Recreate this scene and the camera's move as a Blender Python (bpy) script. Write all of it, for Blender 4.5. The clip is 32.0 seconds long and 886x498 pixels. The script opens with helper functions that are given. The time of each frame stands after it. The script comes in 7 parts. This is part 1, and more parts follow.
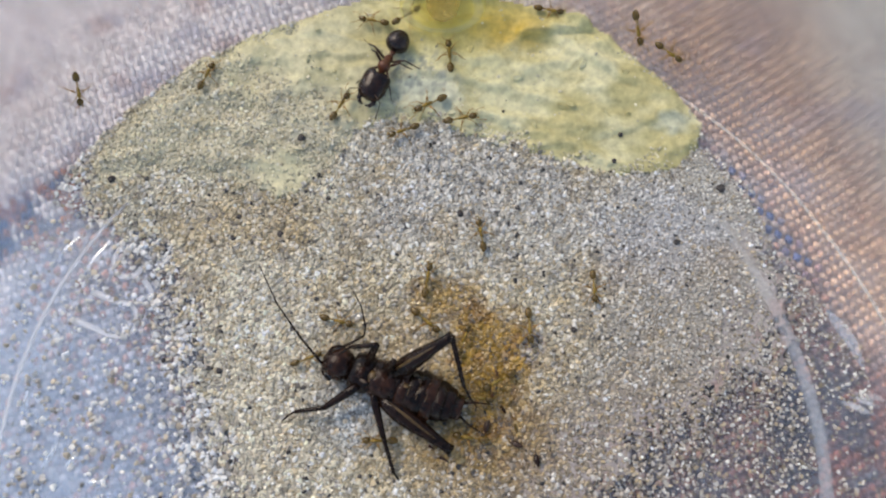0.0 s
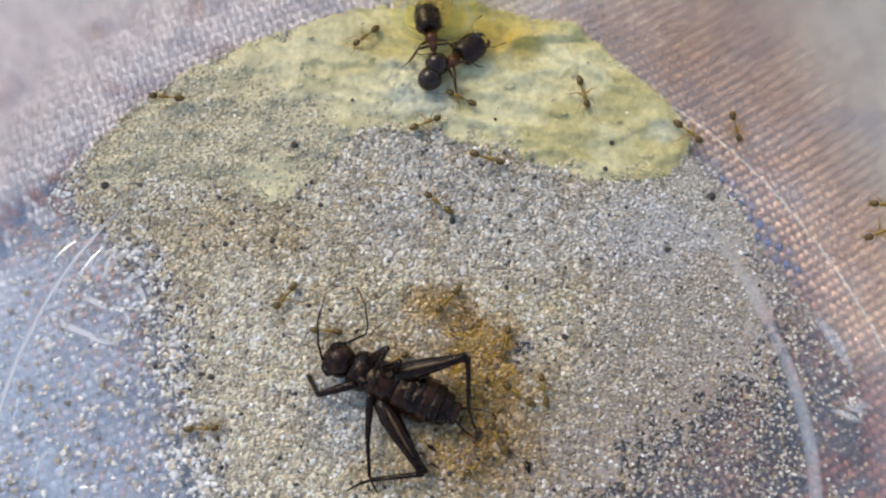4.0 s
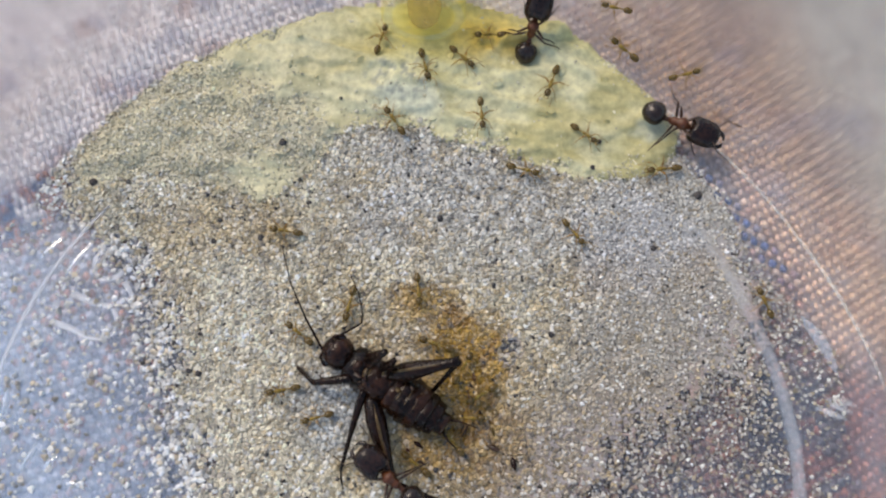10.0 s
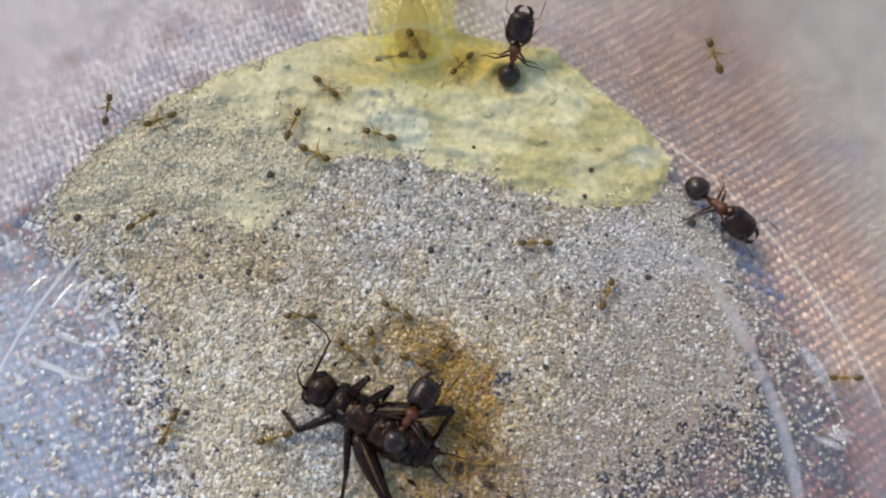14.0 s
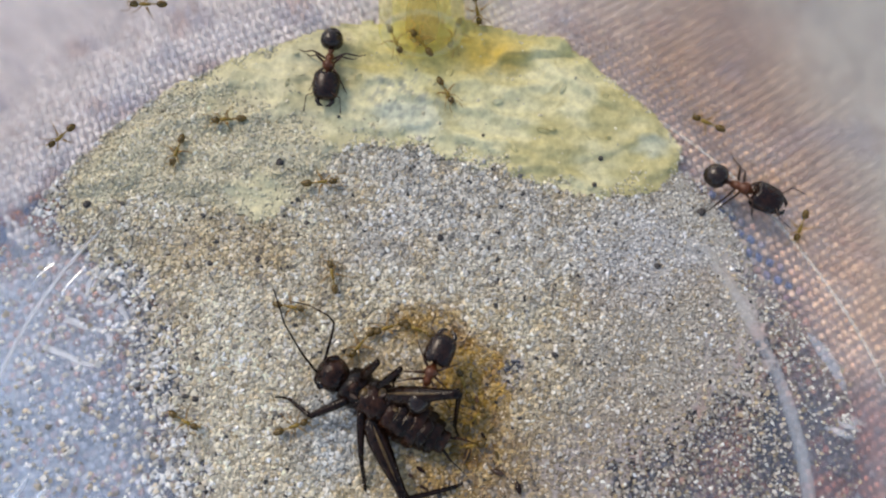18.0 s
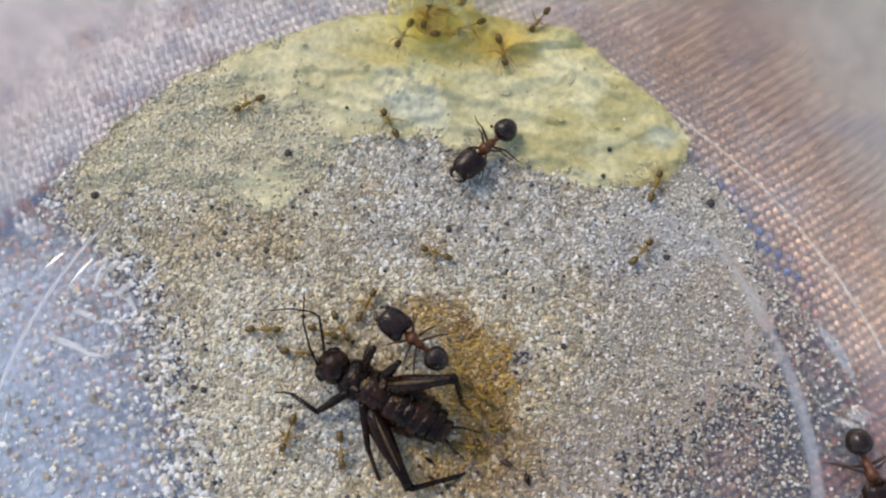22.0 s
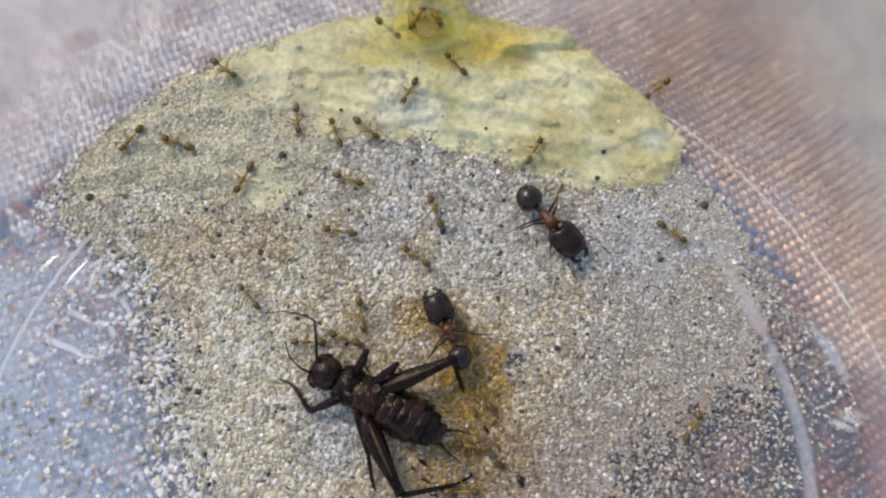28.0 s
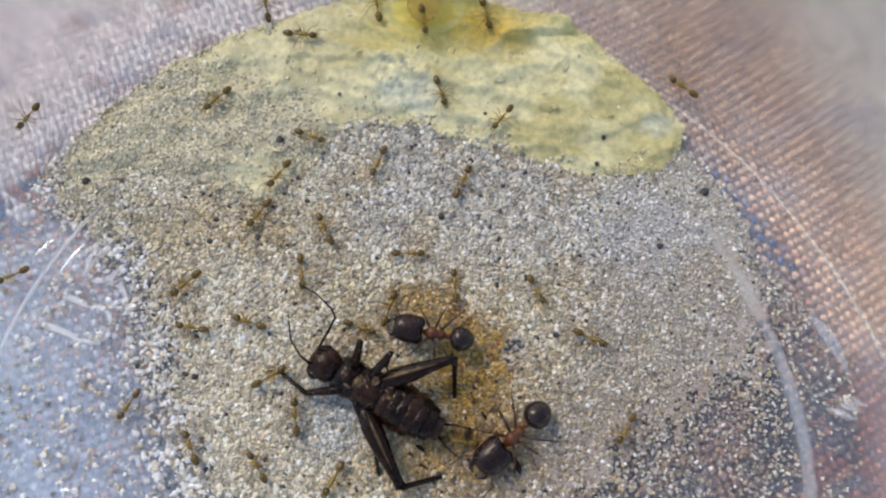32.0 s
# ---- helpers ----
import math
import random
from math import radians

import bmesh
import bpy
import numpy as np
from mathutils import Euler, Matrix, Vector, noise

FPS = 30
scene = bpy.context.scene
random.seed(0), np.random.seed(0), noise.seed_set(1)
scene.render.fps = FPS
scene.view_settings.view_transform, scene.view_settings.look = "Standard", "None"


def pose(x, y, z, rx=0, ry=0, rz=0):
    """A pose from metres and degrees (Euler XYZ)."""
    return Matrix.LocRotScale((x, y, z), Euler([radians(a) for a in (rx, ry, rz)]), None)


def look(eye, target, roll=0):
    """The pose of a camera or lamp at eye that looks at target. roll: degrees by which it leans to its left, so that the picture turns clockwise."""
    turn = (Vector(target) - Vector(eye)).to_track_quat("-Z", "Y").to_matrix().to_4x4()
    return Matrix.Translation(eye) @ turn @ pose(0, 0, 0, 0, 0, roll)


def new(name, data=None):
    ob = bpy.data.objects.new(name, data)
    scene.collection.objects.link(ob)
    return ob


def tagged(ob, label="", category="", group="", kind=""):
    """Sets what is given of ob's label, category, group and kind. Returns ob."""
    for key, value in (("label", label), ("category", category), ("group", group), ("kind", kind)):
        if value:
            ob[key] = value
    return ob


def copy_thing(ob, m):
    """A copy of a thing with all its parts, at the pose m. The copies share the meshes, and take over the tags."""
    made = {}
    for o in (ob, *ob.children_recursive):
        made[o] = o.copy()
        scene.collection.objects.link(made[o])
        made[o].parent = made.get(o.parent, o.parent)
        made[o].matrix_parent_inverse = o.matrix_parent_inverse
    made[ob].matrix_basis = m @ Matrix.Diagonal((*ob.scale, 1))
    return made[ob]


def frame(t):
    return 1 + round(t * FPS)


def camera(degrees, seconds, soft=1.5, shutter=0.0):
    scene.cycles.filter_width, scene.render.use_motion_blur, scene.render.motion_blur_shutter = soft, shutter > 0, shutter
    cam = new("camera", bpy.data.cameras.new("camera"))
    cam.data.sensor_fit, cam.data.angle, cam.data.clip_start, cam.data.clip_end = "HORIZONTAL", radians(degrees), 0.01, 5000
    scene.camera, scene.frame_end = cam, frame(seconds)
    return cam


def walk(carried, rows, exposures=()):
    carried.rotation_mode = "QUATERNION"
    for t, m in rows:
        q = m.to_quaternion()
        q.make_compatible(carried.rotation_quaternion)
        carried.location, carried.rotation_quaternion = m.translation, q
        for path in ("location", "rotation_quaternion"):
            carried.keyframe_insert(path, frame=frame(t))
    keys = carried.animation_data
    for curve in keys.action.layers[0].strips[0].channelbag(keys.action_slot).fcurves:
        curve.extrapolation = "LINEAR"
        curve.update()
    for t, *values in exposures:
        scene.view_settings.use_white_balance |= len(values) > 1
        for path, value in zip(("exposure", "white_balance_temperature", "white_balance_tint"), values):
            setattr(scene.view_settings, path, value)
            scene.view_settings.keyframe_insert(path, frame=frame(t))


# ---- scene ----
cam = camera(60, 32.0, soft=2.2)
walk(cam, [
    (0, pose(-0.00086, -0.01358, 0.07812, 9.94, 0.57, -0.55)),
    (0.5, pose(-0.00085, -0.01353, 0.07794, 9.97, 0.51, -0.49)),
    (1, pose(-0.00068, -0.01345, 0.07784, 10.03, 0.48, -0.42)),
    (1.5, pose(-0.00064, -0.01348, 0.07818, 10.11, 0.45, -0.40)),
    (2, pose(-0.00054, -0.01356, 0.07821, 10.14, 0.46, -0.40)),
    (2.5, pose(-0.00049, -0.01358, 0.07826, 10.16, 0.45, -0.39)),
    (3, pose(-0.00028, -0.01368, 0.07839, 10.20, 0.40, -0.41)),
    (3.5, pose(-0.00028, -0.01357, 0.07846, 10.28, 0.39, -0.44)),
    (5.5, pose(-0.00011, -0.01371, 0.07834, 10.75, 0.19, -0.31)),
    (6, pose(-0.00003, -0.01374, 0.07836, 10.74, 0.15, -0.33)),
    (6.5, pose(0.00016, -0.01371, 0.07846, 10.73, 0.19, -0.37)),
    (7, pose(0.00031, -0.01397, 0.07876, 10.61, 0.23, -0.27)),
    (7.5, pose(0.00013, -0.01397, 0.07874, 10.42, 0.36, -0.16)),
    (8, pose(-0.00004, -0.01391, 0.07837, 10.18, 0.40, -0.01)),
    (8.5, pose(-0.00032, -0.01390, 0.07792, 9.99, 0.31, 0.02)),
    (9, pose(0.00000, -0.01381, 0.07829, 10.00, -0.00, 0.00)),
    (9.5, pose(0.00052, -0.01398, 0.07877, 10.16, 0.05, -0.08)),
    (10, pose(0.00060, -0.01378, 0.07872, 10.35, 0.03, -0.28)),
    (10.5, pose(0.00089, -0.01358, 0.07843, 10.50, -0.07, -0.39)),
    (11, pose(0.00095, -0.01350, 0.07851, 10.52, -0.15, -0.47)),
    (11.5, pose(0.00082, -0.01335, 0.07827, 10.52, -0.26, -0.53)),
    (12, pose(0.00044, -0.01291, 0.07782, 10.55, -0.31, -0.74)),
    (12.5, pose(0.00054, -0.01227, 0.07754, 10.75, -0.41, -0.91)),
    (13, pose(0.00069, -0.01177, 0.07785, 10.95, -0.40, -1.10)),
    (13.5, pose(0.00079, -0.01147, 0.07771, 11.10, -0.33, -1.18)),
    (14, pose(0.00090, -0.01151, 0.07788, 11.23, -0.27, -1.14)),
    (14.5, pose(0.00086, -0.01164, 0.07800, 11.28, -0.33, -1.15)),
    (16.5, pose(0.00018, -0.01229, 0.07732, 11.29, -0.26, -0.94)),
    (17, pose(0.00016, -0.01252, 0.07755, 11.31, -0.22, -0.92)),
    (17.5, pose(0.00010, -0.01261, 0.07746, 11.28, -0.16, -0.91)),
    (18, pose(0.00006, -0.01273, 0.07757, 11.24, -0.21, -0.91)),
    (18.5, pose(-0.00003, -0.01252, 0.07726, 11.21, -0.23, -0.86)),
    (19, pose(-0.00007, -0.01236, 0.07706, 11.20, -0.28, -0.86)),
    (19.5, pose(-0.00015, -0.01239, 0.07697, 11.18, -0.30, -0.90)),
    (20, pose(-0.00011, -0.01246, 0.07724, 11.17, -0.38, -0.92)),
    (20.5, pose(-0.00009, -0.01259, 0.07736, 11.14, -0.37, -0.89)),
    (21, pose(-0.00034, -0.01282, 0.07755, 11.05, -0.31, -0.84)),
    (21.5, pose(-0.00055, -0.01304, 0.07738, 11.00, -0.18, -0.87)),
    (22, pose(-0.00073, -0.01313, 0.07737, 10.91, -0.15, -0.86)),
    (22.5, pose(-0.00072, -0.01292, 0.07711, 10.86, -0.14, -0.85)),
    (23, pose(-0.00061, -0.01278, 0.07698, 10.87, -0.15, -0.82)),
    (23.5, pose(-0.00038, -0.01272, 0.07711, 10.90, -0.14, -0.88)),
    (24, pose(-0.00019, -0.01276, 0.07737, 10.94, -0.20, -0.88)),
    (24.5, pose(-0.00029, -0.01286, 0.07756, 10.95, -0.14, -0.83)),
    (25, pose(-0.00016, -0.01281, 0.07765, 10.93, -0.14, -0.89)),
    (25.5, pose(-0.00012, -0.01272, 0.07760, 10.88, -0.17, -0.88)),
    (27.5, pose(0.00001, -0.01293, 0.07735, 10.93, -0.04, -0.82)),
    (28, pose(0.00002, -0.01297, 0.07749, 10.92, -0.06, -0.84)),
    (28.5, pose(-0.00009, -0.01310, 0.07752, 10.86, -0.04, -0.82)),
    (29, pose(-0.00013, -0.01334, 0.07756, 10.72, -0.03, -0.78)),
    (29.5, pose(-0.00009, -0.01346, 0.07763, 10.62, -0.10, -0.77)),
    (30, pose(-0.00022, -0.01352, 0.07741, 10.50, -0.13, -0.76)),
    (30.5, pose(-0.00008, -0.01355, 0.07703, 10.37, -0.25, -0.61)),
    (31, pose(-0.00006, -0.01354, 0.07661, 10.28, -0.21, -0.60)),
    (31.5, pose(-0.00003, -0.01349, 0.07681, 10.26, -0.19, -0.61)),
    (32, pose(0.00004, -0.01342, 0.07697, 10.24, -0.20, -0.61)),
], exposures=[(0, 0.71, 7800, 12), (32, 0.70, 7800, 12)])

# ---------------------------------------------------------------- world and light
world = bpy.data.worlds.new("sky")
world.use_nodes = True
scene.world = world
wn = world.node_tree.nodes
sky = wn.new("ShaderNodeTexSky")
sky.sky_type = "NISHITA"
sky.sun_disc = False
sky.sun_elevation = radians(47)
sky.sun_rotation = radians(-42)
sky.dust_density = 0.8
sky.air_density = 1.0
world.node_tree.links.new(sky.outputs[0], wn["Background"].inputs[0])
wn["Background"].inputs[1].default_value = 0.15

sun = new("sun", bpy.data.lights.new("sun", "SUN"))
sun.data.energy = 0.8
sun.data.angle = radians(18)
sun.data.color = (1.0, 0.95, 0.89)
sun.matrix_basis = look((-0.46, 0.50, 0.73), (0, 0, 0))

MM = 0.001
rng = np.random.default_rng(7)


# ---------------------------------------------------------------- materials
def shader(name):
    m = bpy.data.materials.new(name)
    m.use_nodes = True
    nt = m.node_tree
    return m, nt, nt.nodes["Principled BSDF"]


def surface(name, c1, c2, scale, rough=0.5, bump=0.2, fine=4.0, coat=0.0, spec=0.5, trans=0.0, alpha=1.0, ior=1.45, sss=0.0):
    """Two-scale mottled colour with relief; scale is in bumps per metre."""
    m, nt, b = shader(name)
    co = nt.nodes.new("ShaderNodeTexCoord")
    n1 = nt.nodes.new("ShaderNodeTexNoise")
    n1.inputs["Scale"].default_value = scale
    n1.inputs["Detail"].default_value = 4
    n2 = nt.nodes.new("ShaderNodeTexNoise")
    n2.inputs["Scale"].default_value = scale * fine
    n2.inputs["Detail"].default_value = 3
    nt.links.new(co.outputs["Object"], n1.inputs["Vector"])
    nt.links.new(co.outputs["Object"], n2.inputs["Vector"])
    mix = nt.nodes.new("ShaderNodeMix")
    mix.data_type = "FLOAT"
    mix.inputs[0].default_value = 0.4
    nt.links.new(n1.outputs["Fac"], mix.inputs[2])
    nt.links.new(n2.outputs["Fac"], mix.inputs[3])
    ramp = nt.nodes.new("ShaderNodeValToRGB")
    ramp.color_ramp.elements[0].position, ramp.color_ramp.elements[1].position = 0.35, 0.66
    ramp.color_ramp.elements[0].color = (*c1, 1)
    ramp.color_ramp.elements[1].color = (*c2, 1)
    nt.links.new(mix.outputs[0], ramp.inputs[0])
    nt.links.new(ramp.outputs[0], b.inputs["Base Color"])
    bp = nt.nodes.new("ShaderNodeBump")
    bp.inputs["Strength"].default_value = bump
    bp.inputs["Distance"].default_value = 0.3 / scale
    nt.links.new(n2.outputs["Fac"], bp.inputs["Height"])
    nt.links.new(bp.outputs[0], b.inputs["Normal"])
    b.inputs["Roughness"].default_value = rough
    b.inputs["Coat Weight"].default_value = coat
    b.inputs["Specular IOR Level"].default_value = spec
    b.inputs["Transmission Weight"].default_value = trans
    b.inputs["Alpha"].default_value = alpha
    b.inputs["IOR"].default_value = ior
    b.inputs["Subsurface Weight"].default_value = sss
    if sss:
        b.inputs["Subsurface Radius"].default_value = (0.0006, 0.0004, 0.0002)
        b.inputs["Subsurface Scale"].default_value = 1.0
    return m


def tinted(name, rough, spec, grain, bump, trans=0.0, spread=0.18):
    """Base colour carried by the pieces themselves, with grain inside each piece."""
    m, nt, b = shader(name)
    at = nt.nodes.new("ShaderNodeAttribute")
    at.attribute_name = "tint"
    co = nt.nodes.new("ShaderNodeTexCoord")
    n = nt.nodes.new("ShaderNodeTexNoise")
    n.inputs["Scale"].default_value = grain
    n.inputs["Detail"].default_value = 4
    nt.links.new(co.outputs["Object"], n.inputs["Vector"])
    mr = nt.nodes.new("ShaderNodeMapRange")
    mr.inputs[1].default_value, mr.inputs[2].default_value = 0.25, 0.75
    mr.inputs[3].default_value, mr.inputs[4].default_value = 1.0 - spread, 1.0 + spread
    nt.links.new(n.outputs["Fac"], mr.inputs[0])
    mul = nt.nodes.new("ShaderNodeVectorMath")
    mul.operation = "SCALE"
    nt.links.new(at.outputs["Color"], mul.inputs[0])
    nt.links.new(mr.outputs[0], mul.inputs["Scale"])
    nt.links.new(mul.outputs[0], b.inputs["Base Color"])
    bp = nt.nodes.new("ShaderNodeBump")
    bp.inputs["Strength"].default_value = bump
    bp.inputs["Distance"].default_value = 0.3 / grain
    nt.links.new(n.outputs["Fac"], bp.inputs["Height"])
    nt.links.new(bp.outputs[0], b.inputs["Normal"])
    b.inputs["Roughness"].default_value = rough
    b.inputs["Specular IOR Level"].default_value = spec
    b.inputs["Transmission Weight"].default_value = trans
    return m


M_GRAIN = tinted("sand_grain", 0.28, 0.6, 9000, 0.25)
M_BED = tinted("packed_sand", 0.85, 0.3, 3500, 0.9, spread=0.35)
M_CRUST = tinted("dried_yolk_crust", 0.5, 0.45, 1500, 0.5, spread=0.22)
M_CLOTH = tinted("knit_yarn", 0.9, 0.2, 5000, 0.6, spread=0.3)
M_TABLE = surface("table_wood", (0.20, 0.17, 0.15), (0.34, 0.30, 0.26), 30, 0.5, 0.2)
M_BLACK = surface("black_chitin", (0.010, 0.006, 0.005), (0.034, 0.018, 0.012), 900, 0.20, 0.12)
M_HEAD = surface("dark_brown_chitin", (0.008, 0.0045, 0.004), (0.034, 0.014, 0.009), 700, 0.22, 0.12, spec=0.36)
M_RED = surface("red_brown_chitin", (0.050, 0.015, 0.006), (0.15, 0.045, 0.015), 1200, 0.32, 0.2)
M_LEG = surface("brown_leg_chitin", (0.022, 0.010, 0.006), (0.075, 0.032, 0.014), 1500, 0.35, 0.2)
M_AMBER = surface("amber_chitin", (0.19, 0.115, 0.014), (0.36, 0.235, 0.04), 1800, 0.3, 0.15, sss=0.2)
M_AMBER_DARK = surface("dark_amber_chitin", (0.06, 0.038, 0.008), (0.19, 0.11, 0.022), 1800, 0.25, 0.15)
M_AMBER_LEG = surface("pale_amber_leg", (0.26, 0.13, 0.025), (0.42, 0.24, 0.06), 2500, 0.35, 0.1)
M_CRICKET = surface("cricket_black_chitin", (0.003, 0.002, 0.0015), (0.022, 0.009, 0.005), 560, 0.15, 0.2, spec=0.24)
M_CRICKET_BROWN = surface("cricket_brown_chitin", (0.007, 0.003, 0.002), (0.050, 0.019, 0.009), 520, 0.15, 0.3, spec=0.28)
M_GOLD = surface("golden_membrane", (0.020, 0.011, 0.004), (0.17, 0.10, 0.03), 1500, 0.3, 0.3)
M_EYE = surface("cricket_eye", (0.004, 0.004, 0.005), (0.02, 0.016, 0.016), 2500, 0.10, 0.1, coat=0.6)
M_FROST = surface("frosted_plastic", (0.74, 0.78, 0.82), (0.88, 0.90, 0.92), 900, 0.30, 0.2, alpha=0.16)
# Blue-white tint that paints a sky reflection.
M_SKY_STREAK = surface("sky_reflection_streak", (0.60, 0.72, 0.86), (0.76, 0.84, 0.94), 700, 0.4, 0.3, alpha=0.20)
M_LETTER = surface("letter_plastic", (0.80, 0.82, 0.85), (0.92, 0.93, 0.95), 900, 0.3, 0.2, alpha=0.34)
M_LINE = surface("moulding_line_plastic", (0.80, 0.77, 0.70), (0.92, 0.89, 0.82), 900, 0.25, 0.2, alpha=0.22)
M_GLOSS = surface("glossy_plastic", (0.90, 0.94, 0.98), (0.96, 0.98, 1.0), 900, 0.07, 0.02, trans=1.0, ior=1.6)
M_RIM = surface("cut_silicone", (0.66, 0.62, 0.36), (0.80, 0.76, 0.48), 900, 0.35, 0.2, alpha=0.30)
M_RESIDUE = surface("dried_residue", (0.42, 0.28, 0.07), (0.60, 0.46, 0.18), 900, 0.5, 0.5, alpha=0.45)
M_PEBBLE = surface("dark_pebble", (0.022, 0.020, 0.021), (0.10, 0.088, 0.08), 3000, 0.6, 0.7)


def clear_plastic():
    m, nt, b = shader("clear_plastic")
    b.inputs["Base Color"].default_value = (0.97, 0.985, 1.0, 1)
    b.inputs["Transmission Weight"].default_value = 1.0
    b.inputs["IOR"].default_value = 1.58
    co = nt.nodes.new("ShaderNodeTexCoord")
    n = nt.nodes.new("ShaderNodeTexNoise")
    n.inputs["Scale"].default_value = 260
    n.inputs["Detail"].default_value = 5
    nt.links.new(co.outputs["Object"], n.inputs["Vector"])
    bp = nt.nodes.new("ShaderNodeBump")
    bp.inputs["Strength"].default_value = 0.05
    bp.inputs["Distance"].default_value = 0.0005
    nt.links.new(n.outputs["Fac"], bp.inputs["Height"])
    nt.links.new(bp.outputs[0], b.inputs["Normal"])
    # Diffuse blue-white veil: the plastic's sky reflection put into its colour.
    veil = nt.nodes.new("ShaderNodeBsdfDiffuse")
    veil.inputs[0].default_value = (0.62, 0.79, 1.0, 1)
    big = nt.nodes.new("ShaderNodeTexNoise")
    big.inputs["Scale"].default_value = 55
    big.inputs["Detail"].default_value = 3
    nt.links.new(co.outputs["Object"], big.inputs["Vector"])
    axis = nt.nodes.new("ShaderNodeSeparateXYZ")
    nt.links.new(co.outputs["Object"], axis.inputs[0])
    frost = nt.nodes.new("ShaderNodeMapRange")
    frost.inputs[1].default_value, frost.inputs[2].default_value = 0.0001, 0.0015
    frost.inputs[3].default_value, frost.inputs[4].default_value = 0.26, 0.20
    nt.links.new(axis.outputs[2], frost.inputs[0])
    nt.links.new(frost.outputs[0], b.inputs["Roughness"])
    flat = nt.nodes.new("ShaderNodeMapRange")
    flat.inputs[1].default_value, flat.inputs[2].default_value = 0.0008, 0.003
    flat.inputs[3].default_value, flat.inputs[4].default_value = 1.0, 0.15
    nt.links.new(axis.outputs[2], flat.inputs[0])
    # The painted veil thickens towards the south-west of the floor.
    veil_west = nt.nodes.new("ShaderNodeMapRange")
    veil_west.inputs[1].default_value, veil_west.inputs[2].default_value = -0.032, -0.062
    veil_west.inputs[3].default_value, veil_west.inputs[4].default_value = 0.0, 0.52
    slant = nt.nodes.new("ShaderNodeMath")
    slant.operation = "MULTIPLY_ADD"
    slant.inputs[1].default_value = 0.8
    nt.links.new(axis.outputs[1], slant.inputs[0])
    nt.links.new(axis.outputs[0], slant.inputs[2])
    nt.links.new(slant.outputs[0], veil_west.inputs[0])
    veil_patchy = nt.nodes.new("ShaderNodeMath")
    veil_patchy.operation = "MULTIPLY"
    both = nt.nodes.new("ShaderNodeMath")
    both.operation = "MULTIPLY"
    nt.links.new(veil_west.outputs[0], both.inputs[0])
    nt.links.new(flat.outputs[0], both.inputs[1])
    nt.links.new(both.outputs[0], veil_patchy.inputs[0])
    nt.links.new(big.outputs["Fac"], veil_patchy.inputs[1])
    veil_base = nt.nodes.new("ShaderNodeMapRange")
    veil_base.inputs[1].default_value, veil_base.inputs[2].default_value = 0.3, 0.7
    veil_base.inputs[3].default_value, veil_base.inputs[4].default_value = 0.02, 0.08
    nt.links.new(n.outputs["Fac"], veil_base.inputs[0])
    veil_sum = nt.nodes.new("ShaderNodeMath")
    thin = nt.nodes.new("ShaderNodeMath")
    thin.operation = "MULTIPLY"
    nt.links.new(veil_base.outputs[0], thin.inputs[0])
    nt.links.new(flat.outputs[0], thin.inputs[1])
    nt.links.new(thin.outputs[0], veil_sum.inputs[0])
    nt.links.new(veil_patchy.outputs[0], veil_sum.inputs[1])
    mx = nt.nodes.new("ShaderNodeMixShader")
    nt.links.new(veil_sum.outputs[0], mx.inputs[0])
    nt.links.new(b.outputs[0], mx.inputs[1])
    nt.links.new(veil.outputs[0], mx.inputs[2])
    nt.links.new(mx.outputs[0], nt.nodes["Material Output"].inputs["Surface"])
    return m


def silicone():
    """Milky, yellowed translucent tube."""
    m, nt, b = shader("yellowed_silicone")
    b.inputs["Base Color"].default_value = (0.90, 0.86, 0.50, 1)
    b.inputs["Roughness"].default_value = 0.22
    tl = nt.nodes.new("ShaderNodeBsdfTranslucent")
    tl.inputs[0].default_value = (0.92, 0.87, 0.46, 1)
    tp = nt.nodes.new("ShaderNodeBsdfTransparent")
    tp.inputs[0].default_value = (0.985, 0.965, 0.80, 1)
    m1 = nt.nodes.new("ShaderNodeMixShader")
    m1.inputs[0].default_value = 0.5
    nt.links.new(b.outputs[0], m1.inputs[1])
    nt.links.new(tl.outputs[0], m1.inputs[2])
    m2 = nt.nodes.new("ShaderNodeMixShader")
    m2.inputs[0].default_value = 0.875
    nt.links.new(m1.outputs[0], m2.inputs[1])
    nt.links.new(tp.outputs[0], m2.inputs[2])
    nt.links.new(m2.outputs[0], nt.nodes["Material Output"].inputs["Surface"])
    return m


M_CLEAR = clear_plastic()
M_TUBE = silicone()


# ---------------------------------------------------------------- mesh helpers
def mesh_of(name, bm, material, smooth=True):
    me = bpy.data.meshes.new(name)
    bm.to_mesh(me)
    bm.free()
    me.materials.append(material)
    if smooth:
        me.polygons.foreach_set("use_smooth", [True] * len(me.polygons))
    return me


def part(name, bm, material, parent=None, label="", at=None, smooth=True):
    ob = new(name, mesh_of(name, bm, material, smooth))
    ob.parent = parent
    if at is not None:
        ob.matrix_basis = at
    return tagged(ob, label)


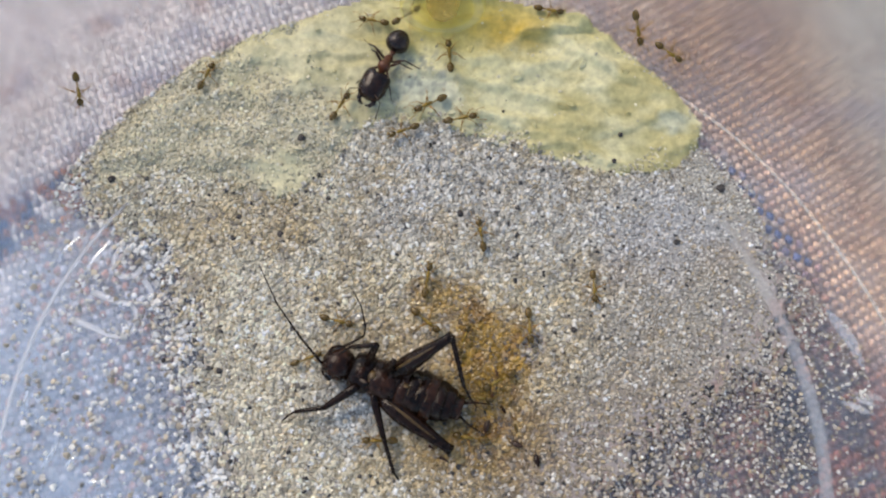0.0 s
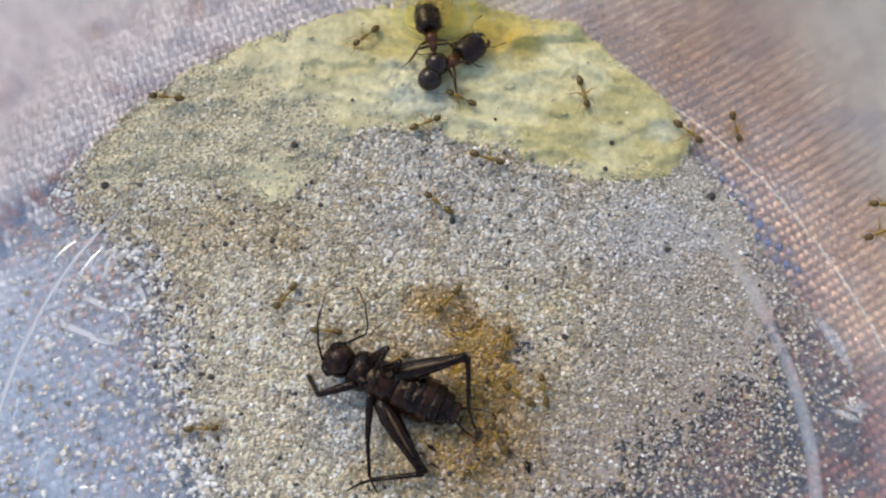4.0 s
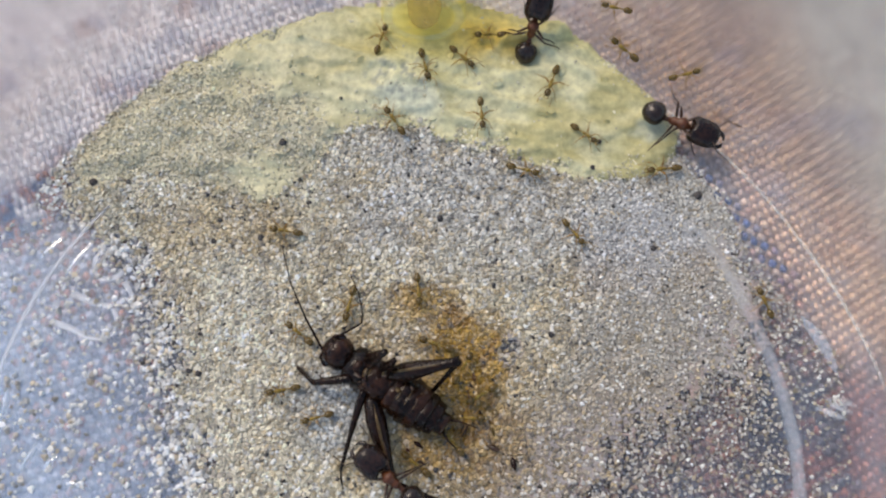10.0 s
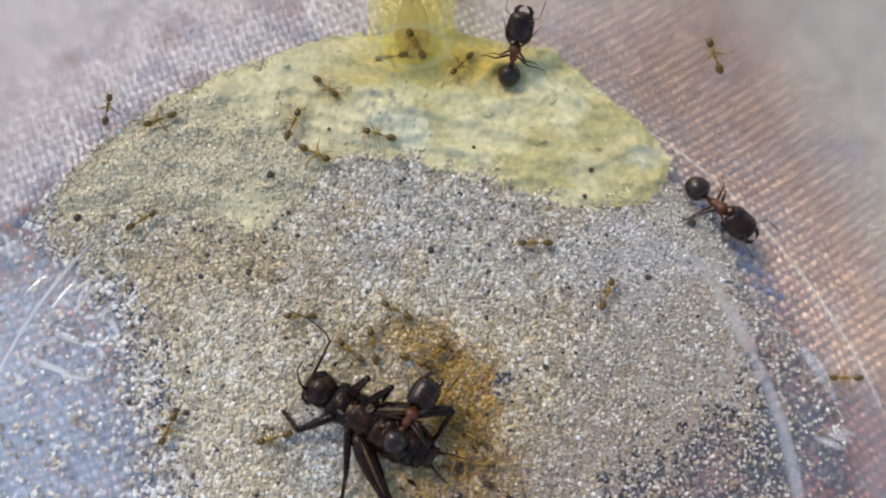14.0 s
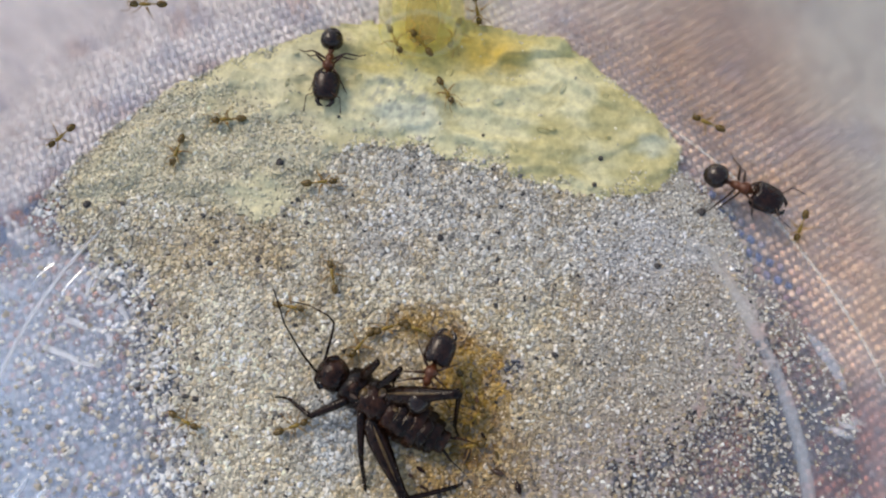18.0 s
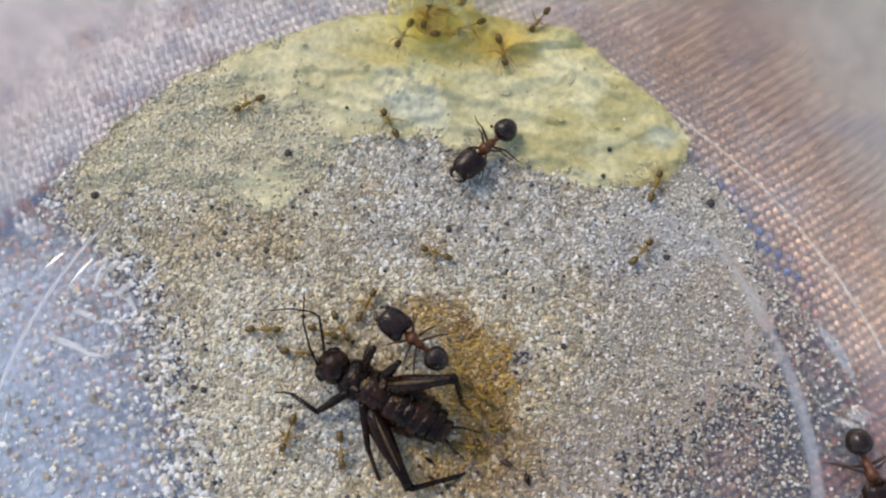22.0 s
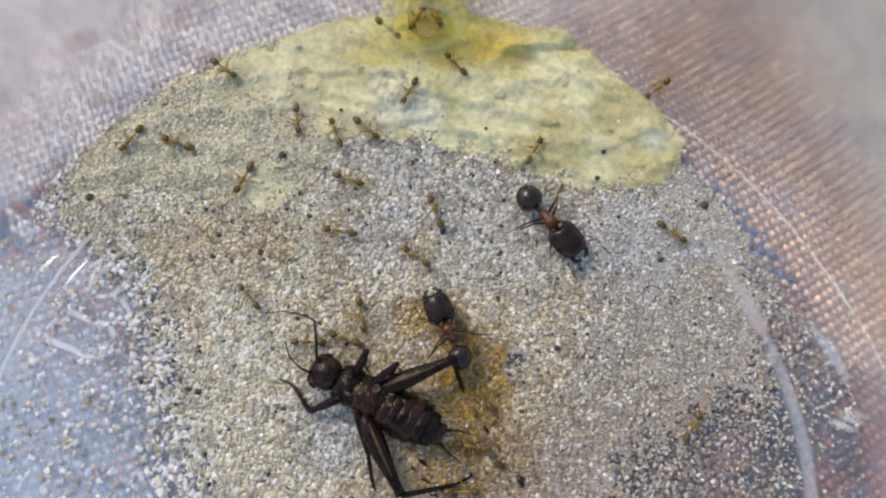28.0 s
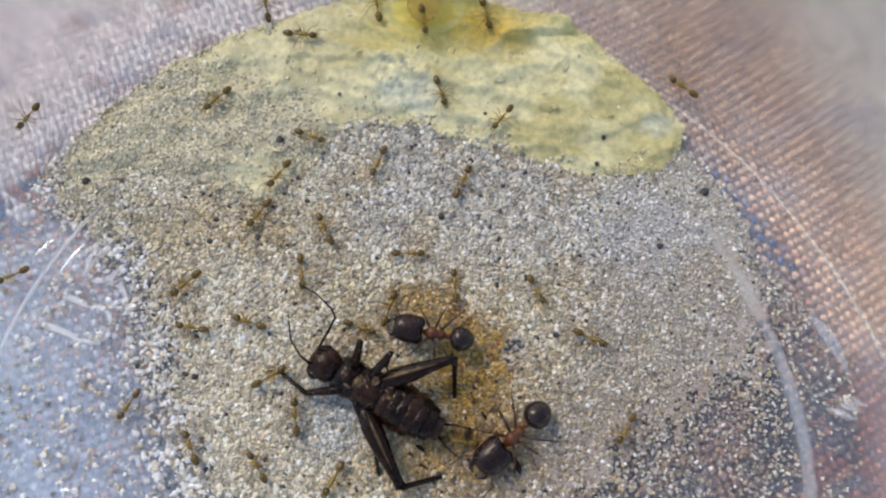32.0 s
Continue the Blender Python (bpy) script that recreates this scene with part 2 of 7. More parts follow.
def sweep(bm, pts, radii, seg=8, flat=1.0):
    """A tapering round rod through the points, closed at both ends."""
    pts = [Vector(p) for p in pts]
    rings = []
    ref = Vector((0.13, 0.21, 1)).normalized()
    for i, p in enumerate(pts):
        d = (pts[min(i + 1, len(pts) - 1)] - pts[max(i - 1, 0)]).normalized()
        a = d.cross(ref)
        if a.length < 0.1:
            a = d.cross(Vector((1, 0, 0)))
        a.normalize()
        b = a.cross(d)
        r = radii[i] if i < len(radii) else radii[-1]
        rings.append([bm.verts.new(p + a * (r * math.cos(k * math.tau / seg)) + b * (r * flat * math.sin(k * math.tau / seg))) for k in range(seg)])
    for r0, r1 in zip(rings, rings[1:]):
        for k in range(seg):
            bm.faces.new((r0[k], r0[(k + 1) % seg], r1[(k + 1) % seg], r1[k]))
    bm.faces.new(rings[0][::-1])
    bm.faces.new(rings[-1])
    return bm


def loft(bm, stations, seg=14, lump=0.0, seed=0.0):
    """A body along x: stations of (x, half width, half height, centre height); the ends are closed."""
    rings = []
    for x, w, h, zc in stations:
        ring = []
        for k in range(seg):
            a = k * math.tau / seg
            v = Vector((x, w * math.cos(a), zc + h * math.sin(a)))
            if lump:
                v += Vector((0, math.cos(a), math.sin(a))) * (lump * noise.noise(v * 900 + Vector((seed, 0, 0))))
            ring.append(bm.verts.new(v))
        rings.append(ring)
    for r0, r1 in zip(rings, rings[1:]):
        for k in range(seg):
            bm.faces.new((r0[k], r1[k], r1[(k + 1) % seg], r0[(k + 1) % seg]))
    bm.faces.new(rings[0])
    bm.faces.new(rings[-1][::-1])
    return bm


def curve_through(pts, n):
    """A smooth line through the points, n steps from one to the next."""
    p = [Vector(q) for q in pts]
    if len(p) < 3:
        return p
    p = [p[0] * 2 - p[1], *p, p[-1] * 2 - p[-2]]
    out = []
    for a, b, c, d in zip(p, p[1:], p[2:], p[3:]):
        for k in range(n):
            s = k / n
            out.append(0.5 * (2 * b + (c - a) * s + (2 * a - 5 * b + 4 * c - d) * s ** 2 + (3 * b - a - 3 * c + d) * s ** 3))
    return out + [p[-2]]


def egg(x0, x1, w, h, zc, n=9, bulge=0.5):
    """Stations of an egg from x0 to x1 whose widest place lies at the share bulge."""
    out = []
    for i in range(n):
        s = 0.5 - 0.5 * math.cos(math.pi * (0.04 + 0.92 * i / (n - 1)))
        q = s / bulge - 1 if s < bulge else (s - bulge) / (1 - bulge)
        r = math.sqrt(max(0.0, 1 - q * q)) * 0.97 + 0.03
        out.append((x0 + (x1 - x0) * s, w * r, h * r, zc))
    return out


def lathe(bm, profile, seg, centre, skip=None, closed=True):
    rings = []
    for k in range(seg):
        a = k * math.tau / seg
        rings.append([bm.verts.new((centre[0] + r * math.cos(a), centre[1] + r * math.sin(a), z)) for r, z in profile])
    n = len(profile)
    for k in range(seg):
        r0, r1 = rings[k], rings[(k + 1) % seg]
        for i in range(n if closed else n - 1):
            q = (r0[i], r1[i], r1[(i + 1) % n], r0[(i + 1) % n])
            if skip and skip(sum((v.co for v in q), Vector()) / 4):
                continue
            bm.faces.new(q)
    return bm


OCTA = (np.array([(1, 0, 0), (-1, 0, 0), (0, 1, 0), (0, -1, 0), (0, 0, 1), (0, 0, -1)], float),
        np.array([(0, 2, 4), (2, 1, 4), (1, 3, 4), (3, 0, 4), (2, 0, 5), (1, 2, 5), (3, 1, 5), (0, 3, 5)]))


def pebble_form():
    """Corners and faces of a rounded twenty-sided lump."""
    bm = bmesh.new()
    bmesh.ops.create_icosphere(bm, subdivisions=1, radius=1.0)
    bm.verts.index_update()
    out = np.array([v.co[:] for v in bm.verts]), np.array([[v.index for v in q.verts] for q in bm.faces])
    bm.free()
    return out


def pieces(name, centres, sizes, turns, colours, material, smooth=False, kind="stuff", label="", category="", form=OCTA, jag=0.28):
    """Many small lumps in one mesh, each with a colour of its own."""
    n = len(centres)
    base, tri = form
    nv, nf = len(base), len(tri)
    v = base[None] * sizes[:, None, :] * rng.uniform(0.85, 1.15, (n, nv, 1))
    if not smooth:
        v = v + rng.uniform(-jag, jag, v.shape) * sizes[:, None, :]
    c, s = np.cos(turns), np.sin(turns)
    x = v[..., 0] * c[:, None] - v[..., 1] * s[:, None]
    y = v[..., 0] * s[:, None] + v[..., 1] * c[:, None]
    v = np.stack([x, y, v[..., 2]], -1) + centres[:, None, :]
    f = (tri[None] + nv * np.arange(n)[:, None, None]).reshape(-1, 3)
    me = bpy.data.meshes.new(name)
    me.vertices.add(nv * n)
    me.vertices.foreach_set("co", v.reshape(-1).astype(np.float32))
    me.loops.add(3 * nf * n)
    me.loops.foreach_set("vertex_index", f.reshape(-1).astype(np.int32))
    me.polygons.add(nf * n)
    me.polygons.foreach_set("loop_start", np.arange(0, 3 * nf * n, 3, dtype=np.int32))
    me.polygons.foreach_set("use_smooth", np.full(nf * n, smooth))
    me.update(calc_edges=True)
    at = me.color_attributes.new("tint", "FLOAT_COLOR", "POINT")
    at.data.foreach_set("color", np.repeat(np.c_[colours, np.ones(n)], nv, 0).reshape(-1).astype(np.float32))
    me.materials.append(material)
    return tagged(new(name, me), label, category, kind=kind)


def field(name, x0, x1, y0, y1, step, height, colour, inside, material):
    """A sheet of small quads over the plan, with a height and a colour at each place, and a skirt down to the floor at its edge."""
    xs, ys = np.arange(x0, x1, step), np.arange(y0, y1, step)
    bm = bmesh.new()
    lay = bm.verts.layers.float_color.new("tint")
    grid = {}
    for i, x in enumerate(xs):
        for k, y in enumerate(ys):
            if inside(x, y):
                v = bm.verts.new((x * MM, y * MM, height(x, y) * MM))
                v[lay] = (*colour(x, y), 1)
                grid[i, k] = v
    for i, k in list(grid):
        q = [grid.get(p) for p in ((i, k), (i + 1, k), (i + 1, k + 1), (i, k + 1))]
        if all(q):
            bm.faces.new(q)
    edge = [e for e in bm.edges if len(e.link_faces) == 1]
    low = {}
    for e in edge:
        for v in e.verts:
            if v not in low:
                low[v] = bm.verts.new((v.co.x, v.co.y, 0.00002))
                low[v][lay] = v[lay]
    for e in edge:
        a, b = e.verts
        bm.faces.new((a, b, low[b], low[a]))
    bmesh.ops.recalc_face_normals(bm, faces=bm.faces)
    return mesh_of(name, bm, material)


def n2(x, y, scale, seed=0.0):
    return noise.noise(Vector((x * scale + seed, y * scale - seed, seed * 1.7)))


def step01(a, b, v):
    s = min(1.0, max(0.0, (v - a) / (b - a)))
    return s * s * (3 - 2 * s)


def mixc(a, b, f):
    return tuple(p + (q - p) * f for p, q in zip(a, b))


# ---------------------------------------------------------------- table and cloth
CX, CY = -4.3, -19.0          # centre of the dish, millimetres
FLOOR_R = 46.8                # inner foot of its flared wall

bm = bmesh.new()
bmesh.ops.create_grid(bm, x_segments=8, y_segments=8, size=30)
ground = part("ground", bm, M_TABLE, smooth=False, at=pose(0, 0, -0.0050))
tagged(ground, "plain brown-grey ground under the tablecloth", "ground", kind="structure")

def motif(x, y):
    """Share and colour of the maroon and slate motif in the south-east of the cloth, darkened towards the corner."""
    f = 0.90 * step01(24, 34, x + 2 * n2(x, y, 0.3, 51)) * step01(-7, -16, y)
    f = max(f, 0.75 * step01(4, 20, 0.707 * (x - y - 25)) * step01(46, 43, math.hypot(x - CX, y - CY)))
    return f, mixc((0.085, 0.075, 0.105), (0.25, 0.085, 0.065), step01(-0.12, 0.12, n2(x, y, 0.5, 52)))


def rust_patch(x, y):
    """Share and colour of the rust and navy motif at the west edge of the dish."""
    f = step01(4.8, 3.0, abs(y - 5.6 - 0.55 * (x + 43))) * step01(-37.0, -39.0, x) * step01(-0.40, -0.20, n2(x, y, 0.7, 22))
    return 0.97 * f, mixc((0.07, 0.08, 0.16), (0.44, 0.15, 0.045), step01(-0.12, 0.02, n2(x, y, 0.62, 21)))


bm = bmesh.new()
bmesh.ops.create_grid(bm, x_segments=130, y_segments=130, size=0.11)
tone = bm.verts.layers.float_color.new("tint")
for v in bm.verts:
    east = step01(-6, 20, v.co.x / MM - 0.40 * (v.co.y / MM - 8))
    dark, motif_colour = motif(v.co.x / MM, v.co.y / MM)
    rusty, patch_colour = rust_patch(v.co.x / MM, v.co.y / MM)
    # Backing under the dish goes blue: sky haze of the plastic put into it.
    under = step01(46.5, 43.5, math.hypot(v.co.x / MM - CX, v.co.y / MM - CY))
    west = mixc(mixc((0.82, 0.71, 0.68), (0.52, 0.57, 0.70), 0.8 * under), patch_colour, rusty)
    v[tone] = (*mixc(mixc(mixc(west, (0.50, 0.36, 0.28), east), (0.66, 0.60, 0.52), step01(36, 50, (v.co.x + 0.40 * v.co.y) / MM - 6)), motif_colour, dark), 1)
    v.co.z = 0.00025 * noise.noise(v.co * 60)
bmesh.ops.solidify(bm, geom=bm.faces[:], thickness=0.0014)
cloth = part("tablecloth", bm, M_CLOTH, at=pose(0, 0, -0.0023))
tagged(cloth, "pinkish beige knitted cloth with blue-grey and rust pattern", "cloth")

TURN = radians(21)


def yarn(x, y, row, col):
    """Colour of one stitch: pink-white in the west, beige brown in the east, with rust and slate motifs."""
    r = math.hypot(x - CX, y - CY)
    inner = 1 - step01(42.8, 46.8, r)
    east = step01(-6, 20, x - 0.40 * (y - 8) + 6 * n2(x, y, 0.05, 3))
    lot = ((row * 127 + col * 311 + row * col * 17) % 101) / 100
    base = mixc((0.97, 0.87, 0.82), (0.68, 0.455, 0.30), east)
    base = mixc(base, (0.50, 0.36, 0.30), 0.55 * east * step01(-0.1, 0.35, n2(x, y, 0.09, 12)))
    base = mixc(base, (0.70, 0.64, 0.55), step01(36, 50, x + 0.40 * y - 6))
    base = mixc(base, (0.90, 0.83, 0.76), 0.5 * east * step01(25, 33, y) * step01(34, 26, x))
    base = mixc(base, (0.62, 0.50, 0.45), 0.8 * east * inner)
    # West stitches under the dish carry the plastic's blue haze in their colour.
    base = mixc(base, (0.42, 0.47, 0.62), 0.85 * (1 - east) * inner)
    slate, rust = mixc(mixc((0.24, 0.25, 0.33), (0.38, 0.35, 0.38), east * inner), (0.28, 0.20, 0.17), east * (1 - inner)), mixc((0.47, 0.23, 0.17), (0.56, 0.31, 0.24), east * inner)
    m = n2(x, y, 0.16, 11) + 0.35 * n2(x, y, 0.55, 5)
    pick = n2(x, y, 0.45, 21) + 0.12 * east * inner + 0.5 * (lot - 0.5)
    if (row + col) % 2 == 0:
        f = inner * (0.85 + 0.3 * m + 0.5 * (lot - 0.5)) + (1 - inner) * (0.30 + 0.25 * east) * max(0.0, m + 0.12)
        base = mixc(base, mixc(slate, rust, step01(-0.15, 0.15, pick)), min(0.90, max(0.0, f)))
    elif lot < 0.3:
        base = mixc(base, mixc(rust, slate, step01(-0.1, 0.1, n2(x, y, 0.35, 31))), 0.25 * east + 0.3 * inner)
    band = step01(0.20, 0.42, n2(x * 0.8 + y * 0.5, y * 1.3 - x * 0.4, 0.17, 13) + 0.3 * n2(x, y, 0.5, 14)) * (1 - inner)
    base = mixc(base, (0.42, 0.37, 0.45) if n2(x, y, 0.3, 9) + 0.5 * (lot - 0.5) > -0.1 else (0.58, 0.33, 0.27), (0.52 - 0.15 * east) * band)
    rusty, patch_colour = rust_patch(x, y)
    base = mixc(base, patch_colour, rusty)
    line = step01(1.4, 0.5, abs((x - 32.6) * 0.81 + (y - 3.1) * 0.59)) * step01(9.5, 5.0, abs((y - 3.1) * 0.81 - (x - 32.6) * 0.59))
    if line > 0.02 and (row + col) % 2 == 0:
        base = mixc(base, (0.07, 0.13, 0.34), 0.9 * line)
    stain = step01(3.2, 0.5, abs(r - 49.5)) * step01(14, 20, x) * step01(38, 29, x)
    base = mixc(base, (0.52, 0.27, 0.09), 0.55 * stain)
    dark, motif_colour = motif(x, y)
    base = mixc(base, motif_colour, dark)
    k = 0.97 + 0.18 * n2(x, y, 1.3, 2) + 0.32 * (lot - 0.5)
    return tuple(c * k for c in base)


cc, ss, tt, kk = [], [], [], []
for row in range(-64, 65):
    for col in range(-100, 101):
        u, w = col * 0.78, row * 1.04
        x = u * math.cos(TURN) - w * math.sin(TURN) + 0.5 * n2(u, w, 0.05, 4) + 0.14 * n2(u, w, 1.1, 5)
        y = u * math.sin(TURN) + w * math.cos(TURN) + 0.6 * n2(u, w, 0.04, 8) + 0.0028 * max(0.0, u - 5) ** 2
        if abs(x) > 68 or y < -46 or y > 58:
            continue
        east = step01(-8, 14, x)
        near = step01(48, 43, math.hypot(x - CX, y - CY))
        lean = 0.36 if (col + row) % 2 else -0.20
        cc.append((x * MM, y * MM, (-1.66 + 0.12 * n2(x, y, 0.06, 1)) * MM))
        ss.append(((0.36 + 0.12 * east * (1 - near) + 0.16 * near) * MM, (0.90 - 0.38 * east * (1 - near) - 0.28 * near) * MM, (0.32 + 0.06 * east) * MM))
        tt.append(TURN + lean * (1 - 0.6 * east) + 0.2 * n2(x, y, 2, 6))
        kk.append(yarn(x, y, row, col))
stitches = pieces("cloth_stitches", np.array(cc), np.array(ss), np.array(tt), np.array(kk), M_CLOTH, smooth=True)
tagged(stitches, "pink, beige, slate and rust knit stitches")
stitches.parent = cloth
stitches.matrix_parent_inverse = cloth.matrix_basis.inverted()

# ---------------------------------------------------------------- the dish
TUBE_X, TUBE_Z, TUBE_R, TUBE_END = -1.25, 5.2, 4.4, 23.3
C_M = (CX * MM, CY * MM)
dish = new("petri_dish")
dish.matrix_basis = pose(*C_M, -0.0012)
tagged(dish, "clear round plastic dish with sand, standing on the cloth", "dish")
back = dish.matrix_basis.inverted()


def in_hole(p):
    return p.y > 0 and math.hypot(p.x / MM - TUBE_X, p.z / MM - TUBE_Z) < TUBE_R + 0.15


def dish_part(name, bm, material, label="", smooth=True):
    ob = part(name, bm, material, dish, label, smooth=smooth)
    ob.matrix_parent_inverse = back
    return ob


prof = [(0.02, -1.2), (20, -1.2), (40, -1.2), (45.0, -1.2), (46.4, -1.0), (47.4, -0.5)]
prof += [(48.1 + 1.3 * k, 0.1 + 1.3 * k) for k in range(0, 12)]
prof += [(63.2, 15.2), (63.1, 15.9), (62.5, 16.0), (61.9, 15.6)]
prof += [(61.1 - 1.3 * k, 14.3 - 1.3 * k) for k in range(0, 11)]
prof += [(47.4, 0.7), (46.7, 0.25), (45.9, 0.04), (45.0, 0.0), (40, 0.0), (20, 0.0), (0.02, 0.0)]
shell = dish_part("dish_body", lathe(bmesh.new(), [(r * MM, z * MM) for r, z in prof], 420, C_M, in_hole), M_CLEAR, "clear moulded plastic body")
shell.visible_shadow = False
foot = dish_part("floor_ring", lathe(bmesh.new(), [(r * MM, z * MM) for r, z in ((40.05, 0.02), (40.25, 0.22), (40.55, 0.30), (40.95, 0.30), (41.25, 0.22), (41.45, 0.02))], 200, (-5.1 * MM, -23.0 * MM), lambda p: p.y > 3.5 * MM or p.x < -20 * MM), M_FROST, "pale raised ring moulded in the floor")
foot.visible_shadow = False
# West arc of the ring: its highlight is put into a whitish crest.
bm = lathe(bmesh.new(), [(r * MM, z * MM) for r, z in ((40.55, 0.30), (40.65, 0.40), (40.85, 0.42), (40.98, 0.32))], 260, (-5.1 * MM, -23.0 * MM), lambda p: p.x > -33.0 * MM or p.y > 5.8 * MM)
crest = dish_part("ring_crest", bm, M_LETTER, "thin crest of the moulded ring, its highlight painted pale")
crest.visible_shadow = False
bm = bmesh.new()
edge_line = []
for k in range(60):
    a = radians(62 - 52 * k / 59)
    x, y = -5.32 + 50.63 * math.cos(a), -25.15 + 50.63 * math.sin(a)
    edge_line.append((x * MM, y * MM, (0.10 + max(0.0, math.hypot(x - CX, y - CY) - 46.7)) * MM))
sweep(bm, edge_line, [(0.06 + 0.13 * min(1.0, k / 12, (59 - k) / 12)) * MM for k in range(60)], 8, 0.7)
lip = dish_part("floor_edge_line", bm, M_LINE, "thin pale moulding line on the wall")
lip.visible_shadow = False
for glyph, strokes in (("moulded_letter_u", [[(-37.64, -3.93), (-35.25, -4.88), (-33.53, -5.35), (-32.84, -6.43), (-33.06, -7.8), (-34.08, -8.5), (-35.62, -8.39), (-37.2, -7.62), (-39.35, -6.84)]]),
                       ("moulded_letter_r", [[(-29.61, -1.19), (-31.84, -0.39), (-32.82, 0.41), (-34.4, 0.74), (-35.43, -0.2), (-35.49, -1.45), (-34.65, -2.4), (-33.27, -2.25), (-32.54, -1.48)], [(-32.31, -2.73), (-31.45, -4.13), (-31.87, -4.75)]])):
    bm = bmesh.new()
    for line in strokes:
        sweep(bm, curve_through([(x * MM, y * MM, 0.10 * MM) for x, y in line], 5), [(0.40 - 0.16 * math.sin(math.pi * k / (5 * len(line) - 4))) * MM for k in range(5 * len(line) - 4)], 8, 0.35)
    dish_part(glyph, bm, M_LETTER, "raised whitish letter").visible_shadow = False
bm = bmesh.new()
sweep(bm, [(-26.1 * MM, -17.3 * MM, 0.1 * MM), (-25.4 * MM, -22.5 * MM, 0.1 * MM)], [0.14 * MM], 6, 0.4)
sweep(bm, [(-25.1 * MM, -17.3 * MM, 0.1 * MM), (-24.3 * MM, -20.8 * MM, 0.1 * MM)], [0.10 * MM], 6, 0.4)
dish_part("pale_line", bm, M_FROST, "thin pale lines on the floor").visible_shadow = False

# Small clear ridges added where glints lie; their curve catches the light.
for line in ([(-41.4, -0.6), (-40.1, 0.95), (-38.9, 2.1)], [(-38.7, -2.5), (-37.2, -0.2), (-35.7, 1.8)], [(-41.3, -21.6), (-40.5, -20.1), (-39.9, -18.9)],
             [(-38.9, -21.3), (-38.3, -20.6), (-37.6, -20.1)], [(-43.6, -16.6), (-43.4, -14.8), (-43.3, -12.9)], [(-36.8, -22.8), (-35.6, -22.9), (-34.2, -23.4)]):
    bm = sweep(bmesh.new(), curve_through([(x * MM, y * MM, 0.08 * MM) for x, y in line], 6), [0.62 * q * MM for q in (0.05, 0.20, 0.36, 0.46, 0.52, 0.55, 0.52, 0.46, 0.38, 0.28, 0.20, 0.12, 0.04)], 12, 0.55)
    dish_part("glint_ridge", bm, M_GLOSS, "clear glossy ridge added to give a glint").visible_shadow = False
bm = bmesh.new()
lathe(bm, [(r * MM, z * MM) for r, z in ((38.5, 0.02), (38.6, 0.12), (38.75, 0.12), (38.85, 0.02))], 200, (-5.1 * MM, -23.0 * MM), lambda p: not (p.x < -30 * MM and -12 * MM < p.y < 0))
dish_part("floor_line", bm, M_FROST, "thin pale moulding line").visible_shadow = False
# Streak laid on the floor in place of the sky mirrored there.
bm = sweep(bmesh.new(), curve_through([(37.3 * MM, -6.6 * MM, 0.06 * MM), (39.2 * MM, -9.4 * MM, 0.08 * MM), (40.6 * MM, -12.8 * MM, 0.06 * MM)], 6), [q * MM for q in (0.1, 0.3, 0.5, 0.62, 0.7, 0.7, 0.7, 0.66, 0.6, 0.5, 0.4, 0.25, 0.1)], 12, 0.25)
dish_part("smear_and_reflection", bm, M_SKY_STREAK, "pale blue-white streak painting a sky reflection on the plastic").visible_shadow = False
for k in range(7):
    u, w = rng.uniform(-1.6, 1.6), rng.uniform(-1.0, 1.0)
    bm = sweep(bmesh.new(), [((39.8 + u - 1.1) * MM, (-15.9 + w + 0.4) * MM, 0.06 * MM), ((39.8 + u) * MM, (-15.9 + w) * MM, 0.09 * MM), ((39.8 + u + 1.2) * MM, (-15.9 + w - 0.5) * MM, 0.06 * MM)], [0.12 * MM, 0.42 * MM, 0.10 * MM], 8, 0.2)
    dish_part("smear_and_reflection", bm, M_FROST, "whitish dried smear on the plastic").visible_shadow = False

# ---------------------------------------------------------------- crust and sand
LOW_X = (-42, -37.4, -31.2, -25.2, -20.4, -16.3, -13.0, -10.5, -7.5, -4.5, 1.4, 6.2, 10.2, 16.1, 19.0, 23.2, 25.3, 27)
LOW_Y = (12, 6.8, 8.4, 7.6, 6.0, 5.9, 9.5, 12.5, 14.0, 13.7, 12.3, 11.0, 9.1, 7.2, 7.8, 8.3, 10.5, 15)
OUT_X = (-40, -38.5, -36.7, -33.3, -28.7, -18.0, -13.1, -8.2, 5.0, 14.0, 18.6, 22.7, 25.1, 28)
OUT_R = (43.6, 44.3, 45.5, 45.7, 46.3, 46.2, 47.0, 46.8, 47.4, 47.6, 46.6, 45.7, 44.6, 43.0)


def crust_in(x, y):
    """How far a place lies inside the yellow crust, millimetres; below zero is outside."""
    low = float(np.interp(x, LOW_X, LOW_Y)) + 1.1 * n2(x, y, 0.35, 3) + 0.8 * n2(x, y, 1.2, 7)
    wall = float(np.interp(x, OUT_X, OUT_R)) + 0.5 * n2(x, y, 0.5, 8) - math.hypot(x - CX, y - CY)
    return min(y - low, wall * 1.5)


def crust_top(x, y):
    return max(0.15, max(0.05, relief(x, y)) + 0.07, relief(x, y) * 0.5 + crust_height(x, y))


def yolk_at(x, y):
    """Share of clean yellow paste against sandy paste, 0 to 1."""
    s = (x + 28.7) * 0.398 + (y - 20.4) * 0.917 + 2.6 * n2(x, y, 0.3, 91) + 1.5 * n2(x, y, 0.9, 94)
    f = max(step01(-3.0, 5.0, s), step01(-12, -7, x))
    return max(f, 0.85 * step01(4.2, 1.0, math.hypot(x + 18.0, y - 7.8) + 1.6 * n2(x, y, 0.5, 95)))


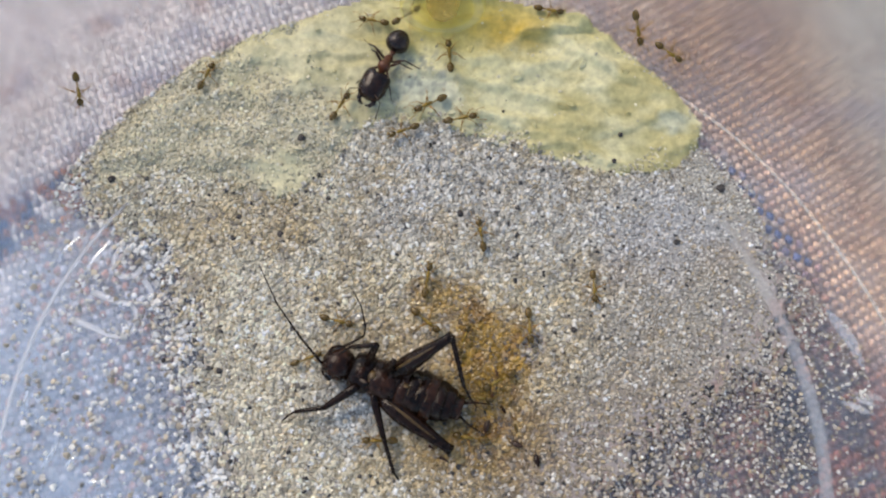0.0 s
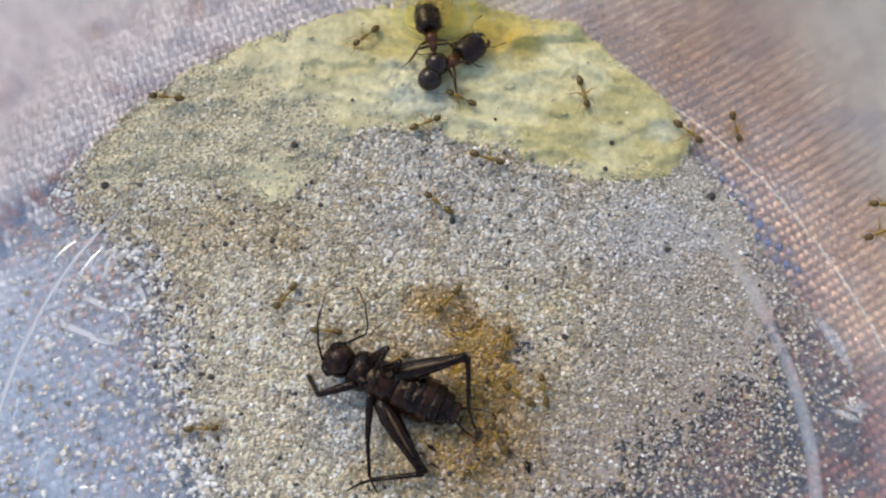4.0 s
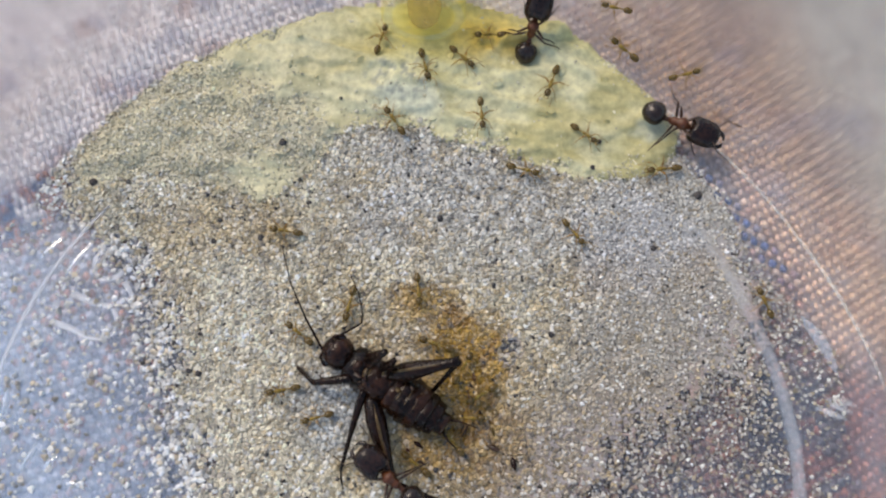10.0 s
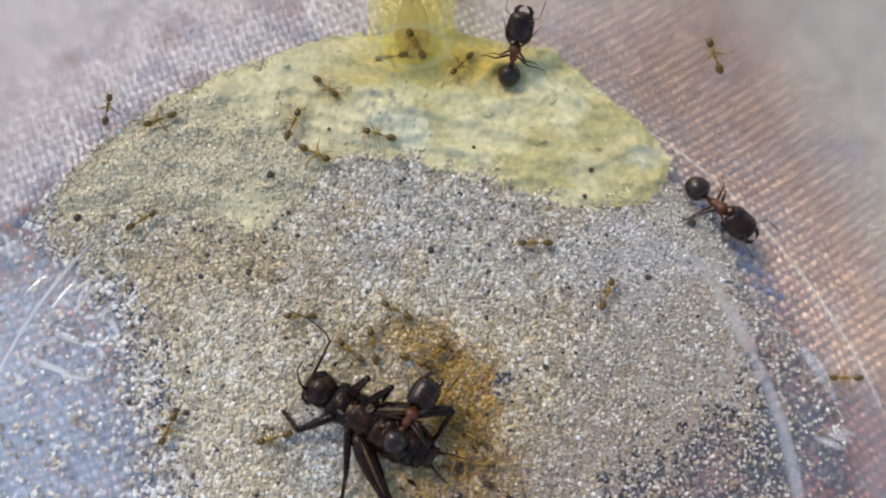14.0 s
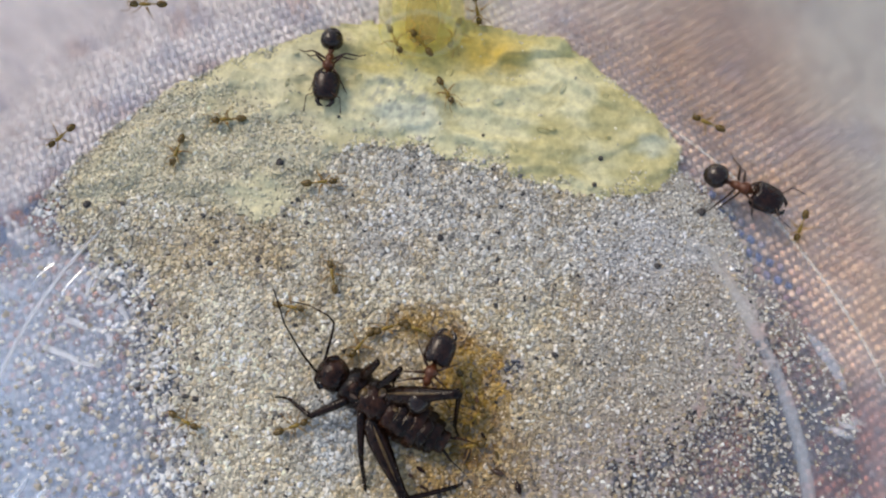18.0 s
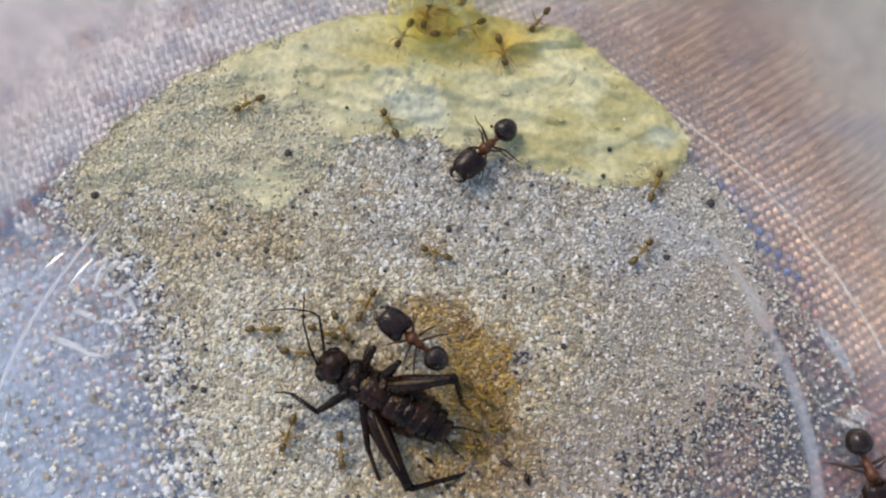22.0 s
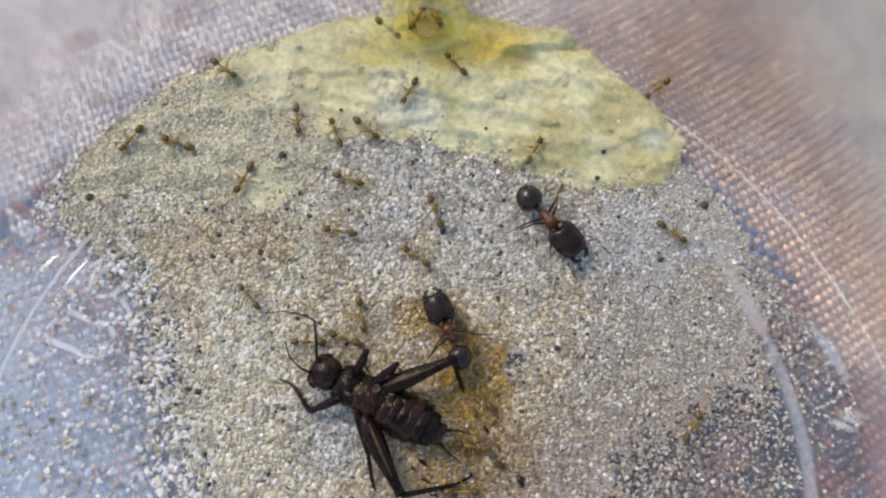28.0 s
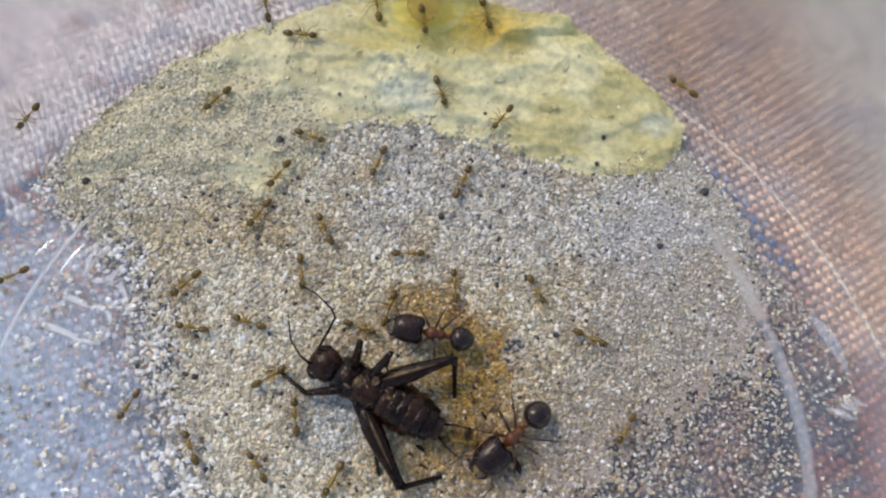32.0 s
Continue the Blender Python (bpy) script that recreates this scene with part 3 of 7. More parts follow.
def bare(x, y):
    """Share of the floor hidden by sand at a place, 0 to 1."""
    r = math.hypot(x - CX, y - CY)
    left = step01(-33.5, -20.5, x + 0.12 * (y + 8) + 2.6 * n2(x, y, 0.16, 41) + 3.0 * n2(x, y, 0.8, 42) + 3.0 * n2(x, y, 1.7, 43) + 11 * step01(-4, 7, y))
    s = 0.707 * ((x - 3) - (y + 22)) + 4 * n2(x, y, 0.2, 17) + 3 * n2(x, y, 0.6, 18) + 5 * n2(x, y, 1.4, 21)
    right = 1 - 0.62 * step01(-3, 17, s)
    right *= 1 - 0.30 * step01(39.5, 43.0, math.hypot(x + 5.1, y + 23.0)) * step01(6, 0.5, y)
    bottom = 1 - 0.28 * step01(-9, -24, y + 2.5 * n2(x, y, 0.2, 8)) * step01(5, 14, abs(x + 4))
    hole = 1 - 0.62 * step01(2.6, 0.8, math.hypot((x - 7.4) * 1.4, y + 9.8) + 1.2 * n2(x, y, 0.7, 19))
    edge = FLOOR_R - 4.2 * step01(10, 26, x) * step01(-14, -2, y) + 0.8 * n2(x, y, 0.6, 20)
    near = step01(edge + 0.6, edge - 1.6, r)
    return left * right * bottom * near * hole


def relief(x, y):
    return 0.20 + 0.16 * n2(x, y, 0.18, 12) + 0.10 * n2(x, y, 0.6, 2) + 0.07 * n2(x, y, 2.0, 4)


# folds of the crust: middle x and y, half length, slope of the run, height, width
FOLDS = ((10.8, 23.4, 4.2, 0.09, 1.0, 3.0), (15.6, 19.4, 4.8, -0.55, 0.55, 2.2), (-10.0, 20.8, 6.5, -0.06, 0.55, 2.6),
         (0.5, 18.0, 5.5, -0.20, 0.45, 2.0), (7.0, 13.6, 7.5, -0.12, 0.40, 1.8), (19.5, 13.0, 4.5, 0.30, 0.35, 1.8), (-3.5, 15.4, 4.0, 0.15, 0.35, 1.5))


def lip(x, y):
    """Raised lips of the crust: steep steps that fade backwards."""
    z = 0.0
    for cx, cy, long, run, high, wide in FOLDS:
        u = x - cx
        if abs(u) < long:
            v = y - cy - run * u + 0.4 * n2(x, cy, 0.6, 88)
            z += high * math.sqrt(1 - (u / long) ** 2) * step01(-0.25, 0.30, v) * step01(wide, 0.4, v)
    return z


def crust_height(x, y):
    d = crust_in(x, y)
    fold = 1.5 * abs(n2(x * 0.55 - y * 0.25, y * 1.25 + x * 0.3, 0.22, 6)) + 0.5 * abs(n2(x * 0.5, y * 1.4 + x * 0.35, 0.5, 27))
    return 0.12 + 0.5 * step01(0, 2.5, d) + 0.85 * (0.30 - fold) + 0.14 * n2(x, y, 0.9, 14) + 0.05 * n2(x, y, 3, 9) + lip(x, y) + max(0.0, math.hypot(x - CX, y - CY) - 46.6)


def crust_colour(x, y):
    a = mixc((0.52, 0.465, 0.215), (0.73, 0.68, 0.40), step01(-0.35, 0.35, n2(x, y, 0.22, 15) + 0.5 * n2(x * 0.6 + y * 0.3, y * 1.4, 0.55, 16)))
    a = mixc(a, (0.46, 0.42, 0.21), 0.22 * step01(0.15, 0.5, n2(x, y, 0.45, 33) + 0.4 * n2(x, y, 1.4, 34)))
    # Bluish patches: the sheen of moist paste put into its colour.
    wet = step01(1.15, 0.3, math.hypot((x + 2.6) / 5.0, (y - 16.6) / 2.6) + 0.45 * n2(x, y, 0.4, 35)) + 0.8 * step01(1.1, 0.4, math.hypot((x - 23.0) / 2.4, (y - 13.3) / 1.6) + 0.4 * n2(x, y, 0.9, 47))
    a = mixc(a, (0.58, 0.63, 0.52), 0.65 * min(1.0, wet))
    soot = step01(0.10, 0.34, n2(x, y, 1.3, 36) + 0.5 * n2(x, y, 3.0, 37)) * step01(1.1, 0.5, math.hypot((x + 3.8) / 5.0, (y - 19.3) / 3.4))
    a = mixc(a, (0.30, 0.31, 0.26), 0.75 * soot)
    crack = step01(0.05, 0.0, abs(n2(x * 0.55 + y * 0.2, y, 0.42, 37))) * step01(-0.1, 0.3, n2(x, y, 0.3, 38))
    a = mixc(a, (0.42, 0.35, 0.14), 0.5 * crack)
    a = mixc(a, (0.58, 0.40, 0.07), step01(4.5, 1.0, math.hypot((x - 5.5) * 0.7, y - 24.3) + n2(x, y, 0.5, 39)) * 0.9)
    a = mixc(a, (0.60, 0.50, 0.14), step01(4, 0.5, math.hypot((x + 3) * 0.4, y - 24.3)) * 0.6)
    rim = step01(2.6, 0.4, 46.8 - math.hypot(x - CX, y - CY))
    a = mixc(a, (0.56, 0.50, 0.20), 0.5 * rim)
    a = mixc(a, (0.60, 0.55, 0.34), 0.55 * step01(-3, -14, x + 2 * n2(x, y, 0.4, 45)))
    sandy = mixc((0.46, 0.415, 0.30), (0.69, 0.63, 0.45), 0.5 + 0.7 * n2(x, y, 0.5, 90) + 0.8 * n2(x, y, 2.3, 92))
    return mixc(a, sandy, 0.85 * (1 - yolk_at(x, y)))


GREY, TAN, OCHRE, WHITE = (0.622, 0.59, 0.512), (0.725, 0.642, 0.44), (0.43, 0.24, 0.022), (0.86, 0.83, 0.76)


def amber_at(x, y):
    """How far the juice of the prey has stained the sand, 0 to 0.85."""
    w = 0.40 * n2(x, y, 0.25, 67) + 0.30 * n2(x, y, 0.8, 68)
    f = 1.10 * step01(1.25, 0.35, math.hypot((x - 2.9) / 5.8, (y + 11.6) / 8.0) + w)
    f = max(f, 0.72 * step01(1.2, 0.3, math.hypot((x + 1.0) / 6.0, (y + 5.6) / 3.6) + w), 0.66 * step01(1.2, 0.3, math.hypot((x - 3.0) / 9.0, (y + 19.5) / 5.0) + w))
    f = max(f, 0.46 * step01(1.2, 0.4, math.hypot((x + 21) / 9.0, (y - 2.5) / 4.0) + w), 0.30 * step01(0.05, 0.4, n2(x, y, 0.13, 93)) * step01(8, 2, abs(y + 2)))
    f = max(f, 0.40 * step01(1.25, 0.4, math.hypot((x + 1.0) / 13.0, (y + 13.0) / 11.0) + w))
    return min(0.92, max(0.0, f))


def sand_tone(x, y):
    """Local tone of the sand: grey-white in the middle north, cream to the south, ochre round the prey."""
    t = max(step01(4, -4, y + 0.10 * x + 3 * n2(x, y, 0.15, 23)), 0.9 * step01(-5, -15, x + 4 * n2(x, y, 0.2, 24)))
    c = mixc(GREY, TAN, t * (0.80 - 0.55 * step01(8, 20, x)))
    c = mixc(c, (0.56, 0.43, 0.23), 0.40 * step01(0.08, 0.42, n2(x, y, 0.22, 99) + 0.4 * n2(x, y, 0.7, 100)) * step01(26, 18, x))
    c = mixc(c, (0.86, 0.77, 0.58), 0.6 * step01(-10, -17, x + 2 * n2(x, y, 0.3, 28)) * step01(3, -3, y))
    c = mixc(c, (0.44, 0.34, 0.21), 0.8 * step01(-9, -19, y + 3 * n2(x, y, 0.2, 29)) * step01(-9, 2, x))
    c = mixc(c, (0.66, 0.67, 0.70), 0.5 * step01(1.2, 0.3, math.hypot((x - 22) / 9.0, (y - 0.5) / 5.5) + 0.4 * n2(x, y, 0.3, 98)))
    juice = mixc(OCHRE, (0.21, 0.080, 0.010), 0.60 * step01(0.10, 0.42, n2(x, y, 0.55, 112) + 0.5 * n2(x, y, 1.6, 113)))
    c = mixc(c, juice, amber_at(x, y))
    c = mixc(c, (0.74, 0.69, 0.54), 0.28 * step01(-15, -22, x + 2 * n2(x, y, 0.3, 114)))
    c = mixc(c, (0.40, 0.35, 0.31), 0.38 * step01(6, 20, x - 0.5 * (y + 6) + 3 * n2(x, y, 0.25, 101)) * step01(4, -6, y))
    pale = step01(5.4, 1.2, math.hypot((x + 10.2) * 0.9, (y + 15.2) * 0.8) + 1.8 * n2(x, y, 0.35, 97))
    c = mixc(c, (0.46, 0.50, 0.51), 0.85 * pale)
    y_in = crust_in(x, y)
    return mixc(c, (0.56, 0.49, 0.29), 0.50 * step01(-1.0, 1.5, y_in + 1.5 * n2(x, y, 0.4, 44)))


def has_bed(x, y):
    return bare(x, y) + 0.10 * n2(x, y, 0.8, 77) + 0.12 * n2(x, y, 2.2, 78) > (0.40 if x > -10 else 0.50)


bed = new("sand_bed", field("sand_bed", -44, 40, -30, 26.5, 0.32, lambda x, y: max(0.05, relief(x, y)),
                            lambda x, y: mixc(tuple(0.72 * c for c in sand_tone(x, y)), mixc((0.46, 0.41, 0.39), mixc((0.24, 0.21, 0.23), (0.36, 0.17, 0.13), step01(-0.1, 0.15, n2(x, y, 0.6, 110))), 0.75 * step01(2, 16, 0.707 * (x - y - 25)) * step01(-0.15, 0.15, n2(x, y, 0.45, 111))), 0.85 * step01(0.90, 0.45, bare(x, y))),
                            has_bed, M_BED))
tagged(bed, "packed tan and grey sand on the dish floor", "sand", kind="structure")

crust = new("dried_food_crust", field("dried_food_crust", -44, 32, 4, 28.2, 0.26, crust_top,
                                      crust_colour, lambda x, y: crust_in(x, y) > 0, M_CRUST))
tagged(crust, "wrinkled pale yellow dried crust spread over the sand", "crust")

# raised folds and loose flakes of the crust
def flake(cx, cy, long, wide, lift, turn, seed, name, label=""):
    bm = bmesh.new()
    grid = []
    for i in range(13):
        row = []
        for k in range(7):
            u, w = i / 12 - 0.5, k / 6 - 0.5
            taper = math.sqrt(max(0.02, 1 - (2 * u) ** 2))
            z = lift * (0.5 + w) ** 1.5 * taper + 0.10 * noise.noise(Vector((u * 4, w * 3, seed)))
            row.append(bm.verts.new((u * long * MM, w * wide * taper * (1 + 0.25 * noise.noise(Vector((u * 5, 0, seed)))) * MM, z * MM)))
        grid.append(row)
    for r0, r1 in zip(grid, grid[1:]):
        for p0, p1, q1, q0 in zip(r0, r0[1:], r1[1:], r1):
            bm.faces.new((p0, q0, q1, p1))
    bmesh.ops.recalc_face_normals(bm, faces=bm.faces)
    bmesh.ops.solidify(bm, geom=bm.faces[:], thickness=-0.12 * MM)
    lay = bm.verts.layers.float_color.new("tint")
    for v in bm.verts:
        v[lay] = (*crust_colour(cx + v.co.x / MM, cy + v.co.y / MM), 1)
    z = crust_top(cx, cy)
    ob = part(name, bm, M_CRUST, crust, label, pose(cx * MM, cy * MM, (z + 0.02) * MM, 0, 0, turn))
    return ob


for k in range(34):
    fx, fy = rng.uniform(-24, 24), rng.uniform(9, 24.5)
    if crust_in(fx, fy) > 1.0:
        flake(fx, fy, rng.uniform(0.4, 1.1), rng.uniform(0.3, 0.7), rng.uniform(0.1, 0.3), rng.uniform(0, 360), float(k), "crumb")

cc, kk, ss = [], [], []
n_try = 124000
px = rng.uniform(-46, 41, n_try)
py = rng.uniform(-32, 26.2, n_try)
pu = rng.random(n_try)
pt = rng.random(n_try)
for x, y, u, tone in zip(px.tolist(), py.tolist(), pu.tolist(), pt.tolist()):
    if math.hypot(x - CX, y - CY) > FLOOR_R - 0.6:
        continue
    ci = crust_in(x, y)
    dens = bare(x, y)
    if not has_bed(x, y):
        if x < -18:
            dens = max(0.0, 0.05 + 0.09 * n2(x, y, 0.35, 71)) + 0.66 * step01(0.04, 0.56, dens)
        else:
            dens = (0.10 + 0.06 * n2(x, y, 0.5, 72)) * step01(0.0, 0.1, dens) + 0.78 * step01(0.20, 0.46, dens)
    if abs(math.hypot(x + 5.1, y + 23.0) - 40.75) < 0.8 and y < 3.0 and dens < 0.85:
        continue
    if ci > 0.3:
        yolk = yolk_at(x, y)
        dens = max(0.008 + 0.92 * (1 - yolk), 0.65 * step01(1.8, 0.2, ci + 1.4 * n2(x, y, 0.6, 81)))
    if u > dens:
        continue
    size = (0.205 if ci < 0.3 else 0.165) * (0.56 + 1.0 * tone ** 2.2) * (1.0 + 0.06 * step01(6, -6, y) - 0.28 * step01(6, 24, x))
    z = (crust_top(x, y) if ci > 0 else (max(0.05, relief(x, y)) if has_bed(x, y) else 0.10)) + (0.03 if ci > 0.3 else 0.06)
    c = sand_tone(x, y)
    if not has_bed(x, y):
        loose = step01(-14, -22, x)
        c = mixc(c, mixc((0.66, 0.62, 0.56), (0.84, 0.82, 0.79), loose), 0.5 + 0.3 * loose)
        size *= 1 + 0.22 * loose
    r = (u * 7919.0 + tone * 131.0) % 1.0
    if r < 0.014:
        c = (0.05, 0.045, 0.042)
    elif r < 0.11:
        c = mixc(c, (0.19, 0.165, 0.14), 0.78)
    elif r < 0.29:
        c = mixc(c, WHITE, 0.75 * (1 - 0.9 * amber_at(x, y)))
    elif r < 0.44:
        c = mixc(c, (0.52, 0.38, 0.19), 0.6)
    if ci > 0.3:
        c = mixc(c, (0.66, 0.61, 0.40), 0.42 + 0.35 * yolk)
    k = (0.46 + 0.74 * ((r * 37.7) % 1.0)) * (1 + 0.26 * n2(x, y, 1.1, 115) + 0.16 * n2(x, y, 0.4, 116))
    cc.append((x * MM, y * MM, z * MM))
    ss.append((size * MM, size * (0.7 + 0.3 * ((r * 91.3) % 1.0)) * MM, size * (0.62 if ci < 0.3 else 0.5) * MM))
    kk.append(tuple(min(0.85, v * k) for v in c))
sand = pieces("sand_grains", np.array(cc), np.array(ss), rng.uniform(0, 6.28, len(cc)), np.array(kk), M_GRAIN, form=pebble_form(), jag=0.38)
tagged(sand, "loose tan, grey, white and black sand grains", "sand")

# dark pebbles lying in the sand
pebble = None
for x, y, r in ((-13.4, 5.5, 0.36), (-18.3, 1.8, 0.42), (-24.1, -12.1, 0.40), (11.6, -8.4, 0.40), (0.3, 3.8, 0.44), (27.5, 6.2, 0.55), (17.3, 12.05, 0.30),
                (-16.3, 12.1, 0.50), (-23.2, 1.5, 0.40), (-36.2, 7.9, 0.50), (-10.2, 16.9, 0.22), (-15.8, 6.3, 0.22), (22.5, 0.5, 0.36), (-25.9, 6.0, 0.28), (16.4, 9.1, 0.3), (-29.8, -11.0, 0.3), (5.0, 14.7, 0.2)):
    if pebble is None:
        bm = bmesh.new()
        bmesh.ops.create_icosphere(bm, subdivisions=2, radius=0.0004)
        for v in bm.verts:
            v.co *= 1 + 0.35 * noise.noise(v.co * 2600)
            v.co.z *= 0.75
        pebble = part("pebble", bm, M_PEBBLE, smooth=False)
        tagged(pebble, "tiny black pebble lying in the sand", "pebble", "black pebbles")
        one = pebble
    else:
        one = copy_thing(pebble, Matrix())
    high = crust_top(x, y) if crust_in(x, y) > 0 else max(0.05, relief(x, y))
    one.matrix_basis = pose(x * MM, y * MM, (high + 0.12) * MM, 0, 0, 57 * x) @ Matrix.Scale(0.85 * r / 0.4, 4)

# ---------------------------------------------------------------- the tube
tube = new("feeding_tube")
tube.matrix_basis = pose(TUBE_X * MM, TUBE_END * MM, (TUBE_Z - TUBE_R) * MM)
tagged(tube, "translucent yellowed silicone tube entering through the dish wall", "tube")
bm = bmesh.new()
SEG, ro, ri = 40, TUBE_R, 3.0
stations = [(0.0, 0.25), (0.3, 0.0)] + [(2.0 * k, 0.0) for k in range(1, 40)]
shells = []
for y, cut in stations:
    bend = 0.00035 * y * y
    shells.append([[bm.verts.new(((r + s * cut) * math.cos(a) * MM + 0.15 * bend * MM, (y + 0.14 * (TUBE_R + r * math.sin(a)) * max(0.0, 1 - y / 14)) * MM, (TUBE_R + (r + s * cut) * math.sin(a)) * MM))
                    for a in (k * math.tau / SEG for k in range(SEG))] for r, s in ((ro, -1), (ri, 1))])
for (o0, i0), (o1, i1) in zip(shells, shells[1:]):
    for k in range(SEG):
        j = (k + 1) % SEG
        bm.faces.new((o0[k], o0[j], o1[j], o1[k]))
        bm.faces.new((i0[j], i0[k], i1[k], i1[j]))
part("tube_wall", bm, M_TUBE, tube, "milky yellowed tube wall")
bm = bmesh.new()
rings = [[bm.verts.new((r * math.cos(q) * MM, (dy + 0.14 * (TUBE_R + r * math.sin(q))) * MM, (TUBE_R + r * math.sin(q)) * MM)) for q in (k * math.tau / SEG for k in range(SEG))]
         for r, dy in ((ro - 0.25, 0.0), (ro - 0.45, -0.10), ((ro + ri) / 2, -0.14), (ri + 0.45, -0.10), (ri + 0.25, 0.0))]
for r0, r1 in zip(rings, rings[1:]):
    for k in range(SEG):
        bm.faces.new((r0[k], r0[(k + 1) % SEG], r1[(k + 1) % SEG], r1[k]))
part("cut_end", bm, M_RIM, tube, "slanting cut end of the tube")
bm = loft(bmesh.new(), [(x * MM, w * MM, h * MM, 0) for x, w, h, z in egg(0.8, 8.0, 1.9, 0.16, 0, 12, 0.3)], 18, 0.25 * MM)
part("dried_residue", bm, M_RESIDUE, tube, "ochre dried residue inside", pose(0, 0, (TUBE_R - ri + 0.2) * MM, 0, 0, 90))


# ---------------------------------------------------------------- ants
def leg_mesh(name, reach, fore, lift, drop, r, material):
    """A bent leg from its root at the origin: thigh up and out, shin down to the ground, foot along it."""
    bm = bmesh.new()
    knee = Vector((fore * 0.45, reach * 0.48, lift))
    ankle = Vector((fore * 0.9, reach * 0.9, -drop * 0.85))
    toe = Vector((fore * 1.15, reach * 1.12, -drop))
    root = Vector((0, 0, 0))
    sweep(bm, [root, root.lerp(knee, 0.25), root.lerp(knee, 0.6), knee, knee.lerp(ankle, 0.1), knee.lerp(ankle, 0.55), ankle, ankle.lerp(toe, 0.5), toe],
          [r * 0.8, r * 1.25, r * 1.35, r * 0.8, r * 0.75, r * 0.8, r * 0.5, r * 0.42, r * 0.3], 7)
    return mesh_of(name, bm, material)


def antenna_mesh(name, scape, flag, spread, r, material):
    bm = bmesh.new()
    a = Vector((scape * 0.55, spread, 0.25 * scape))
    b = a + Vector((flag * 0.85, spread * 0.15, -0.35 * flag))
    sweep(bm, [(0, 0, 0), a * 0.5, a, a.lerp(b, 0.08), a.lerp(b, 0.5), a.lerp(b, 0.8), b], [r, r * 0.8, r * 0.9, r * 0.7, r * 0.8, r * 1.25, r * 0.9], 7)
    return mesh_of(name, bm, material)


def child(name, data, parent, at=None, label=""):
    ob = new(name, data)
    ob.parent = parent
    if at is not None:
        ob.matrix_basis = at
    return tagged(ob, label)


def worker_ant():
    ant = new("worker_ant")
    tagged(ant, "small slender amber worker ant with darker head and tail", "ant", "small amber worker ants")
    z = 0.55 * MM
    bm = bmesh.new()
    loft(bm, [(x * MM, w * MM, h * MM, zc * MM) for x, w, h, zc in ((-0.42, 0.07, 0.07, 0.50), (-0.34, 0.14, 0.15, 0.53), (-0.15, 0.17, 0.19, 0.57), (0.02, 0.14, 0.17, 0.58),
                                                                   (0.12, 0.17, 0.20, 0.60), (0.35, 0.22, 0.23, 0.62), (0.55, 0.18, 0.18, 0.60), (0.70, 0.09, 0.09, 0.57), (0.80, 0.07, 0.07, 0.56))], 12)
    part("thorax", bm, M_AMBER, ant)
    bm = bmesh.new()
    loft(bm, [(x * MM, w * MM, h * MM, zc * MM) for x, w, h, zc in ((-0.92, 0.05, 0.05, 0.46), (-0.82, 0.12, 0.13, 0.50), (-0.72, 0.06, 0.06, 0.46), (-0.60, 0.10, 0.14, 0.52), (-0.50, 0.05, 0.05, 0.48), (-0.40, 0.06, 0.06, 0.50))], 10)
    part("waist", bm, M_AMBER, ant)
    bm = bmesh.new()
    loft(bm, [(x * MM, w * MM, h * MM, zc * MM) for x, w, h, zc in egg(-1.95, -0.88, 0.36, 0.34, 0.50, 10, 0.62)], 14)
    part("gaster", bm, M_AMBER_DARK, ant, "dark amber rounded tail")
    bm = bmesh.new()
    loft(bm, [(x * MM, w * MM, h * MM, zc * MM) for x, w, h, zc in egg(0.76, 1.58, 0.35, 0.29, 0.54, 9, 0.40)], 14)
    head = part("head", bm, M_AMBER_DARK, ant, "darker amber head")
    for s in (1, -1):
        bm = bmesh.new()
        sweep(bm, [(1.50 * MM, s * 0.20 * MM, 0.46 * MM), (1.68 * MM, s * 0.20 * MM, 0.42 * MM), (1.80 * MM, s * 0.05 * MM, 0.40 * MM)], [0.07 * MM, 0.06 * MM, 0.02 * MM], 6)
        part("mandible", bm, M_AMBER, head)
        child("antenna", antenna_mesh("antenna", 0.7 * MM, 0.85 * MM, s * 0.45 * MM, 0.032 * MM, M_AMBER_LEG), ant, pose(1.38 * MM, s * 0.14 * MM, 0.62 * MM))
        for fore, x in ((0.75, 0.48), (-0.25, 0.25), (-0.95, 0.02)):
            child("leg", leg_mesh("leg", s * 1.25 * MM, fore * MM, 0.34 * MM, z * 0.86, 0.042 * MM, M_AMBER_LEG), ant, pose(x * MM, s * 0.15 * MM, z * 0.9))
    return ant


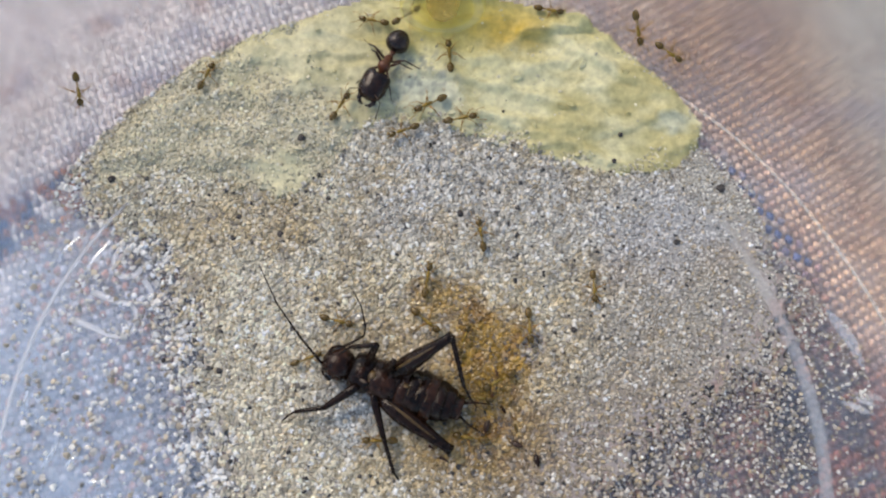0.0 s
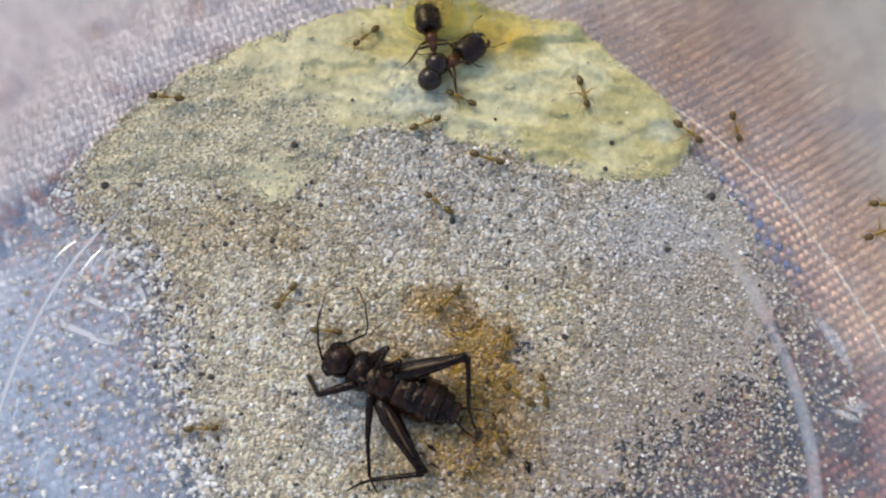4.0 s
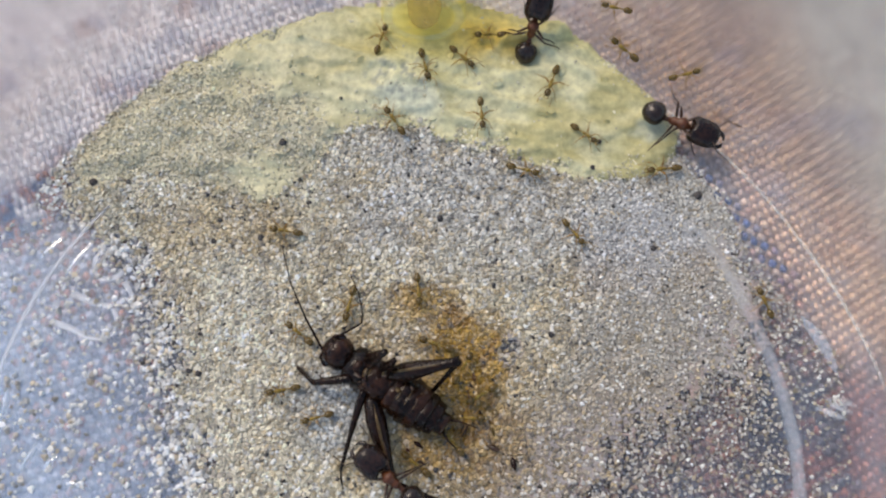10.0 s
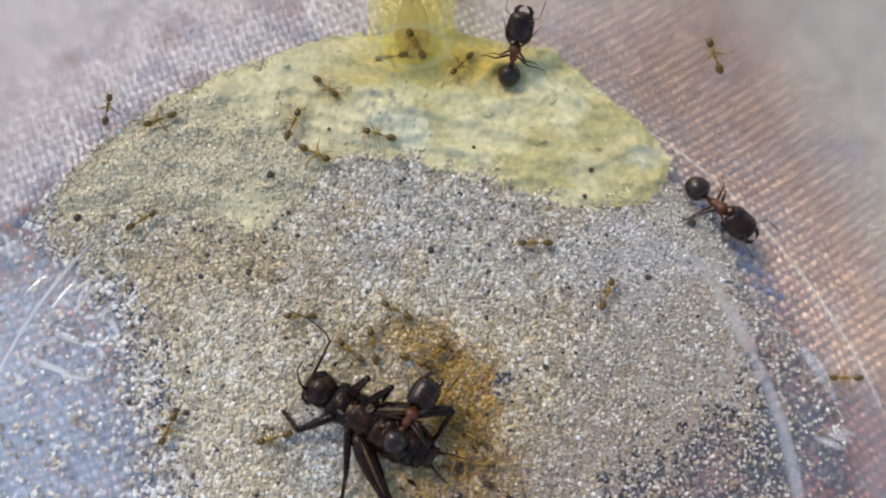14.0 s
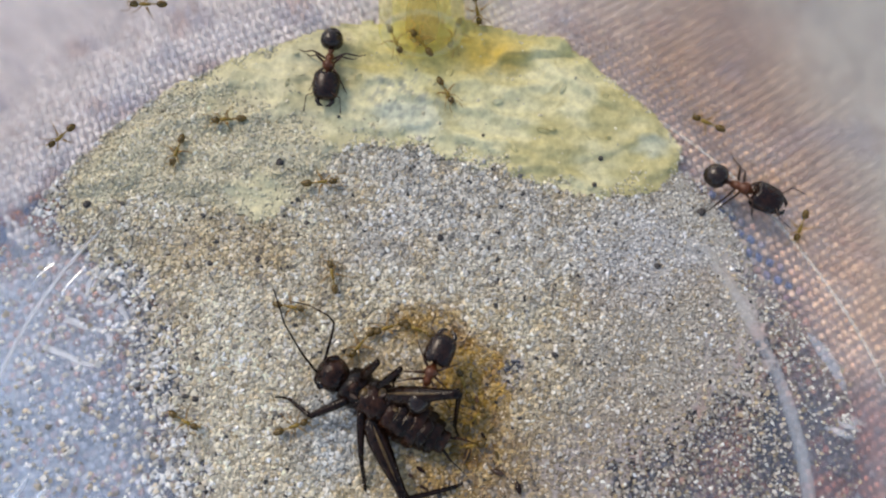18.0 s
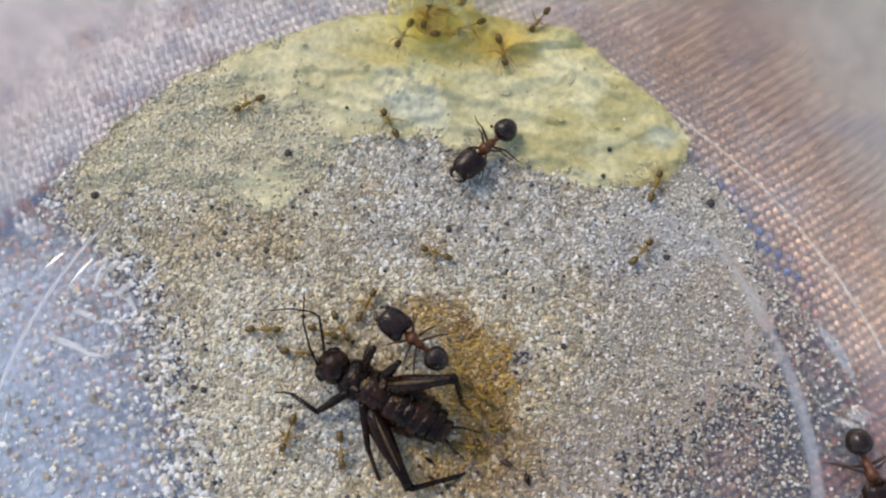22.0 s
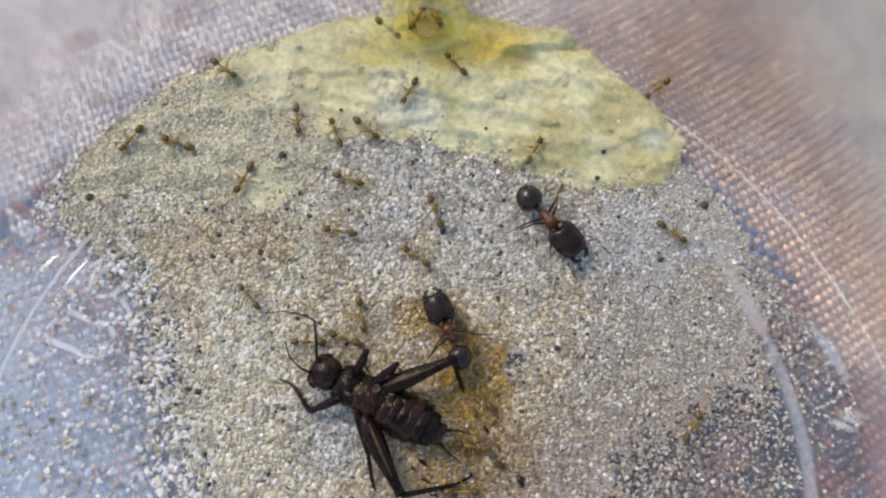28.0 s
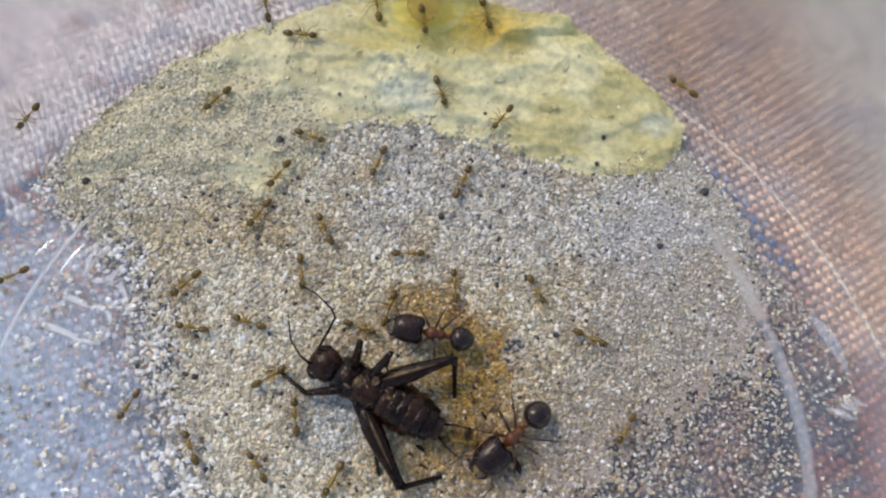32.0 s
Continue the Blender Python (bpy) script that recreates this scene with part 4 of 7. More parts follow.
def major_ant():
    ant = new("major_ant")
    tagged(ant, "large big-headed soldier ant, black and reddish brown", "ant", "big soldier ants")
    S = 1.0 * MM
    bm = bmesh.new()
    loft(bm, [(x * S, w * S, h * S, zc * S) for x, w, h, zc in ((-1.15, 0.20, 0.20, 1.15), (-0.95, 0.40, 0.40, 1.22), (-0.55, 0.50, 0.50, 1.32), (-0.25, 0.42, 0.44, 1.36),
                                                               (-0.05, 0.54, 0.55, 1.45), (0.30, 0.72, 0.66, 1.52), (0.65, 0.66, 0.58, 1.48), (0.95, 0.42, 0.38, 1.38), (1.12, 0.30, 0.28, 1.32), (1.30, 0.28, 0.26, 1.30))], 16, 0.02 * S)
    part("thorax", bm, M_RED, ant, "reddish brown thorax")
    bm = bmesh.new()
    loft(bm, [(x * S, w * S, h * S, zc * S) for x, w, h, zc in ((-1.68, 0.20, 0.18, 1.05), (-1.50, 0.38, 0.34, 1.12), (-1.36, 0.20, 0.18, 1.04), (-1.24, 0.30, 0.36, 1.14), (-1.10, 0.18, 0.18, 1.10), (-1.0, 0.20, 0.20, 1.14))], 12)
    part("waist", bm, M_RED, ant, "reddish brown waist nodes")
    bm = bmesh.new()
    loft(bm, [(x * S, w * S, h * S, zc * S) for x, w, h, zc in egg(-4.15, -1.58, 1.30, 1.16, 1.32, 16, 0.60)], 24)
    gaster = part("gaster", bm, M_BLACK, ant, "glossy black round tail")
    for x, r in ((-2.75, 1.29), (-3.45, 1.06)):
        bm = bmesh.new()
        loft(bm, [((x - 0.05) * S, (r - 0.02) * S, (r - 0.02) * 0.89 * S, 1.32 * S), (x * S, (r + 0.015) * S, (r + 0.015) * 0.89 * S, 1.32 * S), ((x + 0.05) * S, (r - 0.02) * S, (r - 0.02) * 0.89 * S, 1.32 * S)], 24)
        part("tail_band", bm, M_HEAD, gaster)
    bm = bmesh.new()
    seg, rings = 26, []
    for i in range(17):
        s = i / 16
        x = 1.12 + 3.35 * (0.5 - 0.5 * math.cos(math.pi * (0.05 + 0.90 * s)))
        q = (s - 0.42) / (0.42 if s < 0.42 else 0.58)
        r = max(0.10, (1 - abs(q) ** (3.2 if s < 0.42 else 2.6))) ** 0.5
        ring = []
        for k in range(seg):
            a = k * math.tau / seg
            y, zz = 1.52 * r * math.cos(a), 1.12 * r * math.sin(a)
            xx = x - 0.42 * math.exp(-((y / 0.42) ** 2)) * -1 * max(0.0, 1 - s * 2.6)
            ring.append(bm.verts.new((xx * S, y * S, (1.42 + zz - 0.10 * s) * S)))
        rings.append(ring)
    for r0, r1 in zip(rings, rings[1:]):
        for k in range(seg):
            bm.faces.new((r0[k], r1[k], r1[(k + 1) % seg], r0[(k + 1) % seg]))
    bm.faces.new(rings[0])
    bm.faces.new(rings[-1][::-1])
    head = part("head", bm, M_HEAD, ant, "huge dark brown heart-shaped head")
    for s in (1, -1):
        bm = bmesh.new()
        sweep(bm, [(4.15 * S, s * 0.80 * S, 1.15 * S), (4.55 * S, s * 0.85 * S, 1.08 * S), (4.95 * S, s * 0.55 * S, 1.02 * S), (5.05 * S, s * 0.15 * S, 1.0 * S)], [0.30 * S, 0.28 * S, 0.20 * S, 0.07 * S], 9, 0.7)
        part("mandible", bm, M_BLACK, head, "thick black jaw")
        bm = bmesh.new()
        bmesh.ops.create_uvsphere(bm, u_segments=10, v_segments=7, radius=0.15 * S, matrix=Matrix.Translation((3.55 * S, s * 1.22 * S, 1.78 * S)))
        part("eye", bm, M_EYE, head)
        child("antenna", antenna_mesh("antenna", 1.5 * S, 1.9 * S, s * 1.25 * S, 0.06 * S, M_LEG), ant, pose(3.7 * S, s * 0.6 * S, 2.0 * S))
        for fore, x, reach in ((1.5, 0.55, 2.3), (-0.5, 0.15, 2.6), (-2.2, -0.45, 2.5)):
            child("leg", leg_mesh("leg", s * reach * S, fore * S, 0.75 * S, 1.18 * S, 0.115 * S, M_LEG), ant, pose(x * S, s * 0.36 * S, 1.22 * S))
    return ant


workers = [worker_ant()]
workers[0].scale = (1.0, 1.0, 1.0)
for k in range(1, 42):
    workers.append(copy_thing(workers[0], Matrix()))
for k, a in enumerate(workers):
    a.scale = (0.94 + 0.14 * ((k * 37) % 11) / 10,) * 3
majors = [major_ant()]
for k in range(1, 4):
    majors.append(copy_thing(majors[0], Matrix()))
for a, s in zip(majors, (0.98, 0.94, 0.92, 1.04)):
    a.scale = (s, s, s)

# ---------------------------------------------------------------- the cricket, on its back
cricket = new("cricket")
tagged(cricket, "dead black cricket lying on its back on sand", "cricket")
S = MM
crumb = random.Random(5)


def chunk(name, stations, material, parent, label="", seg=18, lump=0.10):
    return part(name, loft(bmesh.new(), [(x * S, w * S, h * S, z * S) for x, w, h, z in stations], seg, lump * S, stations[0][0]), material, parent, label)


chead = chunk("head", egg(1.95, 5.25, 1.74, 1.60, 1.95, 14, 0.48), M_CRICKET_BROWN, cricket, "round dark head with brown mouth parts", lump=0.16)
for s in (1, -1):
    bm = bmesh.new()
    bmesh.ops.create_uvsphere(bm, u_segments=14, v_segments=10, radius=0.52 * S, matrix=pose(4.05 * S, s * 1.34 * S, 2.35 * S))
    part("eye", bm, M_EYE, chead, "shiny black bulging eye")
    bm = bmesh.new()
    sweep(bm, curve_through([(4.1 * S, s * 0.5 * S, 3.1 * S), (4.7 * S, s * 0.85 * S, 3.35 * S), (4.5 * S, s * 1.4 * S, 3.1 * S), (3.8 * S, s * 1.75 * S, 2.7 * S)], 4), [0.15 * S, 0.13 * S, 0.12 * S], 7)
    part("palp", bm, M_CRICKET_BROWN, chead)
    bm = bmesh.new()
    sweep(bm, [(3.9 * S, s * 0.42 * S, 3.0 * S), (4.6 * S, s * 0.36 * S, 2.8 * S), (5.05 * S, s * 0.08 * S, 2.4 * S)], [0.32 * S, 0.26 * S, 0.1 * S], 8, 0.6)
    part("jaw", bm, M_CRICKET_BROWN, chead)
bm = loft(bmesh.new(), [(x * S, w * S, h * S, z * S) for x, w, h, z in egg(3.0, 4.3, 0.75, 0.28, 3.15, 9, 0.5)], 12, 0.15 * S)
part("mouth_plate", bm, M_CRICKET_BROWN, chead, "brown plate of the mouth")
chunk("pronotum", ((2.35, 1.1, 1.0, 1.7), (2.2, 1.70, 1.35, 1.7), (1.5, 1.95, 1.48, 1.7), (0.7, 1.98, 1.52, 1.7), (0.2, 1.85, 1.45, 1.7), (0.05, 1.2, 1.1, 1.7)), M_CRICKET, cricket, "black neck shield", lump=0.2)
chunk("thorax", ((0.4, 1.3, 1.1, 1.8), (0.0, 1.80, 1.5, 1.85), (-0.8, 1.98, 1.62, 1.9), (-1.8, 2.02, 1.62, 1.9), (-2.4, 1.7, 1.45, 1.85), (-2.6, 1.1, 1.0, 1.8)), M_CRICKET_BROWN, cricket, "brown-black underside of the thorax", lump=0.30)
for k in range(3):
    bm = bmesh.new()
    loft(bm, [((1.1 - 1.15 * k + dx) * S, w * S, h * S, 3.12 * S) for dx, w, h in ((0.42, 0.22, 0.15), (0.25, 0.58, 0.34), (-0.1, 0.68, 0.40), (-0.35, 0.36, 0.25))], 10, 0.16 * S, k)
    part("breast_plate", bm, M_GOLD if k == 1 else M_CRICKET_BROWN, cricket, "ochre soft breast plate" if k == 1 else "brown breast plate")
R_AB = (1.78, 2.02, 2.20, 2.30, 2.28, 2.12, 1.78, 1.15)
for k, r in enumerate(R_AB):
    x = -1.9 - 0.90 * k
    chunk("abdomen_segment", ((x + 0.16, r * 0.95, r * 0.78, 1.85), (x + 0.02, r * 0.99, r * 0.82, 1.85), (x - 0.42, r, r * 0.84, 1.85), (x - 0.84, r * 0.985, r * 0.81, 1.85), (x - 1.02, r * 0.93, r * 0.75, 1.85)), (M_CRICKET, M_CRICKET_BROWN)[k % 3 == 1], cricket, seg=28, lump=0.30)
for k in range(2, 5):
    x, r = -1.92 - 0.90 * k, R_AB[k]
    bm = bmesh.new()
    sweep(bm, [(x * S + 0.1 * S * math.sin(3 * q), r * 0.985 * math.cos(q) * S, (1.85 + r * 0.83 * math.sin(q)) * S) for q in (radians(d) for d in range(74, 134, 6))], [0.01 * S, 0.04 * S, 0.05 * S, 0.02 * S, 0.05 * S, 0.03 * S, 0.01 * S, 0.04 * S, 0.03 * S, 0.01 * S], 7, 0.6)
    part("segment_edge", bm, M_GOLD, cricket, "dull golden edge of a segment")
for k in range(14):
    fx, fy, fr = 0.6 - 6.2 * k / 13 + crumb.uniform(-0.5, 0.5), crumb.uniform(-1.4, 1.4), crumb.uniform(0.18, 0.42)
    bm = loft(bmesh.new(), [(x * S, w * S, h * S, 0) for x, w, h, z in egg(-fr * crumb.uniform(0.8, 1.8), fr, fr * 0.7, fr * 0.28, 0, 8)], 10, 0.45 * fr * S, k)
    part("shred", bm, (M_GOLD if k in (4, 9) else (M_CRICKET_BROWN, M_CRICKET, M_LEG)[k % 3]), cricket, "torn bit of brown shell" if k not in (4, 9) else "torn bit of golden membrane",
         pose(fx * S, fy * S, (3.30 + 0.45 * math.sin(max(0.0, -fx) * 0.55) - 0.26 * fy * fy) * S, crumb.uniform(-25, 25), crumb.uniform(-25, 25), crumb.uniform(0, 180)))
for s in (1, -1):
    bm = bmesh.new()
    sweep(bm, [(-8.9 * S, s * 0.5 * S, 1.6 * S), (-10.2 * S, s * 1.1 * S, 1.4 * S), (-12.0 * S, s * 1.5 * S, 1.0 * S)], [0.16 * S, 0.11 * S, 0.03 * S], 7)
    part("tail_feeler", bm, M_CRICKET_BROWN, cricket)
bm = bmesh.new()
loft(bm, [(x * S, w * S, h * S, 0.62 * S) for x, w, h in ((0.2, 1.3, 0.30), (-1.5, 1.9, 0.40), (-4.0, 2.05, 0.40), (-5.6, 1.7, 0.30), (-6.3, 0.8, 0.12))], 16, 0.15 * S)
part("wing_cover", bm, M_CRICKET_BROWN, cricket, "short folded brown wings under the body")


def limb(name, root, thigh, shin, r, thick, label):
    """A leg of thigh and spiny shin, both along their own x; the thigh turns at its root, the shin at the knee."""
    bm = bmesh.new()
    steps = (0.0, 0.10, 0.28, 0.50, 0.72, 0.90, 1.0)
    girth = (0.55, 1.0, 1.28, 1.12, 0.80, 0.62, 0.70) if thick else (0.8, 1.05, 1.15, 1.05, 0.9, 0.8, 0.75)
    sweep(bm, [(thigh * q * S, 0, 0.12 * thigh * q * (1 - q) * S) for q in steps], [r * g * S for g in girth], 12, 0.85)
    top = part(name, bm, M_CRICKET, cricket, label, pose(*(Vector(root) * S)))
    bm = bmesh.new()
    w = r * (0.36 if thick else 0.62)
    sweep(bm, [(0, 0, 0), (0.12 * shin * S, 0, 0.02 * S), (0.55 * shin * S, 0, 0.05 * S), (shin * S, 0, 0), (1.03 * shin * S, 0.04 * S, -0.03 * S), (1.25 * shin * S, 0.30 * S, -0.10 * S), (1.48 * shin * S, 0.75 * S, -0.12 * S)],
          [w * q * S for q in (1.1, 1.0, 0.85, 0.8, 0.5, 0.45, 0.25)], 8)
    for k in range(6):
        q = 0.30 + 0.11 * k
        for sgn in (1, -1):
            sweep(bm, [(q * shin * S, 0, 0), ((q * shin + 0.30) * S, sgn * (w + 0.30 * (1.3 if thick else 0.6)) * S, 0.05 * S)], [0.055 * S, 0.012 * S], 5)
    low = part("shin", bm, M_CRICKET, top, "spiny dark shin", pose(thigh * S, 0, 0))
    if thick:
        bm = bmesh.new()
        sweep(bm, [(thigh * q * S, r * (0.30 - 0.35 * q) * S, (r * g * 0.83 + 0.12 * thigh * q * (1 - q)) * S) for q, g in ((0.12, 0.98), (0.28, 1.25), (0.45, 1.16), (0.62, 0.95), (0.78, 0.74))], [0.03 * S, 0.12 * S, 0.15 * S, 0.10 * S, 0.03 * S], 8, 0.6)
        part("thigh_stripe", bm, M_GOLD, top, "dull golden stripe")
    return top, low, thigh


legs = {
    "fore_l": limb("front_leg", (1.0, 1.3, 2.7), 4.0, 3.0, 0.4, False, "thin black front leg stretched forward"),
    "fore_r": limb("front_leg", (0.9, -1.1, 2.9), 3.9, 2.9, 0.42, False, "thin black front leg, bent"),
    "mid_l": limb("middle_leg", (-0.6, 1.5, 2.6), 4.4, 3.8, 0.36, False, "thin black middle leg hanging down"),
    "mid_r": limb("middle_leg", (-0.9, -1.0, 2.9), 3.6, 2.9, 0.38, False, "thin black middle leg, bent"),
    "hind_r": limb("hind_leg", (-1.6, -0.7, 2.7), 8.0, 5.2, 0.76, True, "thick dark jumping leg, raised"),
    "hind_l": limb("hind_leg", (-1.3, 1.6, 2.2), 8.6, 5.2, 0.80, True, "thick dark jumping leg, stretched back"),
}

# scraps of the prey lying in the stained sand
for k, (x, y) in enumerate(((-2.9, -19.7), (-1.8, -20.8), (4.4, -16.4), (5.6, -18.2), (3.6, -12.4), (5.1, -19.4), (-2.2, -19.0), (4.9, -15.6), (3.2, -14.6), (2.6, -18.1), (7.4, -20.6))):
    fr = crumb.uniform(0.22, 0.5)
    bm = loft(bmesh.new(), [(px_ * S, w * S, h * S, 0) for px_, w, h, z in egg(-fr * crumb.uniform(1.5, 3.2), fr, fr * 0.55, fr * 0.3, 0, 9)], 12, 0.9 * fr * S, 3.0 * k)
    scrap = part("scrap", bm, (M_RED, M_LEG, M_CRICKET_BROWN, M_AMBER_DARK)[k % 4], None, "", pose(x * MM, y * MM, 0.5 * MM, crumb.uniform(-12, 12), crumb.uniform(-15, 15), crumb.uniform(0, 360)))
    tagged(scrap, "wet amber-brown scrap of torn shell lying on stained sand", "scrap", "scraps of prey")

feelers = []
for s, line, label in ((1, [(0, 0, 0), (0.6, 0.05, 0.1), (3.5, 0.3, 0.0), (7.5, 0.35, -0.5), (11.5, -0.3, -1.1)], "long thin black feeler"),
                       (-1, [(0, 0, 0), (0.6, 0, 0.2), (2.6, 0.25, 0.1), (3.9, 0.5, 0.0), (4.3, 1.3, 0.0), (4.5, 3.4, -0.1), (4.1, 5.4, -0.3)], "bent thin black feeler")):
    bm = bmesh.new()
    n = len(line)
    sweep(bm, [Vector(p) * S for p in line], [(0.17 - 0.12 * i / (n - 1)) * S for i in range(n)], 7)
    feelers.append(part("feeler", bm, M_CRICKET, cricket, label, pose(4.95 * S, s * 0.6 * S, 2.2 * S)))


# ---------------------------------------------------------------- what moves
def crawl(ant, beat, rows):
    """Rows of seconds, millimetres x, y, z, heading in degrees, and 1 where the ant climbs the wall; there the heading turns from the wall's run up its slope."""
    keyed = []
    for t, x, y, z, heading, *wall in rows:
        h = radians(heading)
        if wall:
            out = Vector((x - CX, y - CY, 0)).normalized()
            run = Vector((-out.y, out.x, 0))
            slope = (out + Vector((0, 0, 1))).normalized()
            ahead, up = run * math.cos(h) + slope * math.sin(h), (Vector((0, 0, 1)) - out).normalized()
        else:
            ahead, up = Vector((math.cos(h), math.sin(h), 0)), Vector((0, 0, 1))
        m = Matrix((ahead, up.cross(ahead), up)).transposed().to_4x4()
        m.translation = Vector((x, y, z)) * MM
        if keyed:
            t0, m0 = keyed[-1]
            q0, q1 = m0.to_quaternion(), m.to_quaternion()
            q1.make_compatible(q0)
            turn = q0.rotation_difference(q1).angle
            turn = min(turn, math.tau - turn)
            n = int(turn / radians(55)) + 1
            for i in range(1, n):
                keyed.append((t0 + (t - t0) * i / n, Matrix.LocRotScale(m0.translation.lerp(m.translation, i / n), q0.slerp(q1, i / n), None)))
        keyed.append((t, m))
    walk(ant, keyed)
    legs = [c for c in ant.children if c.name.startswith("leg")]
    ts, ps = [t for t, m in keyed], [m.translation for t, m in keyed]
    for i, leg in enumerate(legs):
        home = leg.matrix_basis.copy()
        pairs = 1 if i in (0, 2, 4) else -1
        rows, t, k = [], 0.0, 0
        while t < 32.0 + 1e-6:
            j = max(q for q in range(len(ts)) if ts[q] <= t)
            n = min(j + 1, len(ts) - 1)
            pace = (ps[n] - ps[j]).length / max(0.1, ts[n] - ts[j]) / MM
            swing = min(20.0, 4 + 6 * pace) * pairs * (1 if k % 2 else -1)
            rows.append((t, home @ pose(0, 0, 0, 0, 0, swing)))
            t, k = t + beat, k + 1
        walk(leg, rows)


def prey(rows):
    """Rows of seconds, head x and y in millimetres, heading in degrees."""
    out = []
    for t, x, y, heading in rows:
        h = radians(heading)
        out.append((t, pose((x - 3.6 * math.cos(h)) * MM, (y - 3.6 * math.sin(h)) * MM, 0.25 * MM, 0, 0, heading)))
    walk(cricket, out)


def swing(ob, rows):
    """Rows of seconds, degrees of turn about the upright and of lift."""
    home = ob.matrix_basis.translation.copy()
    walk(ob, [(t, Matrix.Translation(home) @ pose(0, 0, 0, 0, -lift, turn)) for t, turn, lift in rows])


def step_leg(which, rows):
    """Rows of seconds, then turn and lift of the thigh and of the shin, degrees in the body's space."""
    top, low, thigh = legs[which]
    home = top.matrix_basis.translation.copy()
    walk(top, [(t, Matrix.Translation(home) @ pose(0, 0, 0, 0, 0, a) @ pose(0, 0, 0, 0, -b, 0)) for t, a, b, c, d in rows])
    rows = [(t, pose(thigh * S, 0, 0) @ (pose(0, 0, 0, 0, 0, a) @ pose(0, 0, 0, 0, -b, 0)).inverted() @ pose(0, 0, 0, 0, 0, c) @ pose(0, 0, 0, 0, -d, 0)) for t, a, b, c, d in rows]
    walk(low, rows)


def motions():
    prey([(0, -11.8, -11.6, 159.4), (1, -11.8, -10.9, 156.6), (2, -11.7, -11.2, 156.1), (3, -11.2, -10.7, 156.2), (6, -10.8, -10.5, 152.7), (7, -10.9, -10.6, 151.2), (8, -10.6, -10.3, 149.0), (9, -9.7, -10.4, 147.9), (10, -9.8, -10.2, 146.3), (11, -10.5, -10.4, 146.7), (12, -10.6, -10.4, 145.1), (13, -10.9, -10.3, 147.9), (14, -10.6, -10.2, 148.5), (17, -10.2, -9.7, 148.1), (18, -10.3, -10.0, 148.4), (19, -11.0, -9.9, 149.5), (20, -10.8, -10.3, 149.9), (21, -10.6, -10.1, 150.2), (22, -11.1, -10.1, 149.8), (23, -11.2, -10.0, 149.0), (24, -10.9, -10.2, 148.9), (25, -11.2, -10.2, 149.9), (28, -11.2, -10.5, 151.3), (28.3, -11.2, -10.6, 151.7), (29, -11.1, -10.7, 151.6), (30, -11.2, -10.8, 150.9), (31, -11.0, -11.1, 151.2), (32, -11.0, -11.1, 150.3)])
    swing(feelers[0], [(0, -36, 19), (1, -55, 50), (2, -109, 84), (3, -108, 86), (6, -53, 17), (7, -52, 17), (8, -68, 74), (9, -100, 78), (10, -32, 4), (11, -84, 77), (12, -40, 75), (13, -18, 64), (14, -92, 82), (17, -72, 78), (18, -36, 56), (20, -105, 89), (21, -77, 84), (23, -54, 56), (24, -54, 79), (25, -84, 80), (28, -48, 85), (29, -46, 75), (31, -49, 71), (32, -56, 80)])
    swing(feelers[1], [(0, -141, 0), (1, -144, 14), (2, -137, 0), (3, -143, 0), (6, -135, 10), (7, -139, 14), (8, -135, 23), (9, -127, 26), (10, -129, 24), (11, -123, 7), (12, -102, 7), (13, -100, 18), (14, -93, 5), (17, -77, 11), (18, -82, 12), (19, -93, 0), (20, -77, 16), (21, -77, 14), (22, -63, 26), (23, -44, 27), (24, -56, 28), (25, -74, 31), (28, -68, 18), (29, -84, 5), (30, -100, 21), (31, -91, 8), (32, -99, 16)])
    step_leg("fore_l", [(0, 52, -11, 28, -7), (1, 54, -11, 21, -32), (3, 39, -11, -30, -37), (6, 40, -11, -18, -44), (9, 36, -11, -6, -41), (12, 50, -20, -6, -25), (14, 51, -13, -14, -32), (20, 56, -11, 1, -9), (24, 63, -32, -13, -2), (28.3, 48, -27, -27, -6), (32, 34, -25, -9, -6)])
    step_leg("fore_r", [(0, -108, 60, 23, -24), (1, -134, 49, 21, -13), (3, -128, 52, 81, -27), (6, -135, 50, 76, -37), (9, -143, 57, 70, -36), (12, -112, 49, 81, -39), (14, -115, 49, 77, -39), (20, -104, 56, 34, -67), (24, -93, 51, 28, -69), (28.3, -95, 49, 98, -63), (32, -81, 51, 102, -57)])
    step_leg("mid_l", [(0, 124, -10, 125, -21), (1, 118, -9, 116, -13), (3, 110, -9, 114, -13), (6, 111, -8, 118, -21), (9, 100, -9, 105, -11), (12, 126, -11, 117, -21), (14, 118, -9, 108, -33), (20, 124, -10, 134, -31), (24, 129, -9, 136, -31), (28.3, 134, -9, 125, -26), (32, 144, -10, 126, -30)])
    step_leg("mid_r", [(0, -127, 67, 76, -60), (1, -161, 31, 59, -61), (3, -143, 59, 80, -60), (6, -130, 54, 78, -64), (9, -123, 63, 94, -56), (12, -118, 46, 79, -60), (14, -118, 28, 82, -56), (20, -108, 38, 86, -60), (24, -120, 43, 72, -59), (28.3, -114, 24, 83, -58), (32, -103, 31, 89, -63)])
    step_leg("hind_r", [(0, -129, 30, 124, -24), (1, -162, 5, 154, -20), (3, -147, 6, 114, -19), (6, -140, 30, 116, -17), (9, -137, 30, 83, -45), (12, -136, 6, 75, -30), (14, -149, 6, 88, -37), (20, -147, 30, 125, -60), (24, -140, 30, 148, -62), (28.3, -130, 6, 137, -49), (32, -133, 6, 119, -45)])
